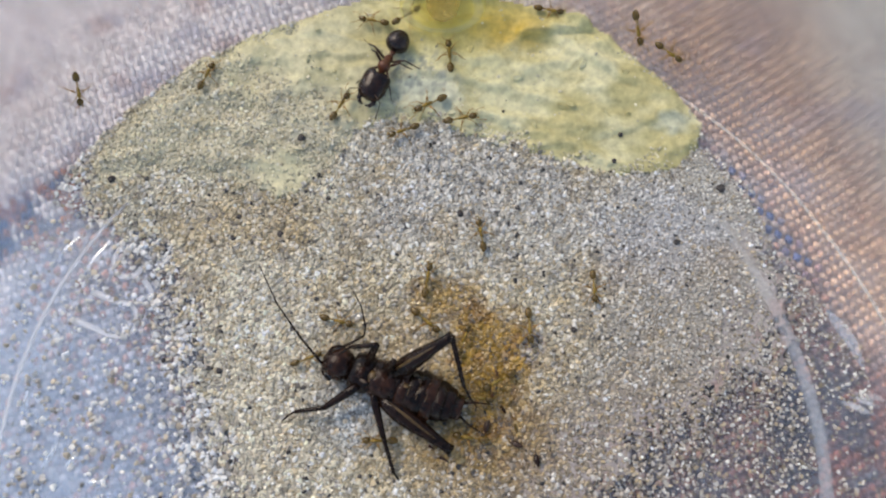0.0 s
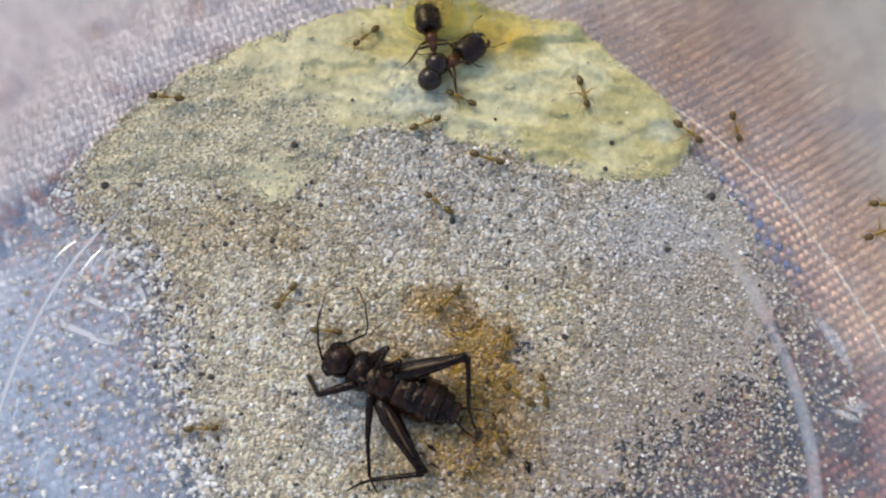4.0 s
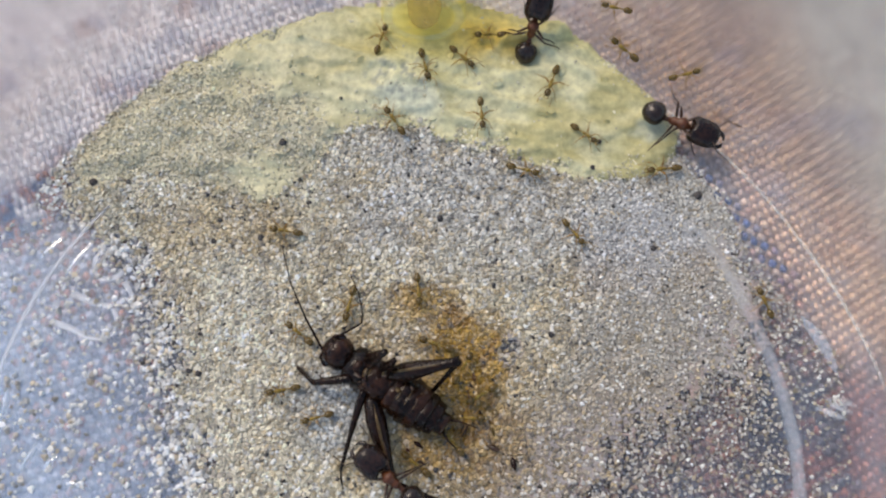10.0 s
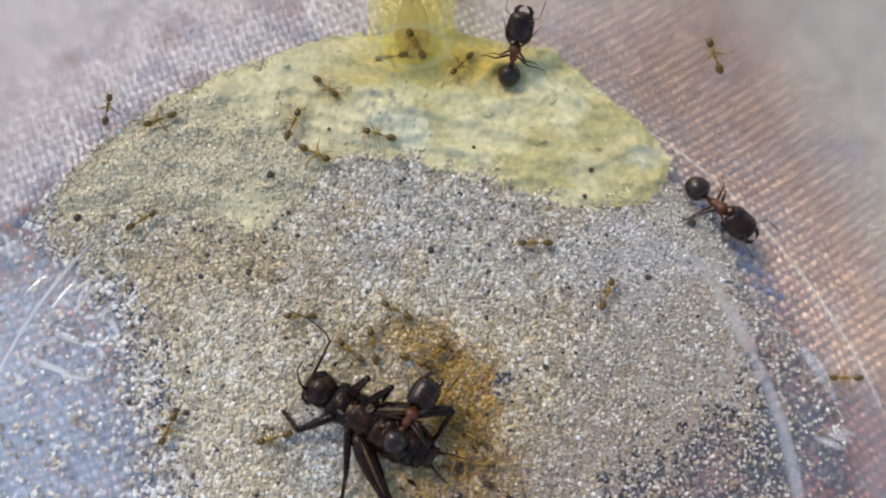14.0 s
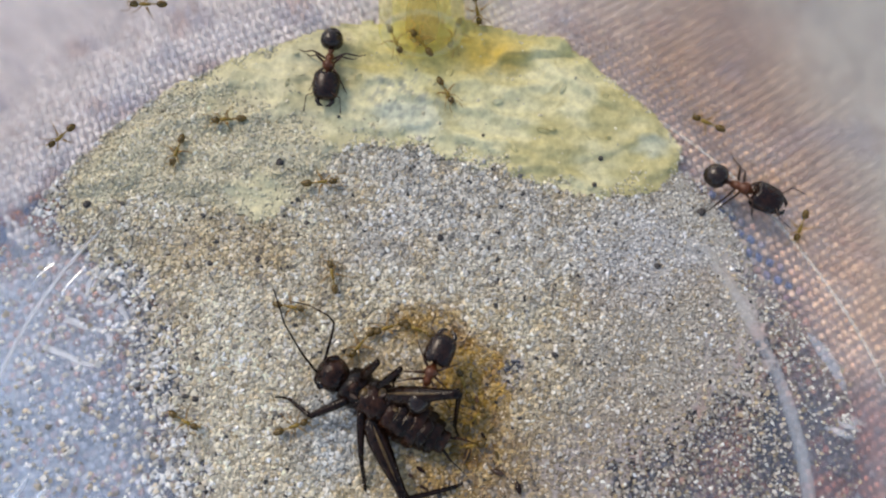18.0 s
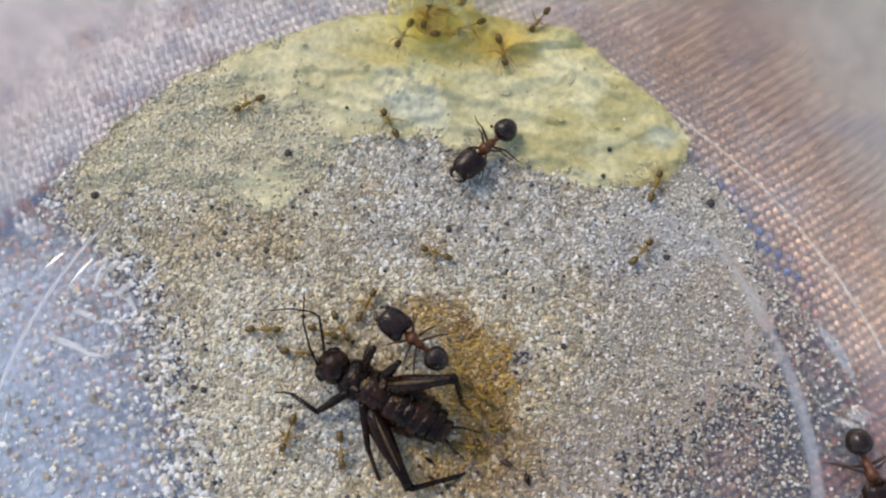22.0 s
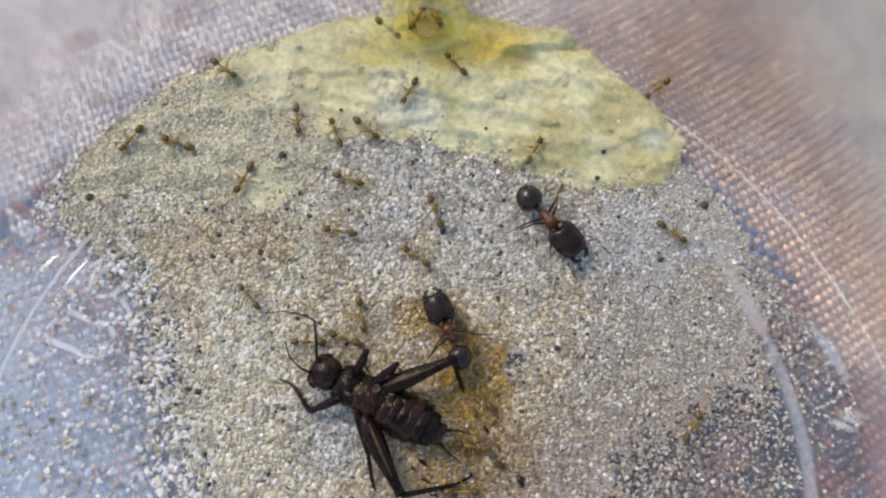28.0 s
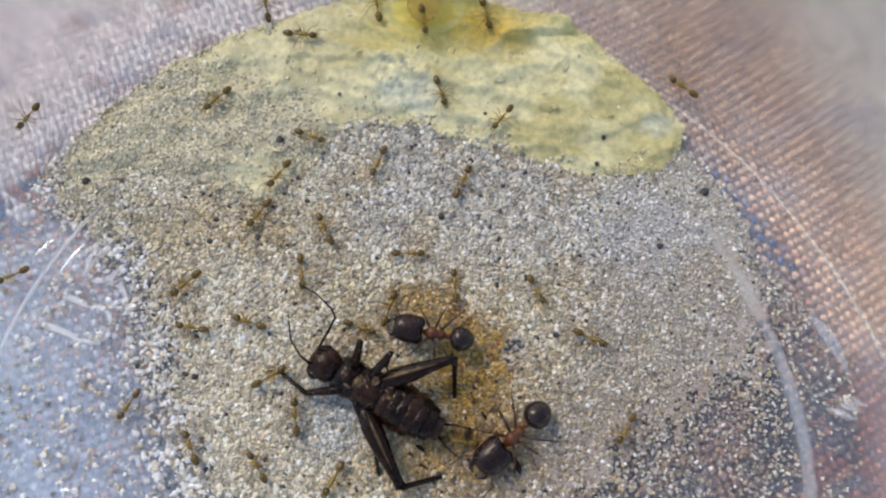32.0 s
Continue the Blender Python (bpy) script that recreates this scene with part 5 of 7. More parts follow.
    step_leg("hind_l", [(0, 164, -2, -13, -16), (1, 152, -2, -25, -25), (3, 146, -2, -16, -25), (4.5, 146, -2, 60, 0), (6, 145, -2, 120, 0), (9, 137, -2, 177, 0), (12, 146, -2, 215, -10), (14, 147, -2, 220, -15), (20, 146, -2, 223, -18), (24, 148, -2, 221, -17), (28.3, 144, -2, 217, -14), (32, 146, -2, 221, -27)])
    crawl(workers[0], 0.5, [(0, -8.8, 24.9, 0.8, 169), (1, -9.2, 27.0, 0.8, 58), (2, -8.8, 31.8, 4.4, 97, 1), (3, -8.5, 31.9, 4.4, 97, 1), (6, -7.9, 32.4, 4.9, 96, 1), (7, -7.8, 32.3, 4.8, 96, 1), (8, -8.6, 31.6, 4.2, 97, 1), (9, -8.0, 31.5, 4.0, 96, 1), (10, -7.2, 32.1, 4.5, 96, 1), (11, -6.5, 32.4, 4.8, 95, 1), (12, -6.5, 32.5, 4.9, 95, 1), (13, -5.7, 33.7, 6.1, 95, 1), (14, -5.6, 34.2, 6.6, 95, 1), (17, -6.6, 33.5, 5.9, 95, 1), (20, -6.7, 33.3, 5.7, 95, 1), (21, -7.1, 33.0, 5.5, 96, 1), (22, -7.7, 32.6, 5.1, 96, 1), (23, -7.6, 32.6, 5.1, -84, 1), (24, -7.4, 28.8, 1.2, -104, 1), (25, -9.9, 25.3, 0.8, -1), (28, -3.0, 18.7, 0.8, -119), (29, 3.9, 13.9, 0.8, -52), (30, 7.3, 16.7, 0.8, 10), (31, 10.9, 16.0, 0.8, -11), (32, 6.7, 14.0, 0.8, -130)])
    crawl(workers[1], 0.5, [(0, -5.0, 24.8, 2.2, 31), (1, -4.3, 25.9, 2.2, -52), (2, -1.7, 26.3, 2.2, 179), (3, -10.0, 23.7, 0.8, -118), (6, -5.6, 24.7, 0.8, 156), (7, -9.3, 21.0, 0.8, -148), (8, -9.3, 19.8, 0.8, 21), (9, -3.5, 14.8, 0.8, -61), (10, 4.8, 14.9, 0.8, -86), (11, -1.3, 14.4, 0.8, 174), (12, -0.8, 11.8, 0.6, 179), (13, -3.7, 1.3, 0.6, -51), (14, -3.3, -2.4, 0.6, 149), (17, -13.3, -0.9, 0.6, 140), (18, -10.6, -0.1, 0.6, 101), (19, -8.3, 2.1, 0.6, -26), (20, -7.6, 2.3, 0.6, -60), (21, -8.0, -4.6, 0.6, -40), (22, -10.5, -6.2, 0.6, -60), (23, 2.8, -9.5, 0.6, -41), (24, -7.9, -5.8, 0.6, -120), (25, -8.3, -3.5, 0.6, -100), (28, -9.6, -7.1, 0.6, 159), (29, -14.4, -4.6, 0.6, 179), (30, -12.6, -6.4, 0.6, 30), (31, -8.9, -7.0, 0.6, -20), (32, -7.7, -7.5, 0.6, -20)])
    crawl(workers[2], 0.5, [(0, -0.6, 20.9, 0.8, 94), (1, -1.9, 22.7, 0.8, 71), (2, 5.1, 27.0, 0.3, 138, 1), (3, 10.2, 21.6, 0.8, -120), (6, 22.8, 8.7, 0.6, 10), (7, 15.8, 4.0, 0.6, -52), (8, 0.3, -10.3, 0.6, -120), (9, 0.3, -12.7, 0.6, -120), (10, 2.6, -11.6, 0.6, 59), (11, -0.7, -7.1, 0.6, 160), (12, -3.8, -9.9, 0.6, -161), (13, -4.0, -8.7, 0.6, -40), (14, -1.1, -7.6, 0.6, -21), (17, 4.7, -11.4, 0.6, 48), (18, -2.0, -5.7, 0.6, 159), (19, 2.3, -9.9, 0.6, -41), (20, 6.1, -8.8, 0.6, 119), (21, 2.5, -6.4, 0.6, -61), (22, 3.1, -13.0, 0.6, -41), (23, 3.2, -12.7, 0.6, 129), (24, 3.3, -9.3, 0.6, 129), (25, 4.8, -12.4, 0.6, -21), (28, 3.8, -12.9, 0.6, 129), (29, 2.0, -7.9, 0.6, -41), (30, 5.2, -17.8, 0.6, -61), (31, 3.2, -18.5, 0.6, 179), (32, 1.7, -18.5, 0.6, 170)])
    crawl(workers[3], 0.5, [(0, -26.4, 19.0, 0.8, 63), (1, -23.0, 26.0, 2.1, 134, 1), (2, -22.0, 30.8, 6.2, 113, 1), (3, -21.8, 30.9, 6.2, 113, 1), (6, -21.2, 31.4, 6.6, 112, 1), (7, -21.2, 31.3, 6.4, 112, 1), (8, -21.9, 30.6, 6.0, 113, 1), (9, -21.3, 30.4, 5.7, 112, 1), (10, -20.6, 31.2, 6.1, 111, 1), (11, -19.8, 31.6, 6.3, 111, 1), (12, -19.7, 31.7, 6.4, 111, 1), (13, -18.8, 33.1, 7.4, 110, 1), (14, -18.7, 33.6, 7.9, 110, 1), (17, -19.7, 32.8, 7.4, 110, 1), (20, -19.7, 32.5, 7.1, 110, 1), (21, -20.2, 32.2, 7.0, 111, 1), (22, -20.8, 31.7, 6.7, 112, 1), (23, -20.6, 31.8, 6.7, -164, 1), (24, -12.8, 32.7, 5.7, -110, 1), (25, -13.6, 21.3, 0.8, -94), (28, -14.7, 15.7, 0.8, -84), (29, -11.3, 18.2, 0.8, -22), (30, -13.7, 15.7, 0.8, 169), (31, -14.4, 17.5, 0.8, 179), (32, -13.0, 12.2, 0.8, -21)])
    crawl(workers[4], 0.5, [(0, -39.1, 16.7, 3.2, -53, 1), (1, -41.1, 11.8, 1.4, -12, 1), (2, -49.1, 10.3, 6.9, 54, 1), (3, -48.9, 10.3, 6.8, 54, 1), (6, -48.4, 10.9, 6.7, 53, 1), (7, -48.5, 10.6, 6.6, 53, 1), (8, -49.0, 9.8, 6.5, 54, 1), (9, -48.4, 9.7, 6.0, 54, 1), (10, -48.1, 10.5, 6.2, 53, 1), (11, -47.3, 11.2, 5.9, 52, 1), (12, -47.0, 11.7, 6.0, 52, 1), (13, -46.2, 13.5, 6.5, 50, 1), (14, -46.1, 14.2, 6.8, 50, 1), (17, -46.9, 13.0, 6.7, 51, 1), (20, -46.8, 12.8, 6.4, 51, 1), (21, -47.3, 12.3, 6.6, 51, 1), (22, -47.7, 11.8, 6.6, 52, 1), (23, -47.5, 11.9, 6.5, 146, 1), (24, -46.6, 15.4, 7.9, -161, 1), (25, -41.5, 16.6, 4.9, -158, 1), (28, -32.0, 13.8, 0.8, -127), (29, -36.7, 8.6, 0.6, -143), (30, -24.2, 0.5, 0.6, 41), (31, -15.4, -2.1, 0.6, -119), (32, -18.9, -6.8, 0.6, 160)])
    crawl(workers[5], 0.5, [(0, 19.5, 23.3, 1.9, -128, 1), (1, 10.5, 17.1, 0.8, -38), (2, 16.3, 19.4, 0.8, -6), (3, 22.2, 14.7, 0.8, -43), (6, 26.8, 11.7, 0.6, 0), (7, 24.4, 10.3, 0.6, 180), (8, 24.0, 17.1, 0.8, 58), (9, 25.7, 17.7, 0.7, 23, 1), (10, 20.3, 22.3, 1.4, 12, 1), (11, 15.7, 20.1, 0.8, 148), (12, 11.7, 26.5, 1.6, 42, 1), (13, 15.1, 27.2, 3.5, -156, 1), (14, 29.2, 22.1, 6.4, 33, 1), (17, 27.1, 29.6, 11.3, 57, 1), (21, 26.8, 29.3, 10.8, 57, 1), (22, 26.3, 28.9, 10.2, -27, 1), (23, 16.4, 30.9, 7.4, -58, 1), (24, 17.8, 24.3, 1.9, -125, 1), (25, 8.3, 28.1, 2.1, -173, 1), (28, 23.5, 19.1, 0.5, 109, 1), (29, 10.7, 26.6, 1.4, 69, 1), (30, 0.2, 25.7, 2.2, 103), (31, 0.5, 32.3, 2.2, 83, 1), (32, 0.5, 32.6, 2.2, 83, 1)])
    crawl(workers[6], 0.5, [(0, 22.8, 20.8, 1.5, -176, 1), (1, 21.3, 17.3, 0.8, -17), (2, 21.0, 14.7, 0.8, -74), (3, 30.4, 13.7, 1.0, -154, 1), (6, 30.6, 12.8, 0.6, -140, 1), (7, 29.7, 9.7, 0.6, -84), (8, 25.3, 2.4, 0.6, 159), (9, 13.2, 6.8, 0.6, 103), (10, 15.7, 12.6, 0.8, -37), (11, 17.1, 7.5, 0.6, 102), (12, 18.0, 20.9, 0.8, -128), (13, 13.6, 11.6, 0.6, 163), (14, 3.9, 23.8, 0.8, -134), (17, 8.2, 17.1, 0.8, -78), (18, 1.2, 19.4, 0.8, -62), (19, 4.9, 14.8, 0.8, -135), (20, 2.1, 13.6, 0.8, -120), (21, 3.5, 12.9, 0.8, -32), (22, -1.1, 1.2, 0.6, 159), (23, -0.9, 10.3, 0.6, 99), (24, -5.1, 5.8, 0.6, -110), (25, -12.8, 12.2, 0.8, -176), (28, -10.7, 14.4, 0.8, 110), (29, -10.4, 20.6, 0.8, 10), (30, -11.3, 21.2, 0.8, -11), (31, -8.0, 20.7, 0.8, -6), (32, 0.4, 16.9, 0.8, -72)])
    crawl(workers[7], 0.5, [(0, -12.1, 15.4, 0.8, 57), (1, -13.5, 25.4, 0.8, 96), (2, -13.4, 18.5, 0.8, -26), (3, -4.9, 14.7, 0.8, 26), (6, -0.0, 14.0, 0.8, 10), (7, 4.4, 15.7, 0.8, 26), (8, 7.3, 16.9, 0.8, -77), (9, 2.3, 8.8, 0.6, -81), (10, 9.2, 8.8, 0.6, -16), (11, 10.4, 13.5, 0.8, 153), (12, 6.0, 12.9, 0.8, -37), (13, 15.8, 6.2, 0.6, -112), (14, 10.9, 4.2, 0.6, 179), (17, 12.6, 2.2, 0.6, -52), (18, 28.7, 15.7, 1.2, -15, 1), (19, 16.0, 24.2, 1.0, -23, 1), (20, 7.2, 18.7, 0.8, -165), (21, 6.5, 14.3, 0.8, 40), (22, 21.7, 8.0, 0.6, 67), (23, 27.2, 10.2, 0.6, 19), (24, 29.3, 10.1, 0.6, -17), (25, 31.2, 7.0, 0.6, 179), (28, 23.8, 3.1, 0.6, -38), (29, 26.6, -11.1, 0.6, 66), (30, 31.6, 0.1, 0.6, 105), (31, 29.5, 11.0, 0.6, 105), (32, 25.9, 17.6, 0.8, -1, 1)])
    crawl(workers[8], 0.5, [(0, -2.8, 15.4, 0.8, -155), (1, -1.4, 12.9, 0.8, 179), (2, -1.5, 11.9, 0.6, -75), (3, 1.4, 12.3, 0.8, -1), (6, 10.2, 4.3, 0.6, -72), (7, 11.2, 10.9, 0.6, -32), (8, 17.6, 18.8, 0.8, 60), (9, 21.1, 16.1, 0.8, 169), (10, 12.3, 18.4, 0.8, -111), (11, 6.7, 17.5, 0.8, 98), (12, 5.3, 22.4, 0.8, 127), (13, -0.9, 26.7, 2.2, 163), (14, -0.9, 25.6, 2.2, 117), (17, -2.8, 25.8, 2.2, 94), (18, 2.2, 25.9, 0.8, -111), (19, -0.0, 20.8, 0.8, -105), (20, 2.8, 19.7, 0.8, -43), (21, 2.7, 18.4, 0.8, 108), (22, 6.3, 22.8, 0.8, -78), (23, 7.4, 14.1, 0.8, -97), (24, 2.3, 11.7, 0.6, -121), (25, 0.7, 6.9, 0.6, -81), (28, -0.4, 5.8, 0.6, 109), (29, 1.8, 11.2, 0.6, 118), (30, -2.3, 9.9, 0.6, 179), (31, -2.4, 2.6, 0.6, -1), (32, 2.6, 7.4, 0.6, 65)])
    crawl(workers[9], 0.5, [(0, -5.6, 12.5, 0.8, -160), (1, -10.7, 13.0, 0.8, 169), (2, -10.4, 10.2, 0.6, -114), (3, -15.9, -1.4, 0.6, -129), (6, -17.1, -5.8, 0.6, -119), (7, -13.7, -7.8, 0.6, -15), (8, -12.6, -7.3, 0.6, -5), (9, -10.6, -4.7, 0.6, 111), (10, -15.7, 2.4, 0.6, 170), (11, -15.9, 14.2, 0.8, 101), (12, -17.0, 19.1, 0.8, 179), (13, -28.3, 12.7, 0.8, -117), (14, -33.4, 19.5, 1.6, 138, 1), (17, -31.4, 25.8, 5.7, 100, 1), (18, -38.9, 14.9, 1.8, 2, 1), (19, -35.4, 9.6, 0.6, -58), (20, -39.8, 1.0, 0.6, -160), (21, -43.3, -4.4, 0.6, 151), (22, -49.6, -4.8, 0.9, 74, 1), (25, -49.3, -4.4, 0.7, -21, 1), (28, -48.5, -11.4, 0.6, -31), (29, -37.9, -12.3, 0.6, -15), (30, -27.8, -13.4, 0.6, -15), (31, -25.7, -15.6, 0.6, -171), (32, -30.2, -14.8, 0.6, -123)])
    crawl(workers[10], 0.5, [(0, 0.6, 13.8, 0.8, 10), (1, 1.7, 18.6, 0.8, 15), (2, 3.1, 22.2, 0.8, -17), (3, 2.8, 22.8, 0.8, -175), (6, -2.4, 23.2, 0.8, -175), (7, -4.9, 24.4, 2.2, 140), (8, -1.7, 25.6, 2.2, 71), (9, -2.9, 25.0, 2.2, -94), (10, -1.2, 20.4, 0.8, -76), (11, -2.2, 20.2, 0.8, 128), (12, -8.3, 21.1, 0.8, 164), (13, -17.8, 15.3, 0.8, -176), (14, -13.9, 17.5, 0.8, 67), (17, -12.7, 17.1, 0.8, 169), (18, -21.8, 16.6, 0.8, -176), (19, -13.7, 26.8, 0.1, 142, 1), (20, -6.8, 17.0, 0.8, -17), (21, -10.6, 28.2, 0.9, 90, 1), (22, -20.5, 17.3, 0.8, -154), (23, -28.4, 25.1, 3.7, 81, 1), (24, -26.7, 31.2, 8.4, 118, 1), (25, -26.8, 31.3, 8.5, -159, 1), (28, -21.7, 31.8, 7.1, -94, 1), (29, -23.4, 21.5, 0.8, -60), (30, -13.1, 24.2, 0.8, -17), (31, -16.9, 20.5, 0.8, -175), (32, -14.2, 23.4, 0.8, -6)])
    crawl(workers[11], 0.5, [(0, 10.4, 26.2, 0.9, 174, 1), (1, 12.9, 25.8, 1.3, -179, 1), (2, 12.6, 30.6, 5.8, 90, 1), (3, 14.9, 30.4, 6.4, -128, 1), (6, 16.0, 26.0, 2.7, -133, 1), (7, 18.0, 25.5, 3.1, -85, 1), (8, 17.3, 24.3, 1.8, 176, 1), (9, 24.4, 21.0, 2.6, 85, 1), (10, 19.0, 25.8, 3.8, -10, 1), (11, 14.5, 26.5, 2.6, -25, 1), (12, 13.8, 31.2, 6.7, 71, 1), (13, 14.3, 32.3, 7.9, 71, 1), (14, 14.4, 32.7, 8.3, 72, 1), (17, 13.5, 32.2, 7.6, 72, 1), (20, 13.4, 32.0, 7.3, -16, 1), (21, 10.6, 32.1, 6.6, -84, 1), (22, 10.4, 26.5, 1.2, -66, 1), (23, 22.4, 18.3, 0.8, -107), (24, 24.6, 19.5, 1.5, -130, 1), (25, 4.3, -0.3, 0.6, -111), (28, 10.0, 12.1, 0.8, 59), (29, 6.7, 7.2, 0.6, -52), (30, 7.8, 3.3, 0.6, -121), (31, 4.0, -3.8, 0.6, -121), (32, 9.8, -4.0, 0.6, -62)])
    crawl(workers[12], 0.5, [(0, 2.4, 1.5, 0.6, 99), (1, 7.5, 12.5, 0.8, 143), (2, 6.7, 18.7, 0.8, 93), (3, 2.6, 16.3, 0.8, 138), (6, 0.7, 19.2, 0.8, 169), (7, 0.5, 19.6, 0.8, -88), (8, 3.1, 16.9, 0.8, 113), (9, 2.5, 22.5, 0.8, 118), (10, 2.9, 21.3, 0.8, -42), (11, 2.4, 17.3, 0.8, -149), (12, 0.1, 15.6, 0.8, -11), (13, 4.2, 15.9, 0.8, 69), (14, -3.6, 24.1, 2.2, -170), (17, -5.8, 29.4, 1.8, 124, 1), (18, 4.7, 28.6, 1.8, -109, 1), (19, 1.5, 26.2, 2.2, 41), (20, 7.1, 28.1, 1.8, 178, 1), (21, 6.6, 32.5, 6.0, -36, 1), (22, 2.9, 25.8, 0.8, -159), (23, 2.9, 32.4, 5.3, 30, 1), (24, -7.1, 32.9, 5.3, -25, 1), (25, -7.5, 28.7, 1.2, -44, 1), (28, -5.0, 25.1, 2.2, -41), (29, -7.3, 27.8, 0.2, -26, 1), (30, -10.4, 26.9, 0.8, 66), (31, -9.8, 31.3, 4.0, 99, 1), (32, -9.7, 31.5, 4.1, 99, 1)])
    crawl(workers[13], 0.5, [(0, -3.1, -3.1, 0.6, 80), (1, -1.6, -1.5, 0.6, 119), (2, 2.2, 10.0, 0.6, 109), (3, -1.2, 5.5, 0.6, 124), (6, -1.2, 8.1, 0.6, 159), (7, -13.7, 11.9, 0.6, 80), (8, -9.3, 16.6, 0.8, 42), (9, -7.5, 8.1, 0.6, -70), (10, -4.5, 14.3, 0.8, 124), (11, -7.9, 16.4, 0.8, -108), (12, -3.8, 12.4, 0.8, -11), (13, -3.3, 9.9, 0.6, 60), (14, -5.0, 16.1, 0.8, 163), (17, -5.4, 18.9, 0.8, 80), (18, -1.4, 24.4, 2.2, 127), (19, -2.1, 23.4, 2.2, 63), (20, -1.3, 24.6, 2.2, -1), (21, -2.4, 22.9, 0.8, 63), (22, -4.1, 24.2, 2.2, -119), (23, -6.7, 21.2, 0.8, -154), (24, -11.0, 13.1, 0.8, -139), (25, -17.0, 12.9, 0.8, -128), (28, -20.2, 9.4, 0.6, -118), (29, -17.2, 2.1, 0.6, 20), (30, -16.8, 3.8, 0.6, -26), (31, -17.2, 1.0, 0.6, -79), (32, -13.7, -2.0, 0.6, -84)])
    crawl(workers[14], 0.5, [(0, 13.7, -4.2, 0.6, -88), (1, 7.9, -7.3, 0.6, 180), (2, 7.1, -11.2, 0.6, -131), (3, 8.2, -16.8, 0.6, 58), (6, 11.3, -7.1, 0.6, 180), (7, 3.7, -15.9, 0.6, -161), (8, 9.5, -18.0, 0.6, -86), (9, 3.7, -16.5, 0.6, 160), (10, 1.4, -18.8, 0.6, 130), (11, 0.9, -19.3, 0.6, 140), (12, 3.4, -17.1, 0.6, -1), (13, 8.9, -16.3, 0.6, -77), (14, 4.8, -17.5, 0.6, -6), (17, 8.9, -19.0, 0.6, -1), (18, 3.4, -14.4, 0.6, 48), (19, 13.4, -16.9, 0.6, -62), (20, 4.5, -15.8, 0.6, 160), (21, 3.1, -16.3, 0.6, -171), (22, 1.9, -17.9, 0.6, -11), (23, 8.9, -16.7, 0.6, -20), (24, 11.1, -10.0, 0.6, -11), (25, 10.6, -7.8, 0.6, -31), (28, 24.4, -16.1, 0.6, 56), (29, 30.2, -14.9, 0.6, -134), (30, 13.4, -18.0, 0.6, -171), (31, 16.0, -11.4, 0.6, -83), (32, 17.9, -17.6, 0.6, -123)])
    crawl(workers[15], 0.5, [(0, -12.1, -7.3, 0.6, -15), (1, -11.5, -7.6, 0.6, -15), (2, -5.9, -11.1, 0.6, 0), (3, -5.6, -10.5, 0.6, 19), (6, -5.5, -11.0, 0.6, 30), (7, -5.4, -9.7, 0.6, 30), (8, -5.4, -10.3, 0.6, -30), (9, -2.5, -10.4, 0.6, 180), (10, -14.0, -8.1, 0.6, 141), (11, -14.1, -8.4, 0.6, 141), (12, -22.5, -6.2, 0.6, 179), (13, -18.4, -6.5, 0.6, -166), (14, -29.2, 7.4, 0.6, 31), (17, -26.7, 16.3, 0.8, 32), (18, -26.9, 13.2, 0.8, -107), (19, -11.8, 4.5, 0.6, -109), (20, -14.9, -3.7, 0.6, -26), (21, -15.2, -10.9, 0.6, -6), (22, -14.7, -8.6, 0.6, -6), (23, -10.6, -7.0, 0.6, -69), (24, -11.6, -6.9, 0.6, -109), (25, -10.9, -6.6, 0.6, 140), (28, -13.3, -7.4, 0.6, 179), (29, -17.1, -0.3, 0.6, 35), (30, -11.1, 4.2, 0.6, -26), (31, -9.5, -2.5, 0.6, -79), (32, -11.5, 2.6, 0.6, 115)])
    crawl(workers[16], 0.5, [(0, -3.2, -7.4, 0.6, -40), (1, 3.7, -2.6, 0.6, 40), (2, 3.8, -7.2, 0.6, -121), (3, -0.4, -5.5, 0.6, -115), (6, 0.2, -3.4, 0.6, 170), (7, -4.8, -8.6, 0.6, -110), (8, -6.0, -5.7, 0.6, 40), (9, -6.0, -5.9, 0.6, -140), (10, -8.9, -5.3, 0.6, -104), (11, -14.0, -3.0, 0.6, -155), (12, -18.3, -4.6, 0.6, 61), (13, -17.1, 10.1, 0.6, 106), (14, -11.5, 14.1, 0.8, -27), (17, -14.9, 7.8, 0.6, -21), (18, -11.9, 9.7, 0.6, 4), (19, -10.6, 6.8, 0.6, -70), (20, -4.2, 3.1, 0.6, -11), (21, 0.5, -4.7, 0.6, -41), (22, -8.0, -3.9, 0.6, 60), (23, 1.2, -1.4, 0.6, -21), (24, -3.4, -3.6, 0.6, 119), (25, -1.5, -0.5, 0.6, -161), (28, -7.9, -4.9, 0.6, -80), (29, -8.1, -6.4, 0.6, -11), (30, -8.1, -6.6, 0.6, -21), (31, -4.1, -5.9, 0.6, 40), (32, -4.9, -5.5, 0.6, 70)])
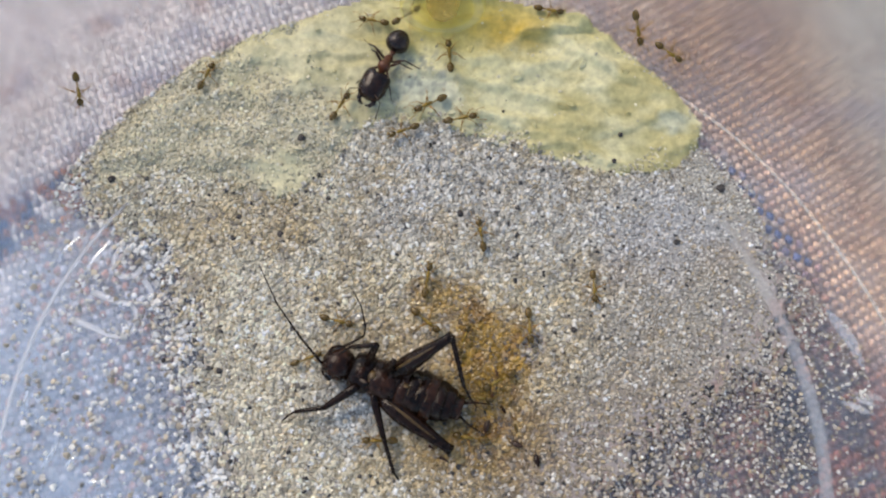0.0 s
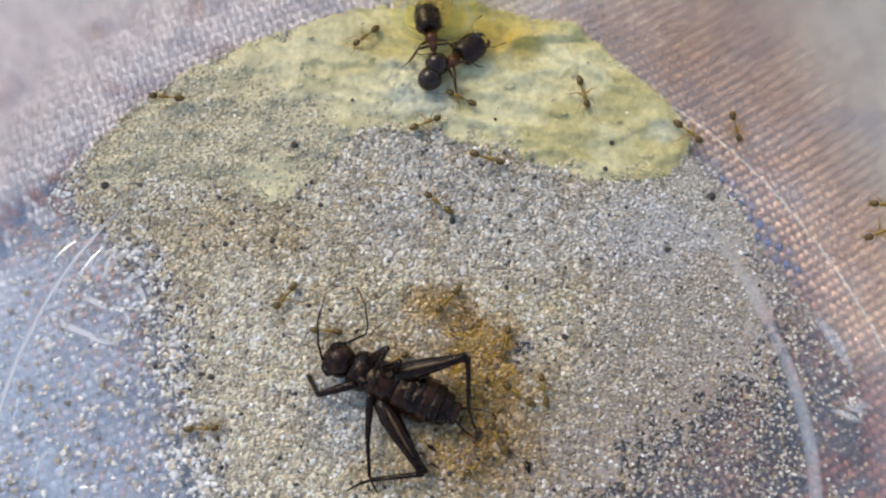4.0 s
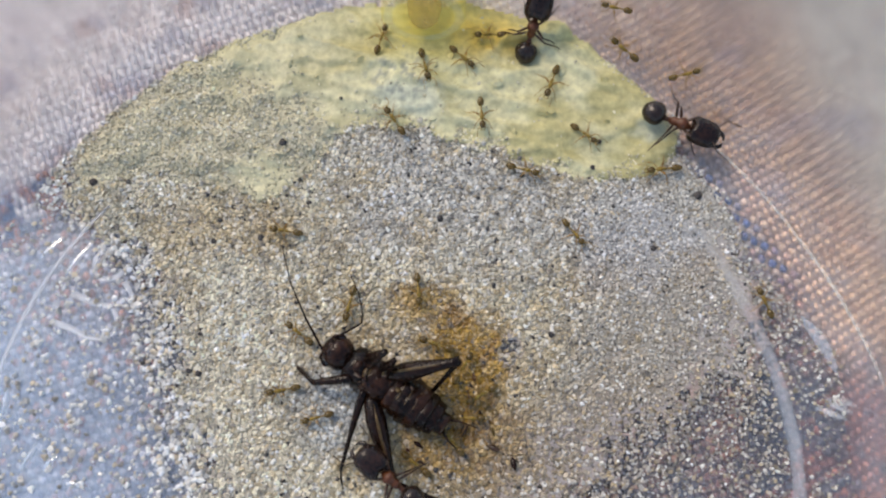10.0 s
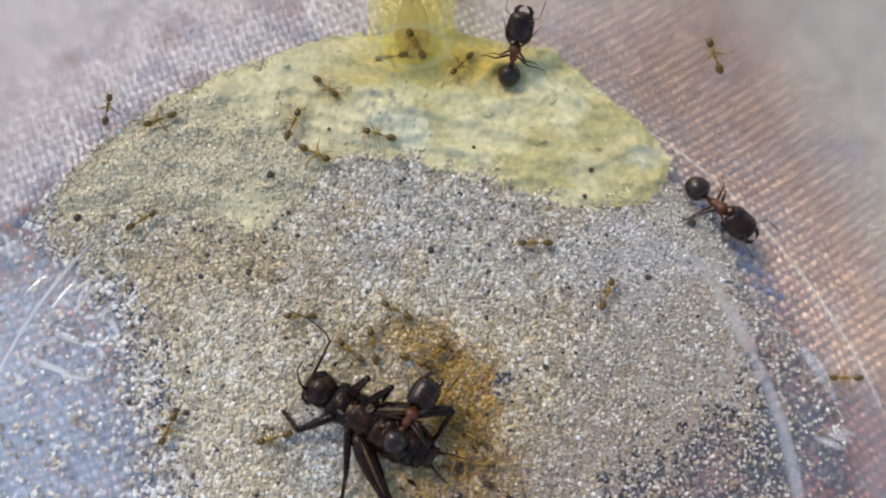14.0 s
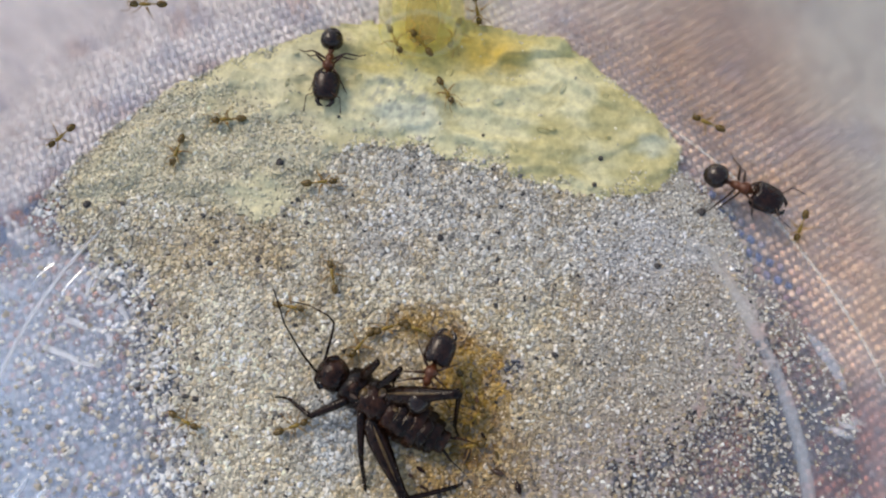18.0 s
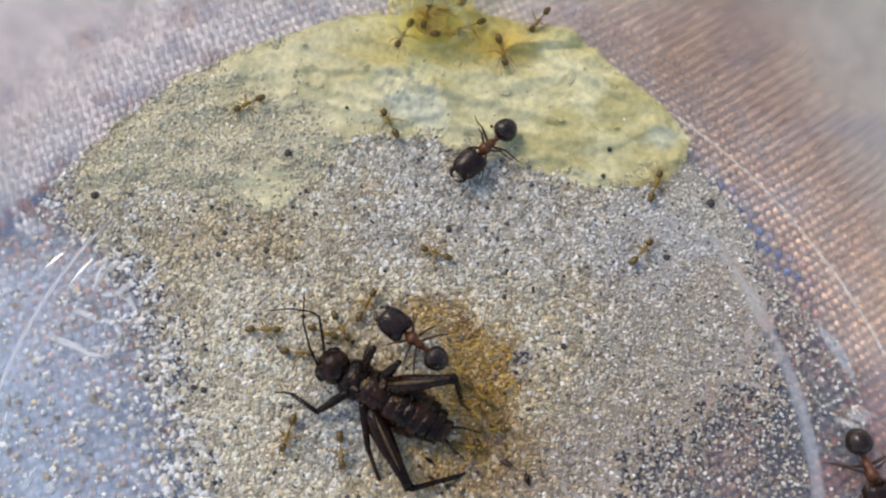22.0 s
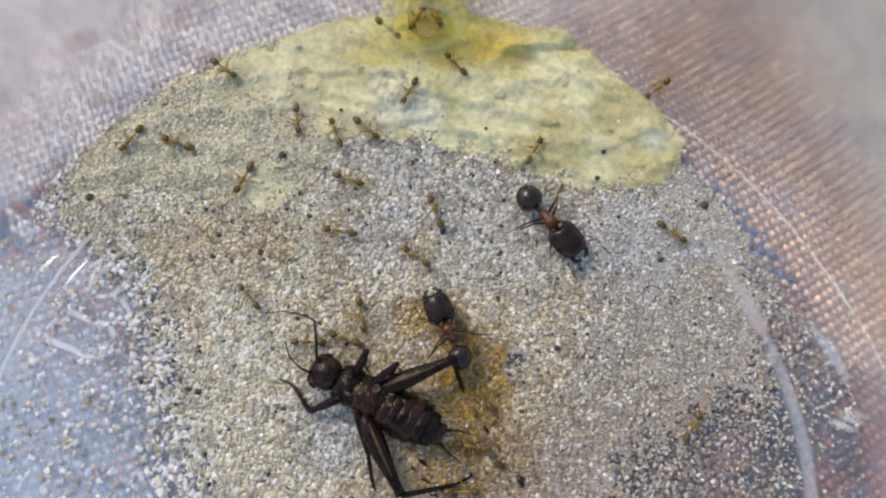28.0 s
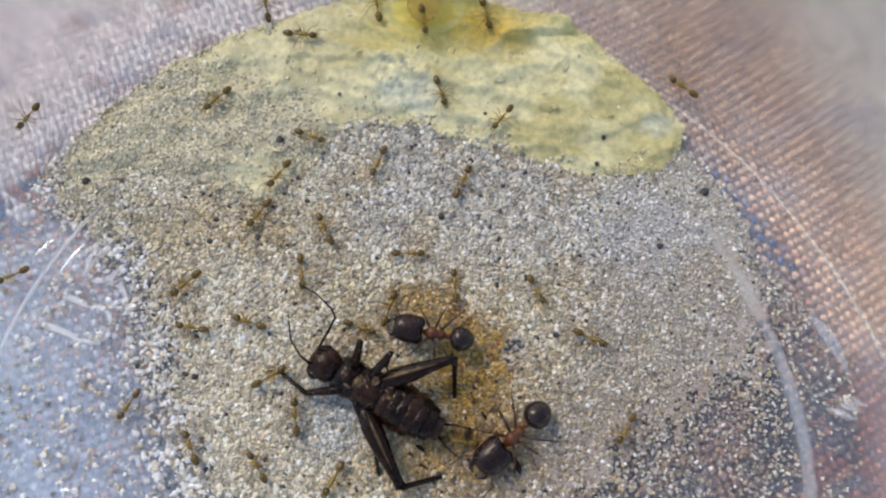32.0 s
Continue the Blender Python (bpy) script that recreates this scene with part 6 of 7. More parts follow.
    crawl(workers[17], 0.5, [(0, 0.5, -9.2, 0.6, 69), (1, 4.6, -9.3, 0.6, -111), (2, -0.5, -11.1, 0.6, -20), (3, 4.0, -12.3, 0.6, 39), (6, 8.9, -1.9, 0.6, 159), (7, 9.2, 6.4, 0.6, 118), (8, -2.0, -8.6, 0.6, 170), (9, -1.7, -3.4, 0.6, 160), (10, -1.9, -3.9, 0.6, -85), (11, -7.9, -5.9, 0.6, -69), (12, -8.1, -5.9, 0.6, -60), (13, -7.9, -6.4, 0.6, -21), (14, -7.9, -6.3, 0.6, 140), (17, -17.2, -5.9, 0.6, -150), (18, -24.8, -14.2, 0.6, -29), (19, -24.0, -25.8, 0.6, -87), (20, -24.0, -26.0, 0.6, -87), (21, -24.4, -26.6, 0.6, -87), (22, -25.0, -27.1, 0.6, -87), (23, -24.8, -26.7, 0.6, -87), (24, -24.4, -26.6, 0.6, -87), (28, -24.4, -26.9, 0.6, -87), (29, -24.7, -27.6, 0.6, -87), (30, -24.6, -28.1, 0.6, -1), (31, -17.4, -28.4, 0.6, 50), (32, -17.6, -20.6, 0.6, 122)])
    crawl(workers[18], 0.5, [(0, 7.1, -8.1, 0.6, -87), (1, 10.1, -17.6, 0.6, -132), (2, 9.9, -29.2, 0.6, -162), (3, 5.0, -19.4, 0.6, 58), (6, 3.5, -15.5, 0.6, -131), (7, 0.9, -17.5, 0.6, 170), (8, 3.1, -19.1, 0.6, 151), (9, 0.9, -18.2, 0.6, 151), (10, -2.2, -20.9, 0.6, 141), (11, -10.7, -21.9, 0.6, -110), (12, -10.4, -20.6, 0.6, 70), (13, -15.1, -14.8, 0.6, -166), (14, -15.3, -14.7, 0.6, -166), (17, -14.7, -15.4, 0.6, 112), (18, -14.3, -14.9, 0.6, 19), (19, -14.2, -15.1, 0.6, 39), (20, -14.4, -16.0, 0.6, -141), (21, -21.4, -16.2, 0.6, 112), (22, -18.1, -6.3, 0.6, -1), (23, -18.2, -6.7, 0.6, 66), (24, -17.7, -1.4, 0.6, 140), (25, -13.9, 4.7, 0.6, 120), (28, -10.3, 3.8, 0.6, 169), (29, -14.6, 6.1, 0.6, 134), (30, -16.1, 9.9, 0.6, 82), (31, -17.4, 8.1, 0.6, 179), (32, -18.2, 4.1, 0.6, -128)])
    crawl(workers[19], 0.5, [(0, 3.8, -13.4, 0.6, -151), (1, 5.3, -18.3, 0.6, 180), (2, 3.1, -16.7, 0.6, 160), (3, 4.5, -17.0, 0.6, 150), (6, 9.1, -5.4, 0.6, 139), (7, 0.9, -6.6, 0.6, 175), (8, -1.4, -10.3, 0.6, -150), (9, -0.2, -9.6, 0.6, 170), (10, -0.2, -9.3, 0.6, 160), (11, -5.6, -8.2, 0.6, -125), (12, -4.4, -7.6, 0.6, -21), (13, -3.4, -7.1, 0.6, -141), (14, -5.6, -5.8, 0.6, 100), (17, -9.8, -6.1, 0.6, 106), (18, -7.7, -7.0, 0.6, -130), (19, -9.9, -7.3, 0.6, -110), (20, -14.3, -9.3, 0.6, -59), (21, -14.3, -15.0, 0.6, -161), (22, -15.6, -16.5, 0.6, -109), (23, -27.5, -15.8, 0.6, 123), (24, -28.3, -2.9, 0.6, 73), (25, -25.0, 6.4, 0.6, 97), (28, -27.2, 13.4, 0.8, 159), (29, -25.2, 8.5, 0.6, 10), (30, -23.9, 5.5, 0.6, -59), (31, -19.9, 4.9, 0.6, -154), (32, -25.3, -3.0, 0.6, -139)])
    crawl(workers[20], 0.5, [(0, 1.8, -15.0, 0.6, -10), (1, 2.3, -17.8, 0.6, 170), (2, -0.9, -21.5, 0.6, 69), (3, 1.7, -16.7, 0.6, 49), (6, 1.8, -13.3, 0.6, 110), (7, -0.2, -13.7, 0.6, 49), (8, 3.1, -14.2, 0.6, 29), (9, 5.7, -10.3, 0.6, -15), (10, 14.2, 2.0, 0.6, -52), (11, 17.5, -2.1, 0.6, -62), (12, 12.1, -12.3, 0.6, -132), (13, 10.3, -10.1, 0.6, 58), (14, 18.1, -1.1, 0.6, 67), (17, 37.9, 4.2, 1.5, 46, 1), (18, 37.4, 4.3, 1.1, -129, 1), (19, 38.5, -1.2, 0.6, -96), (20, 22.8, -14.2, 0.6, -171), (21, 20.4, -3.3, 0.6, 112), (22, 19.9, 1.1, 0.6, 48), (23, 13.4, 9.5, 0.6, -155), (24, -1.9, 7.5, 0.6, 128), (25, 0.9, 2.4, 0.6, -81), (28, -2.5, 1.1, 0.6, 144), (29, -4.4, 3.0, 0.6, 154), (30, -7.3, -0.3, 0.6, -120), (31, -3.6, -0.5, 0.6, -31), (32, -2.9, -0.1, 0.6, -1)])
    crawl(workers[21], 0.5, [(0, 0.9, -18.8, 0.6, 170), (1, -6.6, -21.5, 0.6, -121), (2, -6.4, -29.1, 0.6, -126), (3, -11.5, -29.1, 0.6, 132), (6, -11.0, -22.1, 0.6, 81), (7, -8.3, -21.8, 0.6, 60), (8, 1.4, -17.0, 0.6, -30), (9, 2.6, -14.9, 0.6, 39), (10, 3.1, -16.6, 0.6, 0), (11, 3.2, -15.8, 0.6, 14), (12, 2.8, -14.4, 0.6, -40), (13, 3.1, -15.4, 0.6, -61), (14, 3.8, -14.8, 0.6, -31), (17, 2.6, -17.3, 0.6, -11), (18, 2.8, -17.0, 0.6, 9), (19, 2.7, -16.7, 0.6, 9), (20, 2.9, -16.9, 0.6, -1), (21, 2.3, -27.0, 0.6, -91), (22, 1.7, -27.5, 0.6, -1), (23, 10.9, -27.2, 0.6, 37), (24, 11.8, -19.7, 0.6, 160), (25, 5.9, -13.3, 0.6, 139), (28, 2.8, -17.7, 0.6, 169), (30, 3.0, -17.7, 0.6, 179), (31, 1.0, -21.1, 0.6, 150), (32, -10.3, -22.0, 0.6, -120)])
    crawl(workers[22], 0.5, [(0, -15.1, -11.0, 0.6, 19), (1, -14.2, -10.2, 0.6, 71), (2, -14.7, -11.0, 0.6, 61), (3, -14.2, -7.6, 0.6, 0), (6, -8.4, -8.7, 0.6, -10), (7, -12.6, -16.6, 0.6, 180), (8, -11.4, -18.3, 0.6, -175), (9, -13.3, -18.3, 0.6, -160), (10, -12.0, -16.5, 0.6, -165), (11, -12.5, -18.7, 0.6, -166), (12, -15.5, -14.7, 0.6, -166), (13, -16.0, -9.9, 0.6, 60), (14, -13.0, -2.8, 0.6, 179), (17, -21.6, -0.2, 0.6, 131), (18, -14.8, -3.2, 0.6, -11), (19, -12.3, -0.7, 0.6, 61), (20, -11.2, -5.1, 0.6, 50), (21, -11.7, -3.4, 0.6, 61), (22, -12.2, -6.7, 0.6, -21), (23, -9.5, -7.1, 0.6, 50), (24, -10.5, -5.8, 0.6, 130), (25, -12.1, 1.1, 0.6, 120), (28, -19.3, -2.7, 0.6, 131), (29, -22.6, -6.5, 0.6, 141), (30, -24.9, -9.7, 0.6, 146), (31, -24.2, -7.7, 0.6, 131), (32, -24.5, -7.3, 0.6, 170)])
    crawl(workers[23], 0.5, [(0, -8.0, -19.0, 0.6, 179), (1, -11.6, -18.2, 0.6, 111), (2, -20.3, -12.1, 0.6, 102), (3, -26.3, -16.8, 0.6, -48), (6, -20.7, -17.8, 0.6, 103), (7, -17.5, -13.3, 0.6, 10), (8, -15.5, -13.0, 0.6, 0), (9, -15.1, -14.3, 0.6, 5), (10, -15.5, -13.8, 0.6, -170), (11, -15.7, -14.6, 0.6, -171), (12, -20.4, -16.0, 0.6, 132), (13, -27.4, -16.7, 0.6, -108), (14, -25.6, -13.7, 0.6, -113), (17, -25.7, -25.9, 0.6, -87), (18, -25.8, -26.2, 0.6, 179), (19, -31.6, -25.7, 0.6, 123), (20, -32.3, -15.3, 0.6, -176), (21, -32.1, -26.5, 0.6, -86), (22, -32.6, -26.9, 0.6, -86), (23, -32.4, -26.6, 0.6, -86), (24, -32.0, -26.5, 0.6, -86), (28, -32.1, -26.8, 0.6, -86), (29, -32.3, -27.5, 0.6, -86), (30, -32.2, -28.0, 0.6, -1), (31, -23.5, -28.3, 0.6, 50), (32, -24.0, -18.7, 0.6, 113)])
    crawl(workers[24], 0.5, [(0, 44.9, 5.7, 8.4, 121, 1), (2, 45.2, 6.0, 8.8, -152, 1), (3, 45.9, 0.7, 7.3, -86, 1), (6, 31.2, 3.0, 0.6, -141), (7, 37.8, 1.2, 0.1, -1, 1), (8, 34.0, 7.2, 0.6, 137), (9, 32.1, 0.5, 0.6, 164), (10, 23.7, 8.8, 0.6, -175), (11, 28.1, 4.1, 0.6, -16), (12, 38.5, 1.6, 0.8, 160, 1), (13, 47.1, 1.4, 8.7, 114, 1), (14, 47.1, 1.9, 8.9, 115, 1), (17, 46.5, 1.3, 8.1, 114, 1), (18, 46.5, 1.0, 8.0, 114, 1), (19, 46.2, 1.3, 7.8, 114, 1), (20, 46.4, 1.1, 7.9, 114, 1), (21, 46.4, 0.8, 7.7, 114, 1), (22, 45.9, 0.3, 7.2, 114, 1), (23, 45.8, 0.6, 7.2, 114, 1), (24, 46.3, 0.6, 7.6, 114, 1), (28, 46.3, 0.4, 7.6, 114, 1), (29, 46.3, -0.1, 7.4, 113, 1), (30, 46.3, -0.5, 7.2, 113, 1), (32, 46.3, -0.7, 7.2, 112, 1)])
    crawl(workers[25], 0.5, [(0, 45.6, -12.5, 3.7, 97, 1), (1, 45.7, -12.1, 3.8, 97, 1), (3, 46.2, -12.1, 4.3, 97, 1), (6, 46.6, -11.5, 4.8, 98, 1), (7, 46.9, -11.8, 5.1, 13, 1), (8, 46.4, -10.5, 4.7, -71, 1), (9, 39.2, -10.4, 0.6, 106), (10, 33.3, -5.2, 0.6, 111), (11, 34.7, -8.3, 0.6, -42), (12, 36.2, -13.7, 0.6, -80), (13, 47.3, -12.5, 5.4, 96, 1), (14, 47.3, -11.9, 5.4, 97, 1), (17, 46.7, -12.6, 4.8, 96, 1), (18, 46.6, -12.9, 4.7, 96, 1), (19, 46.4, -12.5, 4.5, 96, 1), (20, 46.6, -12.7, 4.6, 96, 1), (21, 46.5, -13.2, 4.5, 95, 1), (22, 46.0, -13.7, 4.0, 95, 1), (23, 46.0, -13.4, 3.9, 95, 1), (24, 46.4, -13.3, 4.4, 95, 1), (28, 46.4, -13.5, 4.4, 95, 1), (29, 46.4, -14.1, 4.3, 94, 1), (30, 46.4, -14.5, 4.2, 94, 1), (32, 46.4, -14.6, 4.3, 94, 1)])
    crawl(workers[26], 0.5, [(0, -4.2, 32.6, 2.2, -179, 1), (1, -4.0, 32.7, 2.2, -180, 1), (2, -3.8, 33.1, 2.2, -180, 1), (3, -3.5, 33.2, 2.2, 180, 1), (6, -3.0, 34.1, 2.2, 179, 1), (7, -2.8, 33.8, 2.2, 179, 1), (8, -3.6, 32.8, 2.2, 180, 1), (9, -3.0, 32.6, 2.2, -1, 1), (10, -3.2, 33.5, 2.2, -82, 1), (11, -2.4, 27.0, 2.2, 180), (12, -2.4, 34.2, 2.2, 88, 1), (13, -1.8, 36.1, 2.2, 87, 1), (14, -1.7, 36.9, 2.2, 87, 1), (17, -2.7, 35.8, 2.2, -1, 1), (18, -3.3, 35.5, 2.2, -87, 1), (19, -3.4, 26.6, 2.2, -62), (20, -1.9, 27.1, 2.2, 5), (21, -2.2, 35.0, 2.2, 168, 1), (22, -1.7, 26.4, 2.2, -105), (23, -5.4, 27.9, 0.3, -101, 1), (24, -6.9, 27.0, 0.8, 179), (25, -9.0, 20.9, 0.8, -128), (28, -7.4, 14.6, 0.8, -42), (29, -6.5, 16.8, 0.8, 81), (30, -3.8, 14.3, 0.8, -22), (31, -6.4, 13.1, 0.8, -165), (32, -6.1, 9.4, 0.6, -114)])
    crawl(workers[27], 0.5, [(0, -4.1, 36.0, 2.2, -179, 1), (1, -4.0, 36.1, 2.2, -180, 1), (2, -3.8, 36.4, 2.2, -180, 1), (3, -3.5, 36.5, 2.2, 180, 1), (6, -3.0, 37.5, 2.2, 179, 1), (7, -2.8, 37.3, 2.2, 179, 1), (8, -3.6, 36.2, 2.2, 180, 1), (9, -3.0, 35.9, 2.2, 179, 1), (10, -2.2, 36.9, 2.2, 179, 1), (11, -1.5, 37.4, 2.2, 178, 1), (12, -1.5, 37.6, 2.2, 178, 1), (13, -0.8, 39.5, 2.2, 178, 1), (14, -0.7, 40.3, 2.2, 178, 1), (17, -1.7, 39.2, 2.2, -119, 1), (18, -0.7, 35.5, 2.2, -102, 1), (19, -0.9, 25.9, 2.2, -72), (20, 3.6, 27.4, 0.4, -136, 1), (21, 1.0, 27.2, 2.2, -149), (22, 0.7, 24.2, 2.2, -1), (23, 5.9, 22.3, 0.8, -1), (24, 9.2, 23.2, 0.8, 107), (25, 0.4, 26.9, 2.2, 147), (28, -0.2, 26.7, 2.2, -63), (29, 4.4, 23.3, 0.8, -33), (30, 2.0, 23.5, 0.8, -180), (31, 2.2, 31.2, 4.0, 129, 1), (32, 5.3, 25.5, 0.8, -77)])
    crawl(workers[28], 0.5, [(0, 11.4, 30.5, 5.3, 165, 1), (2, 11.8, 30.8, 5.7, 165, 1), (3, 12.1, 30.8, 5.8, 165, 1), (6, 12.6, 31.3, 6.4, 164, 1), (7, 12.9, 31.1, 6.4, 164, 1), (8, 12.1, 30.7, 5.7, 164, 1), (9, 12.6, 30.5, 5.6, 164, 1), (10, 13.4, 30.9, 6.3, 163, 1), (11, 14.0, 31.1, 6.7, 163, 1), (12, 13.8, 31.2, 6.7, 163, 1), (13, 14.3, 32.3, 7.9, 164, 1), (14, 14.4, 32.7, 8.3, 164, 1), (17, 13.5, 32.2, 7.6, 164, 1), (20, 13.4, 32.0, 7.3, 164, 1), (21, 13.1, 31.8, 7.0, 164, 1), (22, 12.6, 31.4, 6.5, 165, 1), (23, 13.2, 31.4, 6.7, -112, 1), (24, 14.4, 23.0, 0.8, 147), (25, 4.3, 22.0, 0.8, -165), (28, 1.9, 21.8, 0.8, 132), (29, 2.5, 19.6, 0.8, 60), (30, -2.5, 25.4, 2.2, 99), (31, -2.2, 32.3, 2.2, -154, 1), (32, -1.3, 24.2, 2.2, -81)])
    crawl(workers[29], 0.5, [(0, -23.3, 30.4, 6.3, -161, 1), (3, -22.8, 30.8, 6.4, -162, 1), (6, -22.2, 31.3, 6.8, -163, 1), (7, -22.2, 31.2, 6.7, -163, 1), (8, -22.9, 30.5, 6.2, -162, 1), (9, -22.3, 30.3, 5.9, -163, 1), (10, -21.6, 31.1, 6.3, -163, 1), (11, -20.8, 31.5, 6.5, -164, 1), (12, -20.7, 31.6, 6.6, -164, 1), (13, -19.8, 33.0, 7.6, -165, 1), (14, -19.7, 33.5, 8.1, -165, 1), (17, -20.7, 32.6, 7.6, -164, 1), (20, -20.7, 32.4, 7.3, -164, 1), (21, -21.2, 32.1, 7.2, -164, 1), (22, -21.8, 31.6, 6.9, -163, 1), (23, -21.6, 31.7, 6.9, -163, 1), (24, -21.1, 32.0, 7.0, -164, 1), (25, -21.2, 32.0, 7.2, -68, 1), (28, -22.5, 21.5, 0.8, -37), (29, -22.5, 13.6, 0.8, 4), (30, -21.1, 12.4, 0.8, 159), (31, -23.2, 17.2, 0.8, -170), (32, -22.9, 16.3, 0.8, -138)])
    crawl(workers[30], 0.5, [(0, -19.9, -29.2, 0.6, 0), (1, -19.5, -29.0, 0.6, 0), (3, -19.1, -29.1, 0.6, 0), (6, -18.4, -28.4, 0.6, 0), (7, -18.3, -28.9, 0.6, 0), (8, -18.8, -29.5, 0.6, 0), (9, -18.1, -29.6, 0.6, 0), (10, -17.7, -29.0, 0.6, 0), (11, -17.1, -28.4, 0.6, -1), (12, -17.3, -27.6, 0.6, -1), (13, -17.0, -25.8, 0.6, -1), (14, -17.0, -25.1, 0.6, -1), (17, -17.6, -26.0, 0.6, -1), (18, -17.8, -26.3, 0.6, -1), (19, -17.7, -25.9, 0.6, -1), (20, -17.6, -26.1, 0.6, -1), (21, -18.0, -26.7, 0.6, -1), (22, -18.6, -27.2, 0.6, -1), (23, -18.4, -26.8, 0.6, -1), (24, -18.0, -26.7, 0.6, -1), (28, -18.0, -27.0, 0.6, -1), (29, -17.7, -27.7, 0.6, 90), (30, -18.0, -14.0, 0.6, 150), (31, -19.2, -15.1, 0.6, 160), (32, -16.5, -12.1, 0.6, 30)])
    crawl(workers[31], 0.5, [(0, -3.6, -29.4, 0.6, 0), (1, -3.3, -29.1, 0.6, 0), (2, 2.3, -29.1, 0.6, 51), (3, 2.8, -22.1, 0.6, 170), (6, 1.7, -18.2, 0.6, -40), (7, 1.9, -29.0, 0.6, -116), (8, -3.5, -29.4, 0.6, 127), (9, -3.0, -23.0, 0.6, 59), (10, -2.5, -29.1, 0.6, -76), (11, -0.3, -28.6, 0.6, 81), (12, -0.5, -16.5, 0.6, 160), (13, 1.0, -13.8, 0.6, -31), (14, 2.1, -13.1, 0.6, -51), (17, 5.2, -14.1, 0.6, -1), (18, 2.4, -11.1, 0.6, 109), (19, 3.9, -13.0, 0.6, -61), (20, 0.7, -13.6, 0.6, -40), (21, 4.3, -11.2, 0.6, -1), (22, 4.2, -16.3, 0.6, -1), (23, 6.6, -12.2, 0.6, 119), (24, 7.0, -7.2, 0.6, -1), (25, 8.5, -2.7, 0.6, 118), (28, 2.8, -7.3, 0.6, 119), (29, -5.3, -3.9, 0.6, -120), (30, -5.3, -6.1, 0.6, 50), (31, 0.1, -6.5, 0.6, -41), (32, 1.6, -3.3, 0.6, 94)])
    crawl(workers[32], 0.5, [(0, 9.9, -29.5, 0.6, 0), (1, 10.2, -29.1, 0.6, 0), (2, 10.4, -29.2, 0.6, 0), (3, 10.8, -29.2, 0.6, 0), (6, 11.4, -28.5, 0.6, 0), (7, 12.8, -29.0, 0.6, 82), (8, 12.6, -18.3, 0.6, 130), (9, 9.6, -14.4, 0.6, 94), (10, 4.3, -14.4, 0.6, -151), (11, 2.1, -11.7, 0.6, -156), (12, 0.6, -12.7, 0.6, -141), (13, 2.1, -12.7, 0.6, 28), (14, 0.6, -6.8, 0.6, 39), (17, 1.5, -4.6, 0.6, 149), (18, -4.9, -5.4, 0.6, -161), (19, -9.1, -0.2, 0.6, 120), (20, -8.7, -6.9, 0.6, -120), (21, -10.1, -18.8, 0.6, -121), (22, -10.4, -18.2, 0.6, -84), (23, 2.0, -17.6, 0.6, -1), (24, 3.1, -16.9, 0.6, -1), (25, 3.0, -17.3, 0.6, -1), (28, 1.9, -21.9, 0.6, -1), (29, 11.1, -19.8, 0.6, -40), (30, 7.9, -18.1, 0.6, 160), (31, 2.8, -12.1, 0.6, 39), (32, 15.0, -8.8, 0.6, -26)])
    crawl(workers[33], 0.5, [(0, -48.9, 12.6, 8.0, -129, 1), (1, -48.6, 12.7, 7.8, -129, 1), (3, -48.5, 12.8, 7.8, -129, 1), (6, -48.0, 13.4, 7.8, -130, 1), (7, -48.1, 13.1, 7.7, -130, 1), (8, -48.6, 12.3, 7.6, -129, 1), (9, -48.0, 12.2, 7.1, -129, 1), (10, -47.6, 13.1, 7.3, -130, 1), (11, -46.9, 13.7, 7.1, -131, 1), (12, -46.5, 14.2, 7.1, -131, 1), (13, -45.8, 16.0, 7.6, -133, 1), (14, -45.6, 16.6, 7.9, -133, 1), (17, -46.5, 15.5, 7.8, -132, 1), (20, -46.3, 15.2, 7.6, -132, 1), (21, -46.9, 14.7, 7.7, -132, 1), (22, -47.3, 14.2, 7.7, -131, 1), (23, -47.0, 14.4, 7.6, 144, 1), (24, -46.1, 18.2, 9.3, -173, 1), (25, -42.0, 19.3, 7.1, -115, 1), (28, -46.2, 18.1, 9.3, 27, 1), (29, -46.8, 16.1, 8.5, -116, 1), (30, -42.2, 16.7, 5.4, -163, 1), (31, -30.4, 22.3, 2.2, -70, 1), (32, -41.4, 14.0, 3.0, -5, 1)])
    crawl(workers[34], 0.5, [(0, -51.1, -8.7, 1.3, 164, 1), (1, -50.6, -4.7, 1.9, -144, 1), (2, -45.1, -4.5, 0.6, 75), (3, -50.5, -4.6, 1.8, 73, 1), (6, -50.0, -4.0, 1.5, 72, 1), (7, -50.1, -4.4, 1.4, 73, 1), (8, -50.5, -5.2, 1.5, 74, 1), (9, -49.9, -5.3, 1.0, 74, 1), (10, -49.7, -4.5, 1.0, 73, 1), (11, -49.1, -3.9, 0.6, 72, 1), (12, -48.8, -3.1, 0.6, 72, 1), (13, -48.2, -1.1, 0.8, 70, 1), (14, -48.2, -0.5, 1.0, 69, 1), (17, -48.8, -1.6, 1.1, 70, 1), (18, -48.9, -1.9, 1.1, 70, 1), (20, -48.6, -1.8, 0.9, 70, 1), (21, -49.1, -2.4, 1.1, 71, 1), (22, -49.5, -2.9, 1.4, 71, 1), (28, -49.2, -2.6, 1.1, 158, 1), (29, -48.8, 3.7, 3.3, -154, 1), (30, -38.2, 3.6, 0.6, 31), (31, -40.0, 2.1, 0.6, -143), (32, -42.6, -2.0, 0.6, -154)])
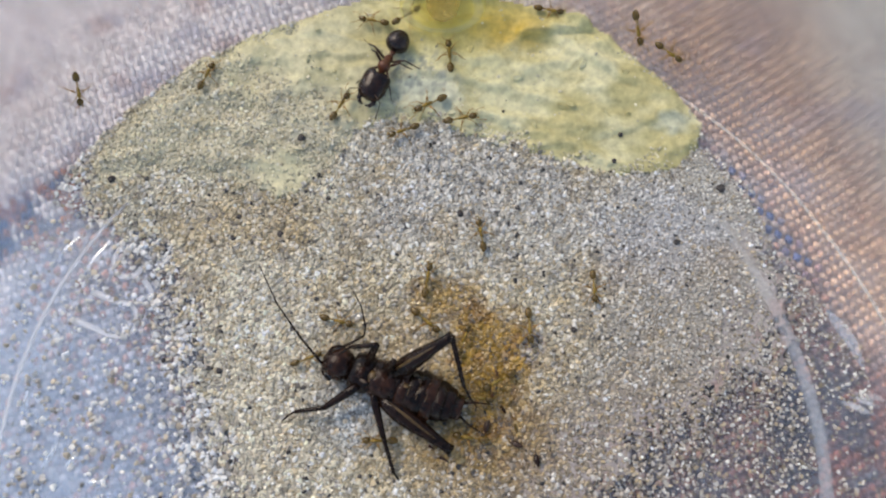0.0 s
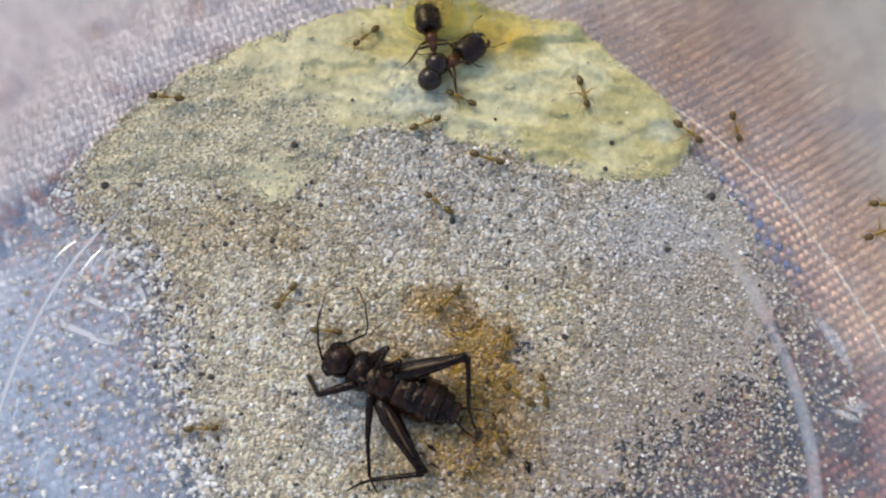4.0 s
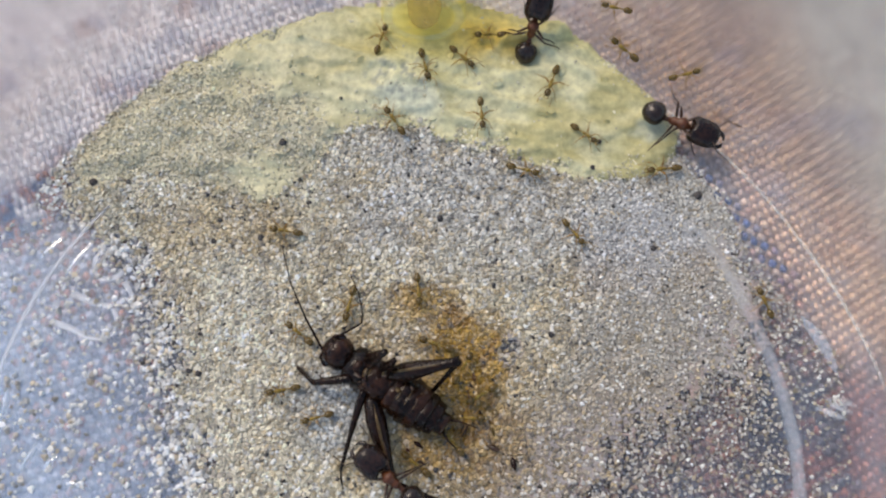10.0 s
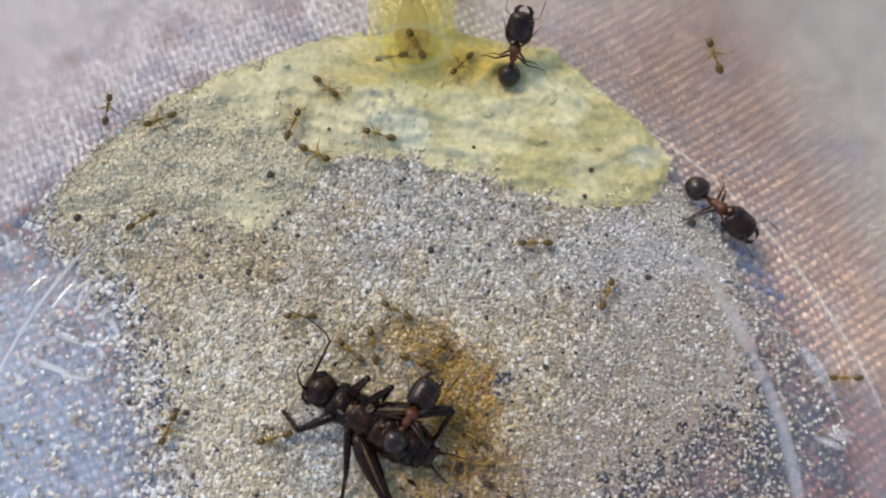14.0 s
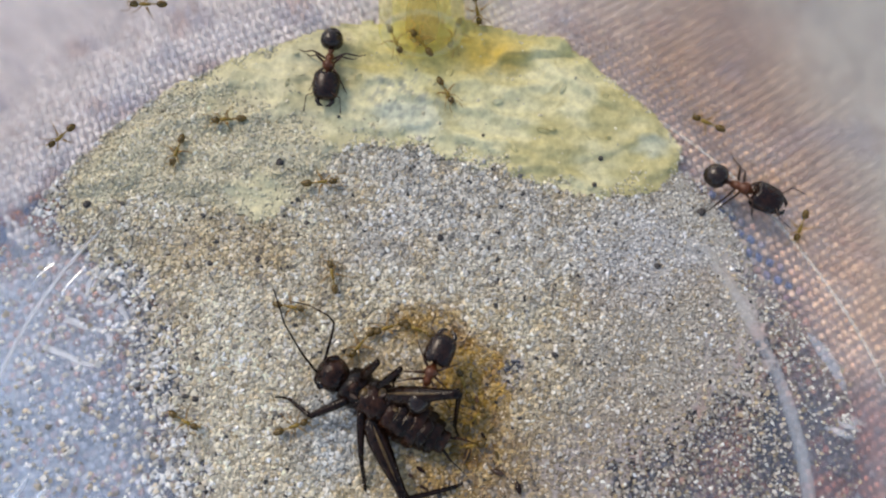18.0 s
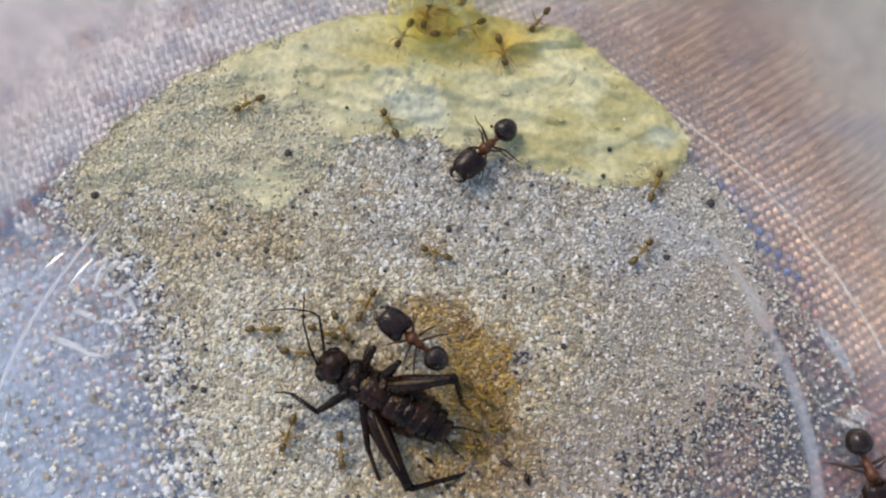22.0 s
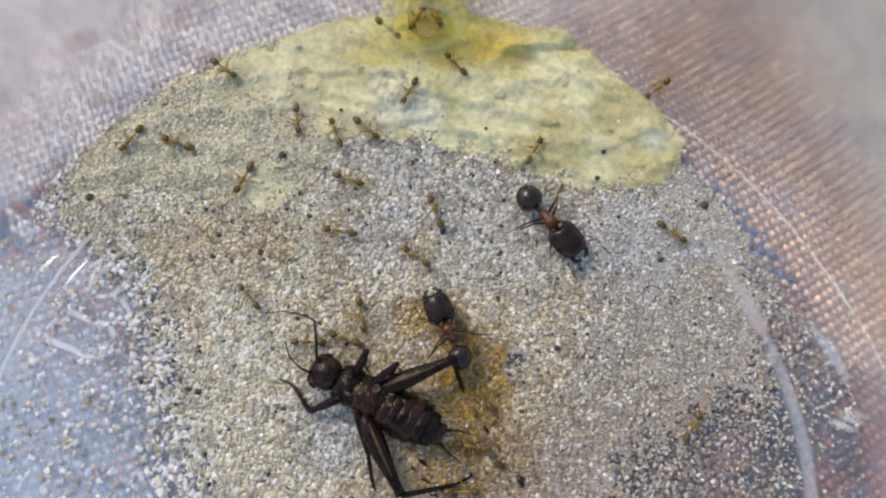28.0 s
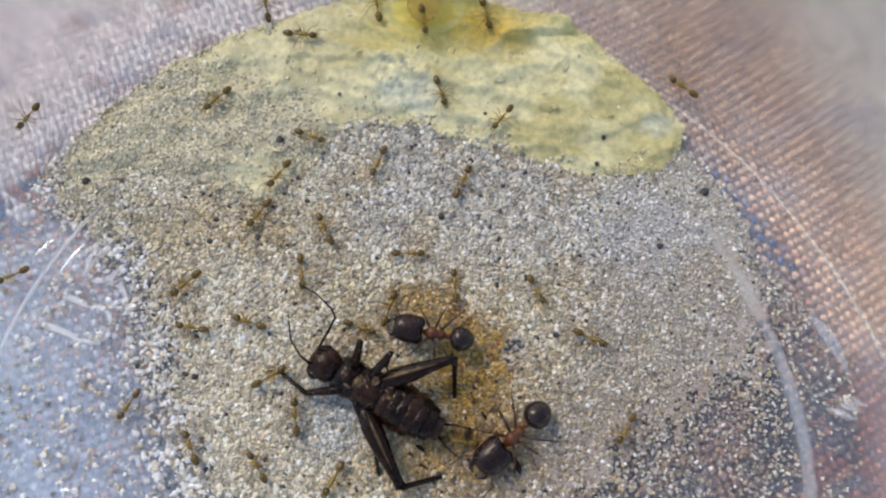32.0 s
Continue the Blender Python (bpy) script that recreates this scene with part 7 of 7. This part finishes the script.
    crawl(workers[35], 0.5, [(0, 44.9, 5.7, 8.4, 121, 1), (2, 45.2, 6.0, 8.8, -152, 1), (3, 45.8, 3.0, 8.0, -76, 1), (6, 33.2, 5.7, 0.6, 148), (7, 46.4, 3.3, 8.8, 117, 1), (8, 45.8, 3.0, 8.1, 117, 1), (9, 46.2, 2.9, 8.4, 116, 1), (10, 46.8, 3.1, 9.0, 116, 1), (11, 47.2, 3.3, 9.5, 117, 1), (12, 46.7, 3.6, 9.2, 117, 1), (13, 46.9, 4.8, 9.8, 119, 1), (14, 46.9, 5.4, 10.0, 119, 1), (17, 46.3, 4.7, 9.3, 119, 1), (20, 46.2, 4.6, 9.1, 119, 1), (21, 46.1, 4.3, 8.9, 118, 1), (22, 45.7, 3.8, 8.3, 118, 1), (23, 45.5, 4.1, 8.3, 118, 1), (24, 46.0, 4.1, 8.8, 118, 1), (28, 46.1, 3.9, 8.7, 118, 1), (29, 46.0, 3.4, 8.5, 118, 1), (30, 46.1, 3.0, 8.3, 117, 1), (32, 46.1, 2.8, 8.3, 117, 1)])
    crawl(workers[36], 0.5, [(0, 45.6, -12.5, 3.7, 97, 1), (1, 45.7, -12.1, 3.8, 97, 1), (3, 46.2, -12.1, 4.3, 97, 1), (6, 46.6, -11.5, 4.8, 98, 1), (7, 46.9, -11.8, 5.1, 97, 1), (8, 46.4, -12.1, 4.5, 97, 1), (9, 46.8, -12.2, 4.9, 96, 1), (10, 47.3, -12.0, 5.4, 97, 1), (11, 47.6, -11.6, 5.8, 97, 1), (12, 47.2, -11.2, 5.4, -166, 1), (13, 47.4, -10.8, 5.7, -89, 1), (14, 41.1, -10.0, 0.6, 179), (17, 46.7, -11.0, 5.0, 98, 1), (18, 46.7, -11.2, 4.9, 98, 1), (19, 46.5, -10.9, 4.8, 98, 1), (20, 46.6, -11.1, 4.9, 98, 1), (21, 46.6, -11.5, 4.8, 98, 1), (22, 46.1, -12.0, 4.3, 97, 1), (23, 46.0, -11.7, 4.2, 97, 1), (24, 46.5, -11.6, 4.7, 97, 1), (28, 46.5, -11.8, 4.7, 97, 1), (29, 46.4, -12.4, 4.5, 97, 1), (30, 46.4, -12.8, 4.5, 96, 1), (32, 46.5, -13.0, 4.5, 96, 1)])
    crawl(workers[37], 0.5, [(0, -4.2, 32.6, 2.2, -179, 1), (1, -4.0, 32.7, 2.2, -180, 1), (2, -3.8, 33.1, 2.2, -180, 1), (3, -1.3, 33.1, 2.2, -119, 1), (6, -0.8, 27.7, 2.2, 177, 1), (7, -1.0, 27.0, 2.2, 0), (8, 5.1, 25.6, 0.8, 77), (9, 1.3, 25.9, 2.2, -172), (10, 5.7, 23.9, 0.8, 180), (11, -0.5, 26.0, 2.2, 92), (12, -2.5, 27.3, 2.2, 104), (13, -6.9, 27.9, 0.3, -92, 1), (14, -10.4, 21.4, 0.8, -42), (17, -8.3, 17.3, 0.8, 61), (18, -4.1, 24.6, 2.2, -67), (19, -6.3, 16.5, 0.8, -144), (20, -5.0, 10.6, 0.6, -109), (21, -5.1, 16.4, 0.8, 169), (22, -5.7, 15.1, 0.8, 118), (23, -7.6, 13.7, 0.8, 129), (24, -12.1, 7.7, 0.6, -60), (25, -15.4, 6.8, 0.6, 20), (28, -9.2, 9.2, 0.6, -21), (29, -11.2, 8.0, 0.6, 81), (30, -13.2, 9.9, 0.6, -176), (31, -18.2, 16.6, 0.8, -98), (32, -16.3, 8.2, 0.6, -128)])
    crawl(workers[38], 0.5, [(0, -4.1, 36.0, 2.2, -179, 1), (1, -4.0, 36.1, 2.2, -180, 1), (2, -3.8, 36.4, 2.2, -180, 1), (3, -3.5, 36.5, 2.2, 180, 1), (6, -3.0, 37.5, 2.2, 179, 1), (7, -2.8, 37.3, 2.2, 179, 1), (8, -3.6, 36.2, 2.2, 180, 1), (9, -3.0, 35.9, 2.2, 179, 1), (10, -2.2, 36.9, 2.2, 179, 1), (11, -1.5, 37.4, 2.2, 178, 1), (12, -1.5, 37.6, 2.2, 178, 1), (13, -0.8, 39.5, 2.2, 178, 1), (14, -0.7, 40.3, 2.2, 178, 1), (17, -1.7, 39.2, 2.2, 179, 1), (18, -1.9, 38.9, 2.2, 179, 1), (20, -1.8, 38.8, 2.2, -148, 1), (21, 1.4, 35.0, 2.2, -123, 1), (22, 0.7, 27.6, 2.2, -28, 1), (23, 0.9, 34.3, 2.2, 48, 1), (24, -2.2, 34.8, 2.2, -62, 1), (25, -2.3, 26.3, 2.2, -109), (28, -2.0, 26.4, 2.2, -119), (29, -2.3, 21.2, 0.8, -119), (30, -5.5, 25.6, 0.8, 159), (31, -4.9, 25.9, 2.2, 109), (32, -6.3, 26.8, 0.8, 99)])
    crawl(workers[39], 0.5, [(0, 11.4, 30.5, 5.3, 165, 1), (2, 11.8, 30.8, 5.7, 165, 1), (3, 12.1, 30.8, 5.8, 165, 1), (6, 12.6, 31.3, 6.4, 164, 1), (7, 20.0, 30.0, 8.1, -167, 1), (8, 19.9, 25.3, 3.8, 174, 1), (9, 27.5, 19.9, 3.6, -143, 1), (10, 26.5, 19.0, 2.2, 128, 1), (11, 37.3, 1.3, 0.6, -17), (12, 47.0, 0.1, 8.1, 113, 1), (13, 47.1, 1.4, 8.7, 114, 1), (14, 47.1, 1.9, 8.9, 115, 1), (17, 46.5, 1.3, 8.1, 114, 1), (18, 46.5, 1.0, 8.0, 114, 1), (19, 46.2, 1.3, 7.8, 114, 1), (20, 46.4, 1.1, 7.9, 114, 1), (21, 46.4, 0.8, 7.7, 114, 1), (22, 45.9, 0.3, 7.2, 114, 1), (23, 45.8, 0.6, 7.2, 114, 1), (24, 46.3, 0.6, 7.6, 114, 1), (28, 46.3, 0.4, 7.6, 114, 1), (29, 46.3, -0.1, 7.4, 113, 1), (30, 46.3, -0.5, 7.2, 113, 1), (32, 46.3, -0.7, 7.2, 112, 1)])
    crawl(workers[40], 0.5, [(0, -23.3, 30.4, 6.3, -161, 1), (1, -23.1, 30.5, 6.3, 19, 1), (2, -25.2, 30.4, 7.0, -55, 1), (3, -26.2, 17.1, 0.8, 159), (6, -39.2, 17.2, 3.7, 10, 1), (7, -34.5, 20.1, 2.8, -128, 1), (8, -24.0, 22.3, 0.8, -43), (9, -17.7, 21.0, 0.8, 0), (10, -5.9, 23.6, 0.8, 72), (11, -8.0, 24.0, 0.8, -170), (12, -17.6, 25.9, 0.1, -23, 1), (13, -20.0, 19.1, 0.8, -170), (14, -28.0, 18.1, 0.8, -159), (17, -27.4, 27.7, 5.5, 35, 1), (18, -29.1, 27.4, 6.0, 26, 1), (19, -28.0, 31.4, 9.1, 120, 1), (20, -27.9, 31.4, 9.0, 119, 1), (21, -28.5, 31.0, 8.9, 120, 1), (22, -29.0, 30.6, 8.8, 121, 1), (23, -28.8, 30.6, 8.7, 120, 1), (24, -28.4, 30.9, 8.8, 120, 1), (25, -28.5, 31.0, 8.9, 23, 1), (28, -30.7, 30.5, 9.4, -35, 1), (29, -32.0, 25.8, 6.0, -118, 1), (30, -20.8, 19.9, 0.8, 53), (31, -24.0, 20.1, 0.8, 32), (32, -18.1, 27.0, 1.4, 99, 1)])
    crawl(workers[41], 0.5, [(0, -19.9, -29.2, 0.6, 0), (1, -19.5, -29.0, 0.6, 0), (3, -19.1, -29.1, 0.6, 0), (6, -18.4, -28.4, 0.6, 0), (7, -18.3, -28.9, 0.6, 0), (8, -18.8, -29.5, 0.6, 0), (9, -18.1, -29.6, 0.6, 0), (10, -17.7, -29.0, 0.6, 0), (11, -17.1, -28.4, 0.6, -1), (12, -17.3, -27.6, 0.6, -1), (13, -17.0, -25.8, 0.6, -1), (14, -17.0, -25.1, 0.6, -1), (17, -17.6, -26.0, 0.6, -1), (18, -17.8, -26.3, 0.6, -1), (19, -9.7, -26.1, 0.6, 36), (20, -9.7, -20.3, 0.6, 39), (21, -10.0, -26.8, 0.6, -89), (22, -10.6, -27.3, 0.6, -89), (23, -10.4, -26.9, 0.6, -89), (24, -10.0, -26.9, 0.6, -89), (28, -10.0, -27.1, 0.6, 179), (29, -11.5, -27.8, 0.6, 98), (30, -11.6, -17.5, 0.6, 121), (31, -14.5, -17.0, 0.6, 160), (32, -14.0, -15.9, 0.6, 96)])
    crawl(majors[0], 0.25, [(0, -7.3, 19.6, 0.8, -118), (0.5, -8.3, 17.4, 0.8, -88), (1, -9.2, 21.1, 0.8, 23), (1.5, -5.6, 22.4, 0.8, 13), (2, -4.1, 22.2, 0.8, 40), (2.5, -3.4, 21.4, 0.8, 7), (3, -6.0, 20.4, 0.8, 5), (3.5, -3.7, 20.3, 0.8, 41), (5.5, 10.3, 21.9, 0.8, 22), (6, 11.4, 22.6, 0.8, 63), (7, 13.8, 24.9, 0.8, 72, 1), (7.5, 13.7, 27.6, 3.4, 68, 1), (8, 13.5, 26.8, 2.5, 63, 1), (8.5, 16.3, 25.0, 1.9, 152, 1), (9, 18.6, 22.8, 1.1, 177, 1), (9.5, 17.7, 20.0, 0.8, -59), (10, 25.4, 13.5, 0.8, -24), (10.5, 27.2, 14.4, 0.8, 28), (11, 27.2, 12.0, 0.8, -13), (11.5, 27.0, 10.7, 0.6, -47), (12, 26.0, 10.6, 0.6, -64), (12.5, 25.2, 11.8, 0.6, -43), (13, 27.5, 12.0, 0.8, -22), (13.5, 29.3, 10.4, 0.6, -49), (14, 29.8, 7.5, 0.6, -44), (14.5, 30.5, 5.9, 0.6, -38), (16.5, 31.8, 5.2, 0.6, -42), (17, 31.4, 6.2, 0.6, -45), (17.5, 30.7, 7.8, 0.6, -41), (18, 31.2, 8.3, 0.6, -27), (18.5, 31.8, 7.5, 0.6, -43), (19, 32.1, 4.6, 0.6, -62), (19.5, 33.9, 1.9, 0.6, -43), (20, 36.0, -1.8, 0.6, -53), (20.5, 38.0, -5.2, 0.6, -54), (21, 39.2, -10.3, 0.6, -70), (21.5, 39.8, -14.0, 0.6, -76), (22, 39.9, -20.6, 0.6, -75), (23, 39.5, -27.2, 0.6, -115), (28, 14.1, -29.0, 0.6, -175), (32, 3.6, -30.0, 0.6, 177)])
    crawl(majors[1], 0.25, [(0, -2.0, 31.3, 2.2, -39, 1), (1.2, -2.7, 28.9, 2.2, -59, 1), (2, -2.9, 27.1, 2.2, -122), (2.5, -1.8, 25.8, 2.2, -125), (3, -3.2, 24.9, 2.2, -149), (3.5, -3.2, 23.6, 2.2, -140), (4.2, -1.0, 22.5, 0.8, 55), (5.5, 5.5, 26.7, 0.1, 148, 1), (6, 7.0, 26.6, 0.4, 134, 1), (7, 7.3, 25.4, 0.8, 34), (7.5, 11.3, 22.4, 0.8, 2), (8, 13.0, 22.0, 0.8, 6), (8.5, 12.6, 21.0, 0.8, 11), (9, 12.1, 20.3, 0.8, 5), (9.5, 9.4, 21.0, 0.8, 79), (10, 10.5, 24.5, 2.1, 89, 1), (10.5, 10.4, 26.6, 4.1, 100, 1), (10.8, 8.4, 26.4, 3.4, 46, 1), (11, 7.7, 25.7, 2.5, 13, 1), (11.5, 7.9, 25.5, 0.8, 126), (12, 8.7, 25.3, 2.4, 74, 1), (12.5, 9.4, 25.8, 3.0, 101, 1), (13, 10.0, 26.4, 3.8, 113, 1), (13.5, 11.2, 24.6, 0.8, 10), (14, 9.7, 25.0, 2.4, 88, 1), (14.5, 7.3, 25.5, 2.2, 25, 1), (16.5, -8.3, 25.0, 0.8, -110), (17, -9.6, 21.5, 0.8, -126), (17.5, -12.0, 21.2, 0.8, -130), (18, -11.1, 22.5, 0.8, -96), (18.5, -11.2, 25.2, 0.8, -116), (19, -8.7, 24.5, 0.8, -32), (19.5, -4.2, 23.0, 2.2, -14), (20, -0.5, 22.7, 0.8, 6), (20.5, 6.7, 21.6, 0.8, -12), (21, 8.9, 16.5, 0.8, -76), (21.5, 7.5, 11.4, 0.6, -132), (22, 4.4, 12.0, 0.8, -137), (22.25, 2.4, 14.2, 0.8, 175), (22.5, 1.0, 17.0, 0.8, 157), (23, 0.9, 19.3, 0.8, 131), (23.5, 2.0, 19.2, 0.8, 105), (24, 2.3, 22.0, 0.8, 110), (24.5, 0.1, 24.4, 2.2, 102), (25, -0.6, 32.5, 2.2, 81, 1), (32, -0.5, 33.6, 2.2, 81, 1)])
    crawl(majors[2], 0.25, [(0, -8.0, -30.6, 2.0, 128), (4.5, -4.8, -28.9, 2.0, 115), (5.5, -3.9, -24.6, 2.0, 116), (6, -2.3, -23.2, 2.0, 150), (7, -2.8, -22.3, 2.0, 144), (8, -3.2, -22.5, 2.0, 137), (9, -4.0, -23.1, 1.4, 122), (10, -4.3, -22.1, 3.2, 139), (11, -5.8, -19.8, 3.2, 128), (12, -6.4, -17.4, 3.2, 108), (13, -4.0, -15.9, 3.2, 150), (13.5, -2.1, -12.4, 3.2, 43), (14, -1.9, -12.9, 3.2, 56), (14.5, -1.7, -11.1, 3.2, 69), (16.5, 1.0, -11.3, 3.2, 2), (17, 0.4, -10.5, 3.2, 38), (17.5, -0.8, -9.3, 3.2, 70), (18, -0.9, -10.3, 3.2, 65), (18.5, -1.1, -10.8, 3.2, 71), (19, -1.8, -10.0, 3.2, 85), (19.5, -2.8, -9.7, 3.2, 106), (20, -3.5, -8.4, 3.2, 114), (20.5, -3.1, -7.1, 3.2, 114), (21, -3.0, -6.9, 3.2, 122), (21.5, -3.2, -7.8, 3.2, 140), (22.5, -2.7, -7.9, 3.2, 137), (23, -2.2, -7.7, 3.2, 134), (23.5, -2.5, -8.4, 3.2, 138), (24, -2.6, -8.3, 3.2, 137), (24.5, -3.3, -8.3, 3.2, 147), (25, -3.4, -8.4, 3.2, 163), (25.5, -2.9, -8.3, 3.2, 169), (27.5, -1.9, -8.0, 1.4, 132), (28, 0.8, -6.8, 1.4, 113), (28.5, -0.7, -6.3, 1.4, 112), (29, -0.6, -6.7, 1.4, 128), (29.5, -0.5, -7.7, 1.4, 158), (30, -0.3, -8.0, 1.4, -178), (30.5, -0.3, -8.8, 1.4, -179), (31, -0.6, -8.5, 1.4, 174), (32, -0.4, -8.3, 1.4, 168)])
    crawl(majors[3], 0.25, [(0, -2.4, 40.0, 2.2, -88, 1), (21.5, -0.8, 39.0, 2.2, -90, 1), (22.5, -1.0, 32.6, 2.2, -94, 1), (23, -1.0, 28.1, 2.2, -95, 1), (23.5, -1.0, 26.5, 2.2, -97), (24, -1.9, 23.8, 2.2, -104), (24.5, -2.2, 17.7, 0.8, -69), (25, 0.6, 15.7, 0.8, -33), (25.5, -0.1, 12.3, 0.8, -98), (26.5, 4.6, 9.8, 0.6, -60), (27.5, 10.9, 6.2, 0.6, -18), (28, 11.0, 4.5, 0.6, -50), (28.3, 9.8, 3.4, 0.6, -82), (28.6, 10.2, 2.3, 0.6, -78), (29, 10.5, -0.5, 0.6, -90), (29.2, 9.9, -0.5, 0.6, -101), (29.5, 8.6, -0.9, 0.6, -121), (29.8, 8.9, -1.1, 0.6, -116), (30, 9.3, -2.2, 0.6, -108), (30.4, 9.7, -7.2, 0.6, -103), (30.7, 10.2, -9.9, 0.6, -92), (31, 10.0, -12.6, 0.6, -77), (31.4, 9.5, -16.6, 0.6, -101), (31.6, 9.0, -16.6, 0.6, -114), (32, 7.1, -18.0, 0.6, -139)])


motions()
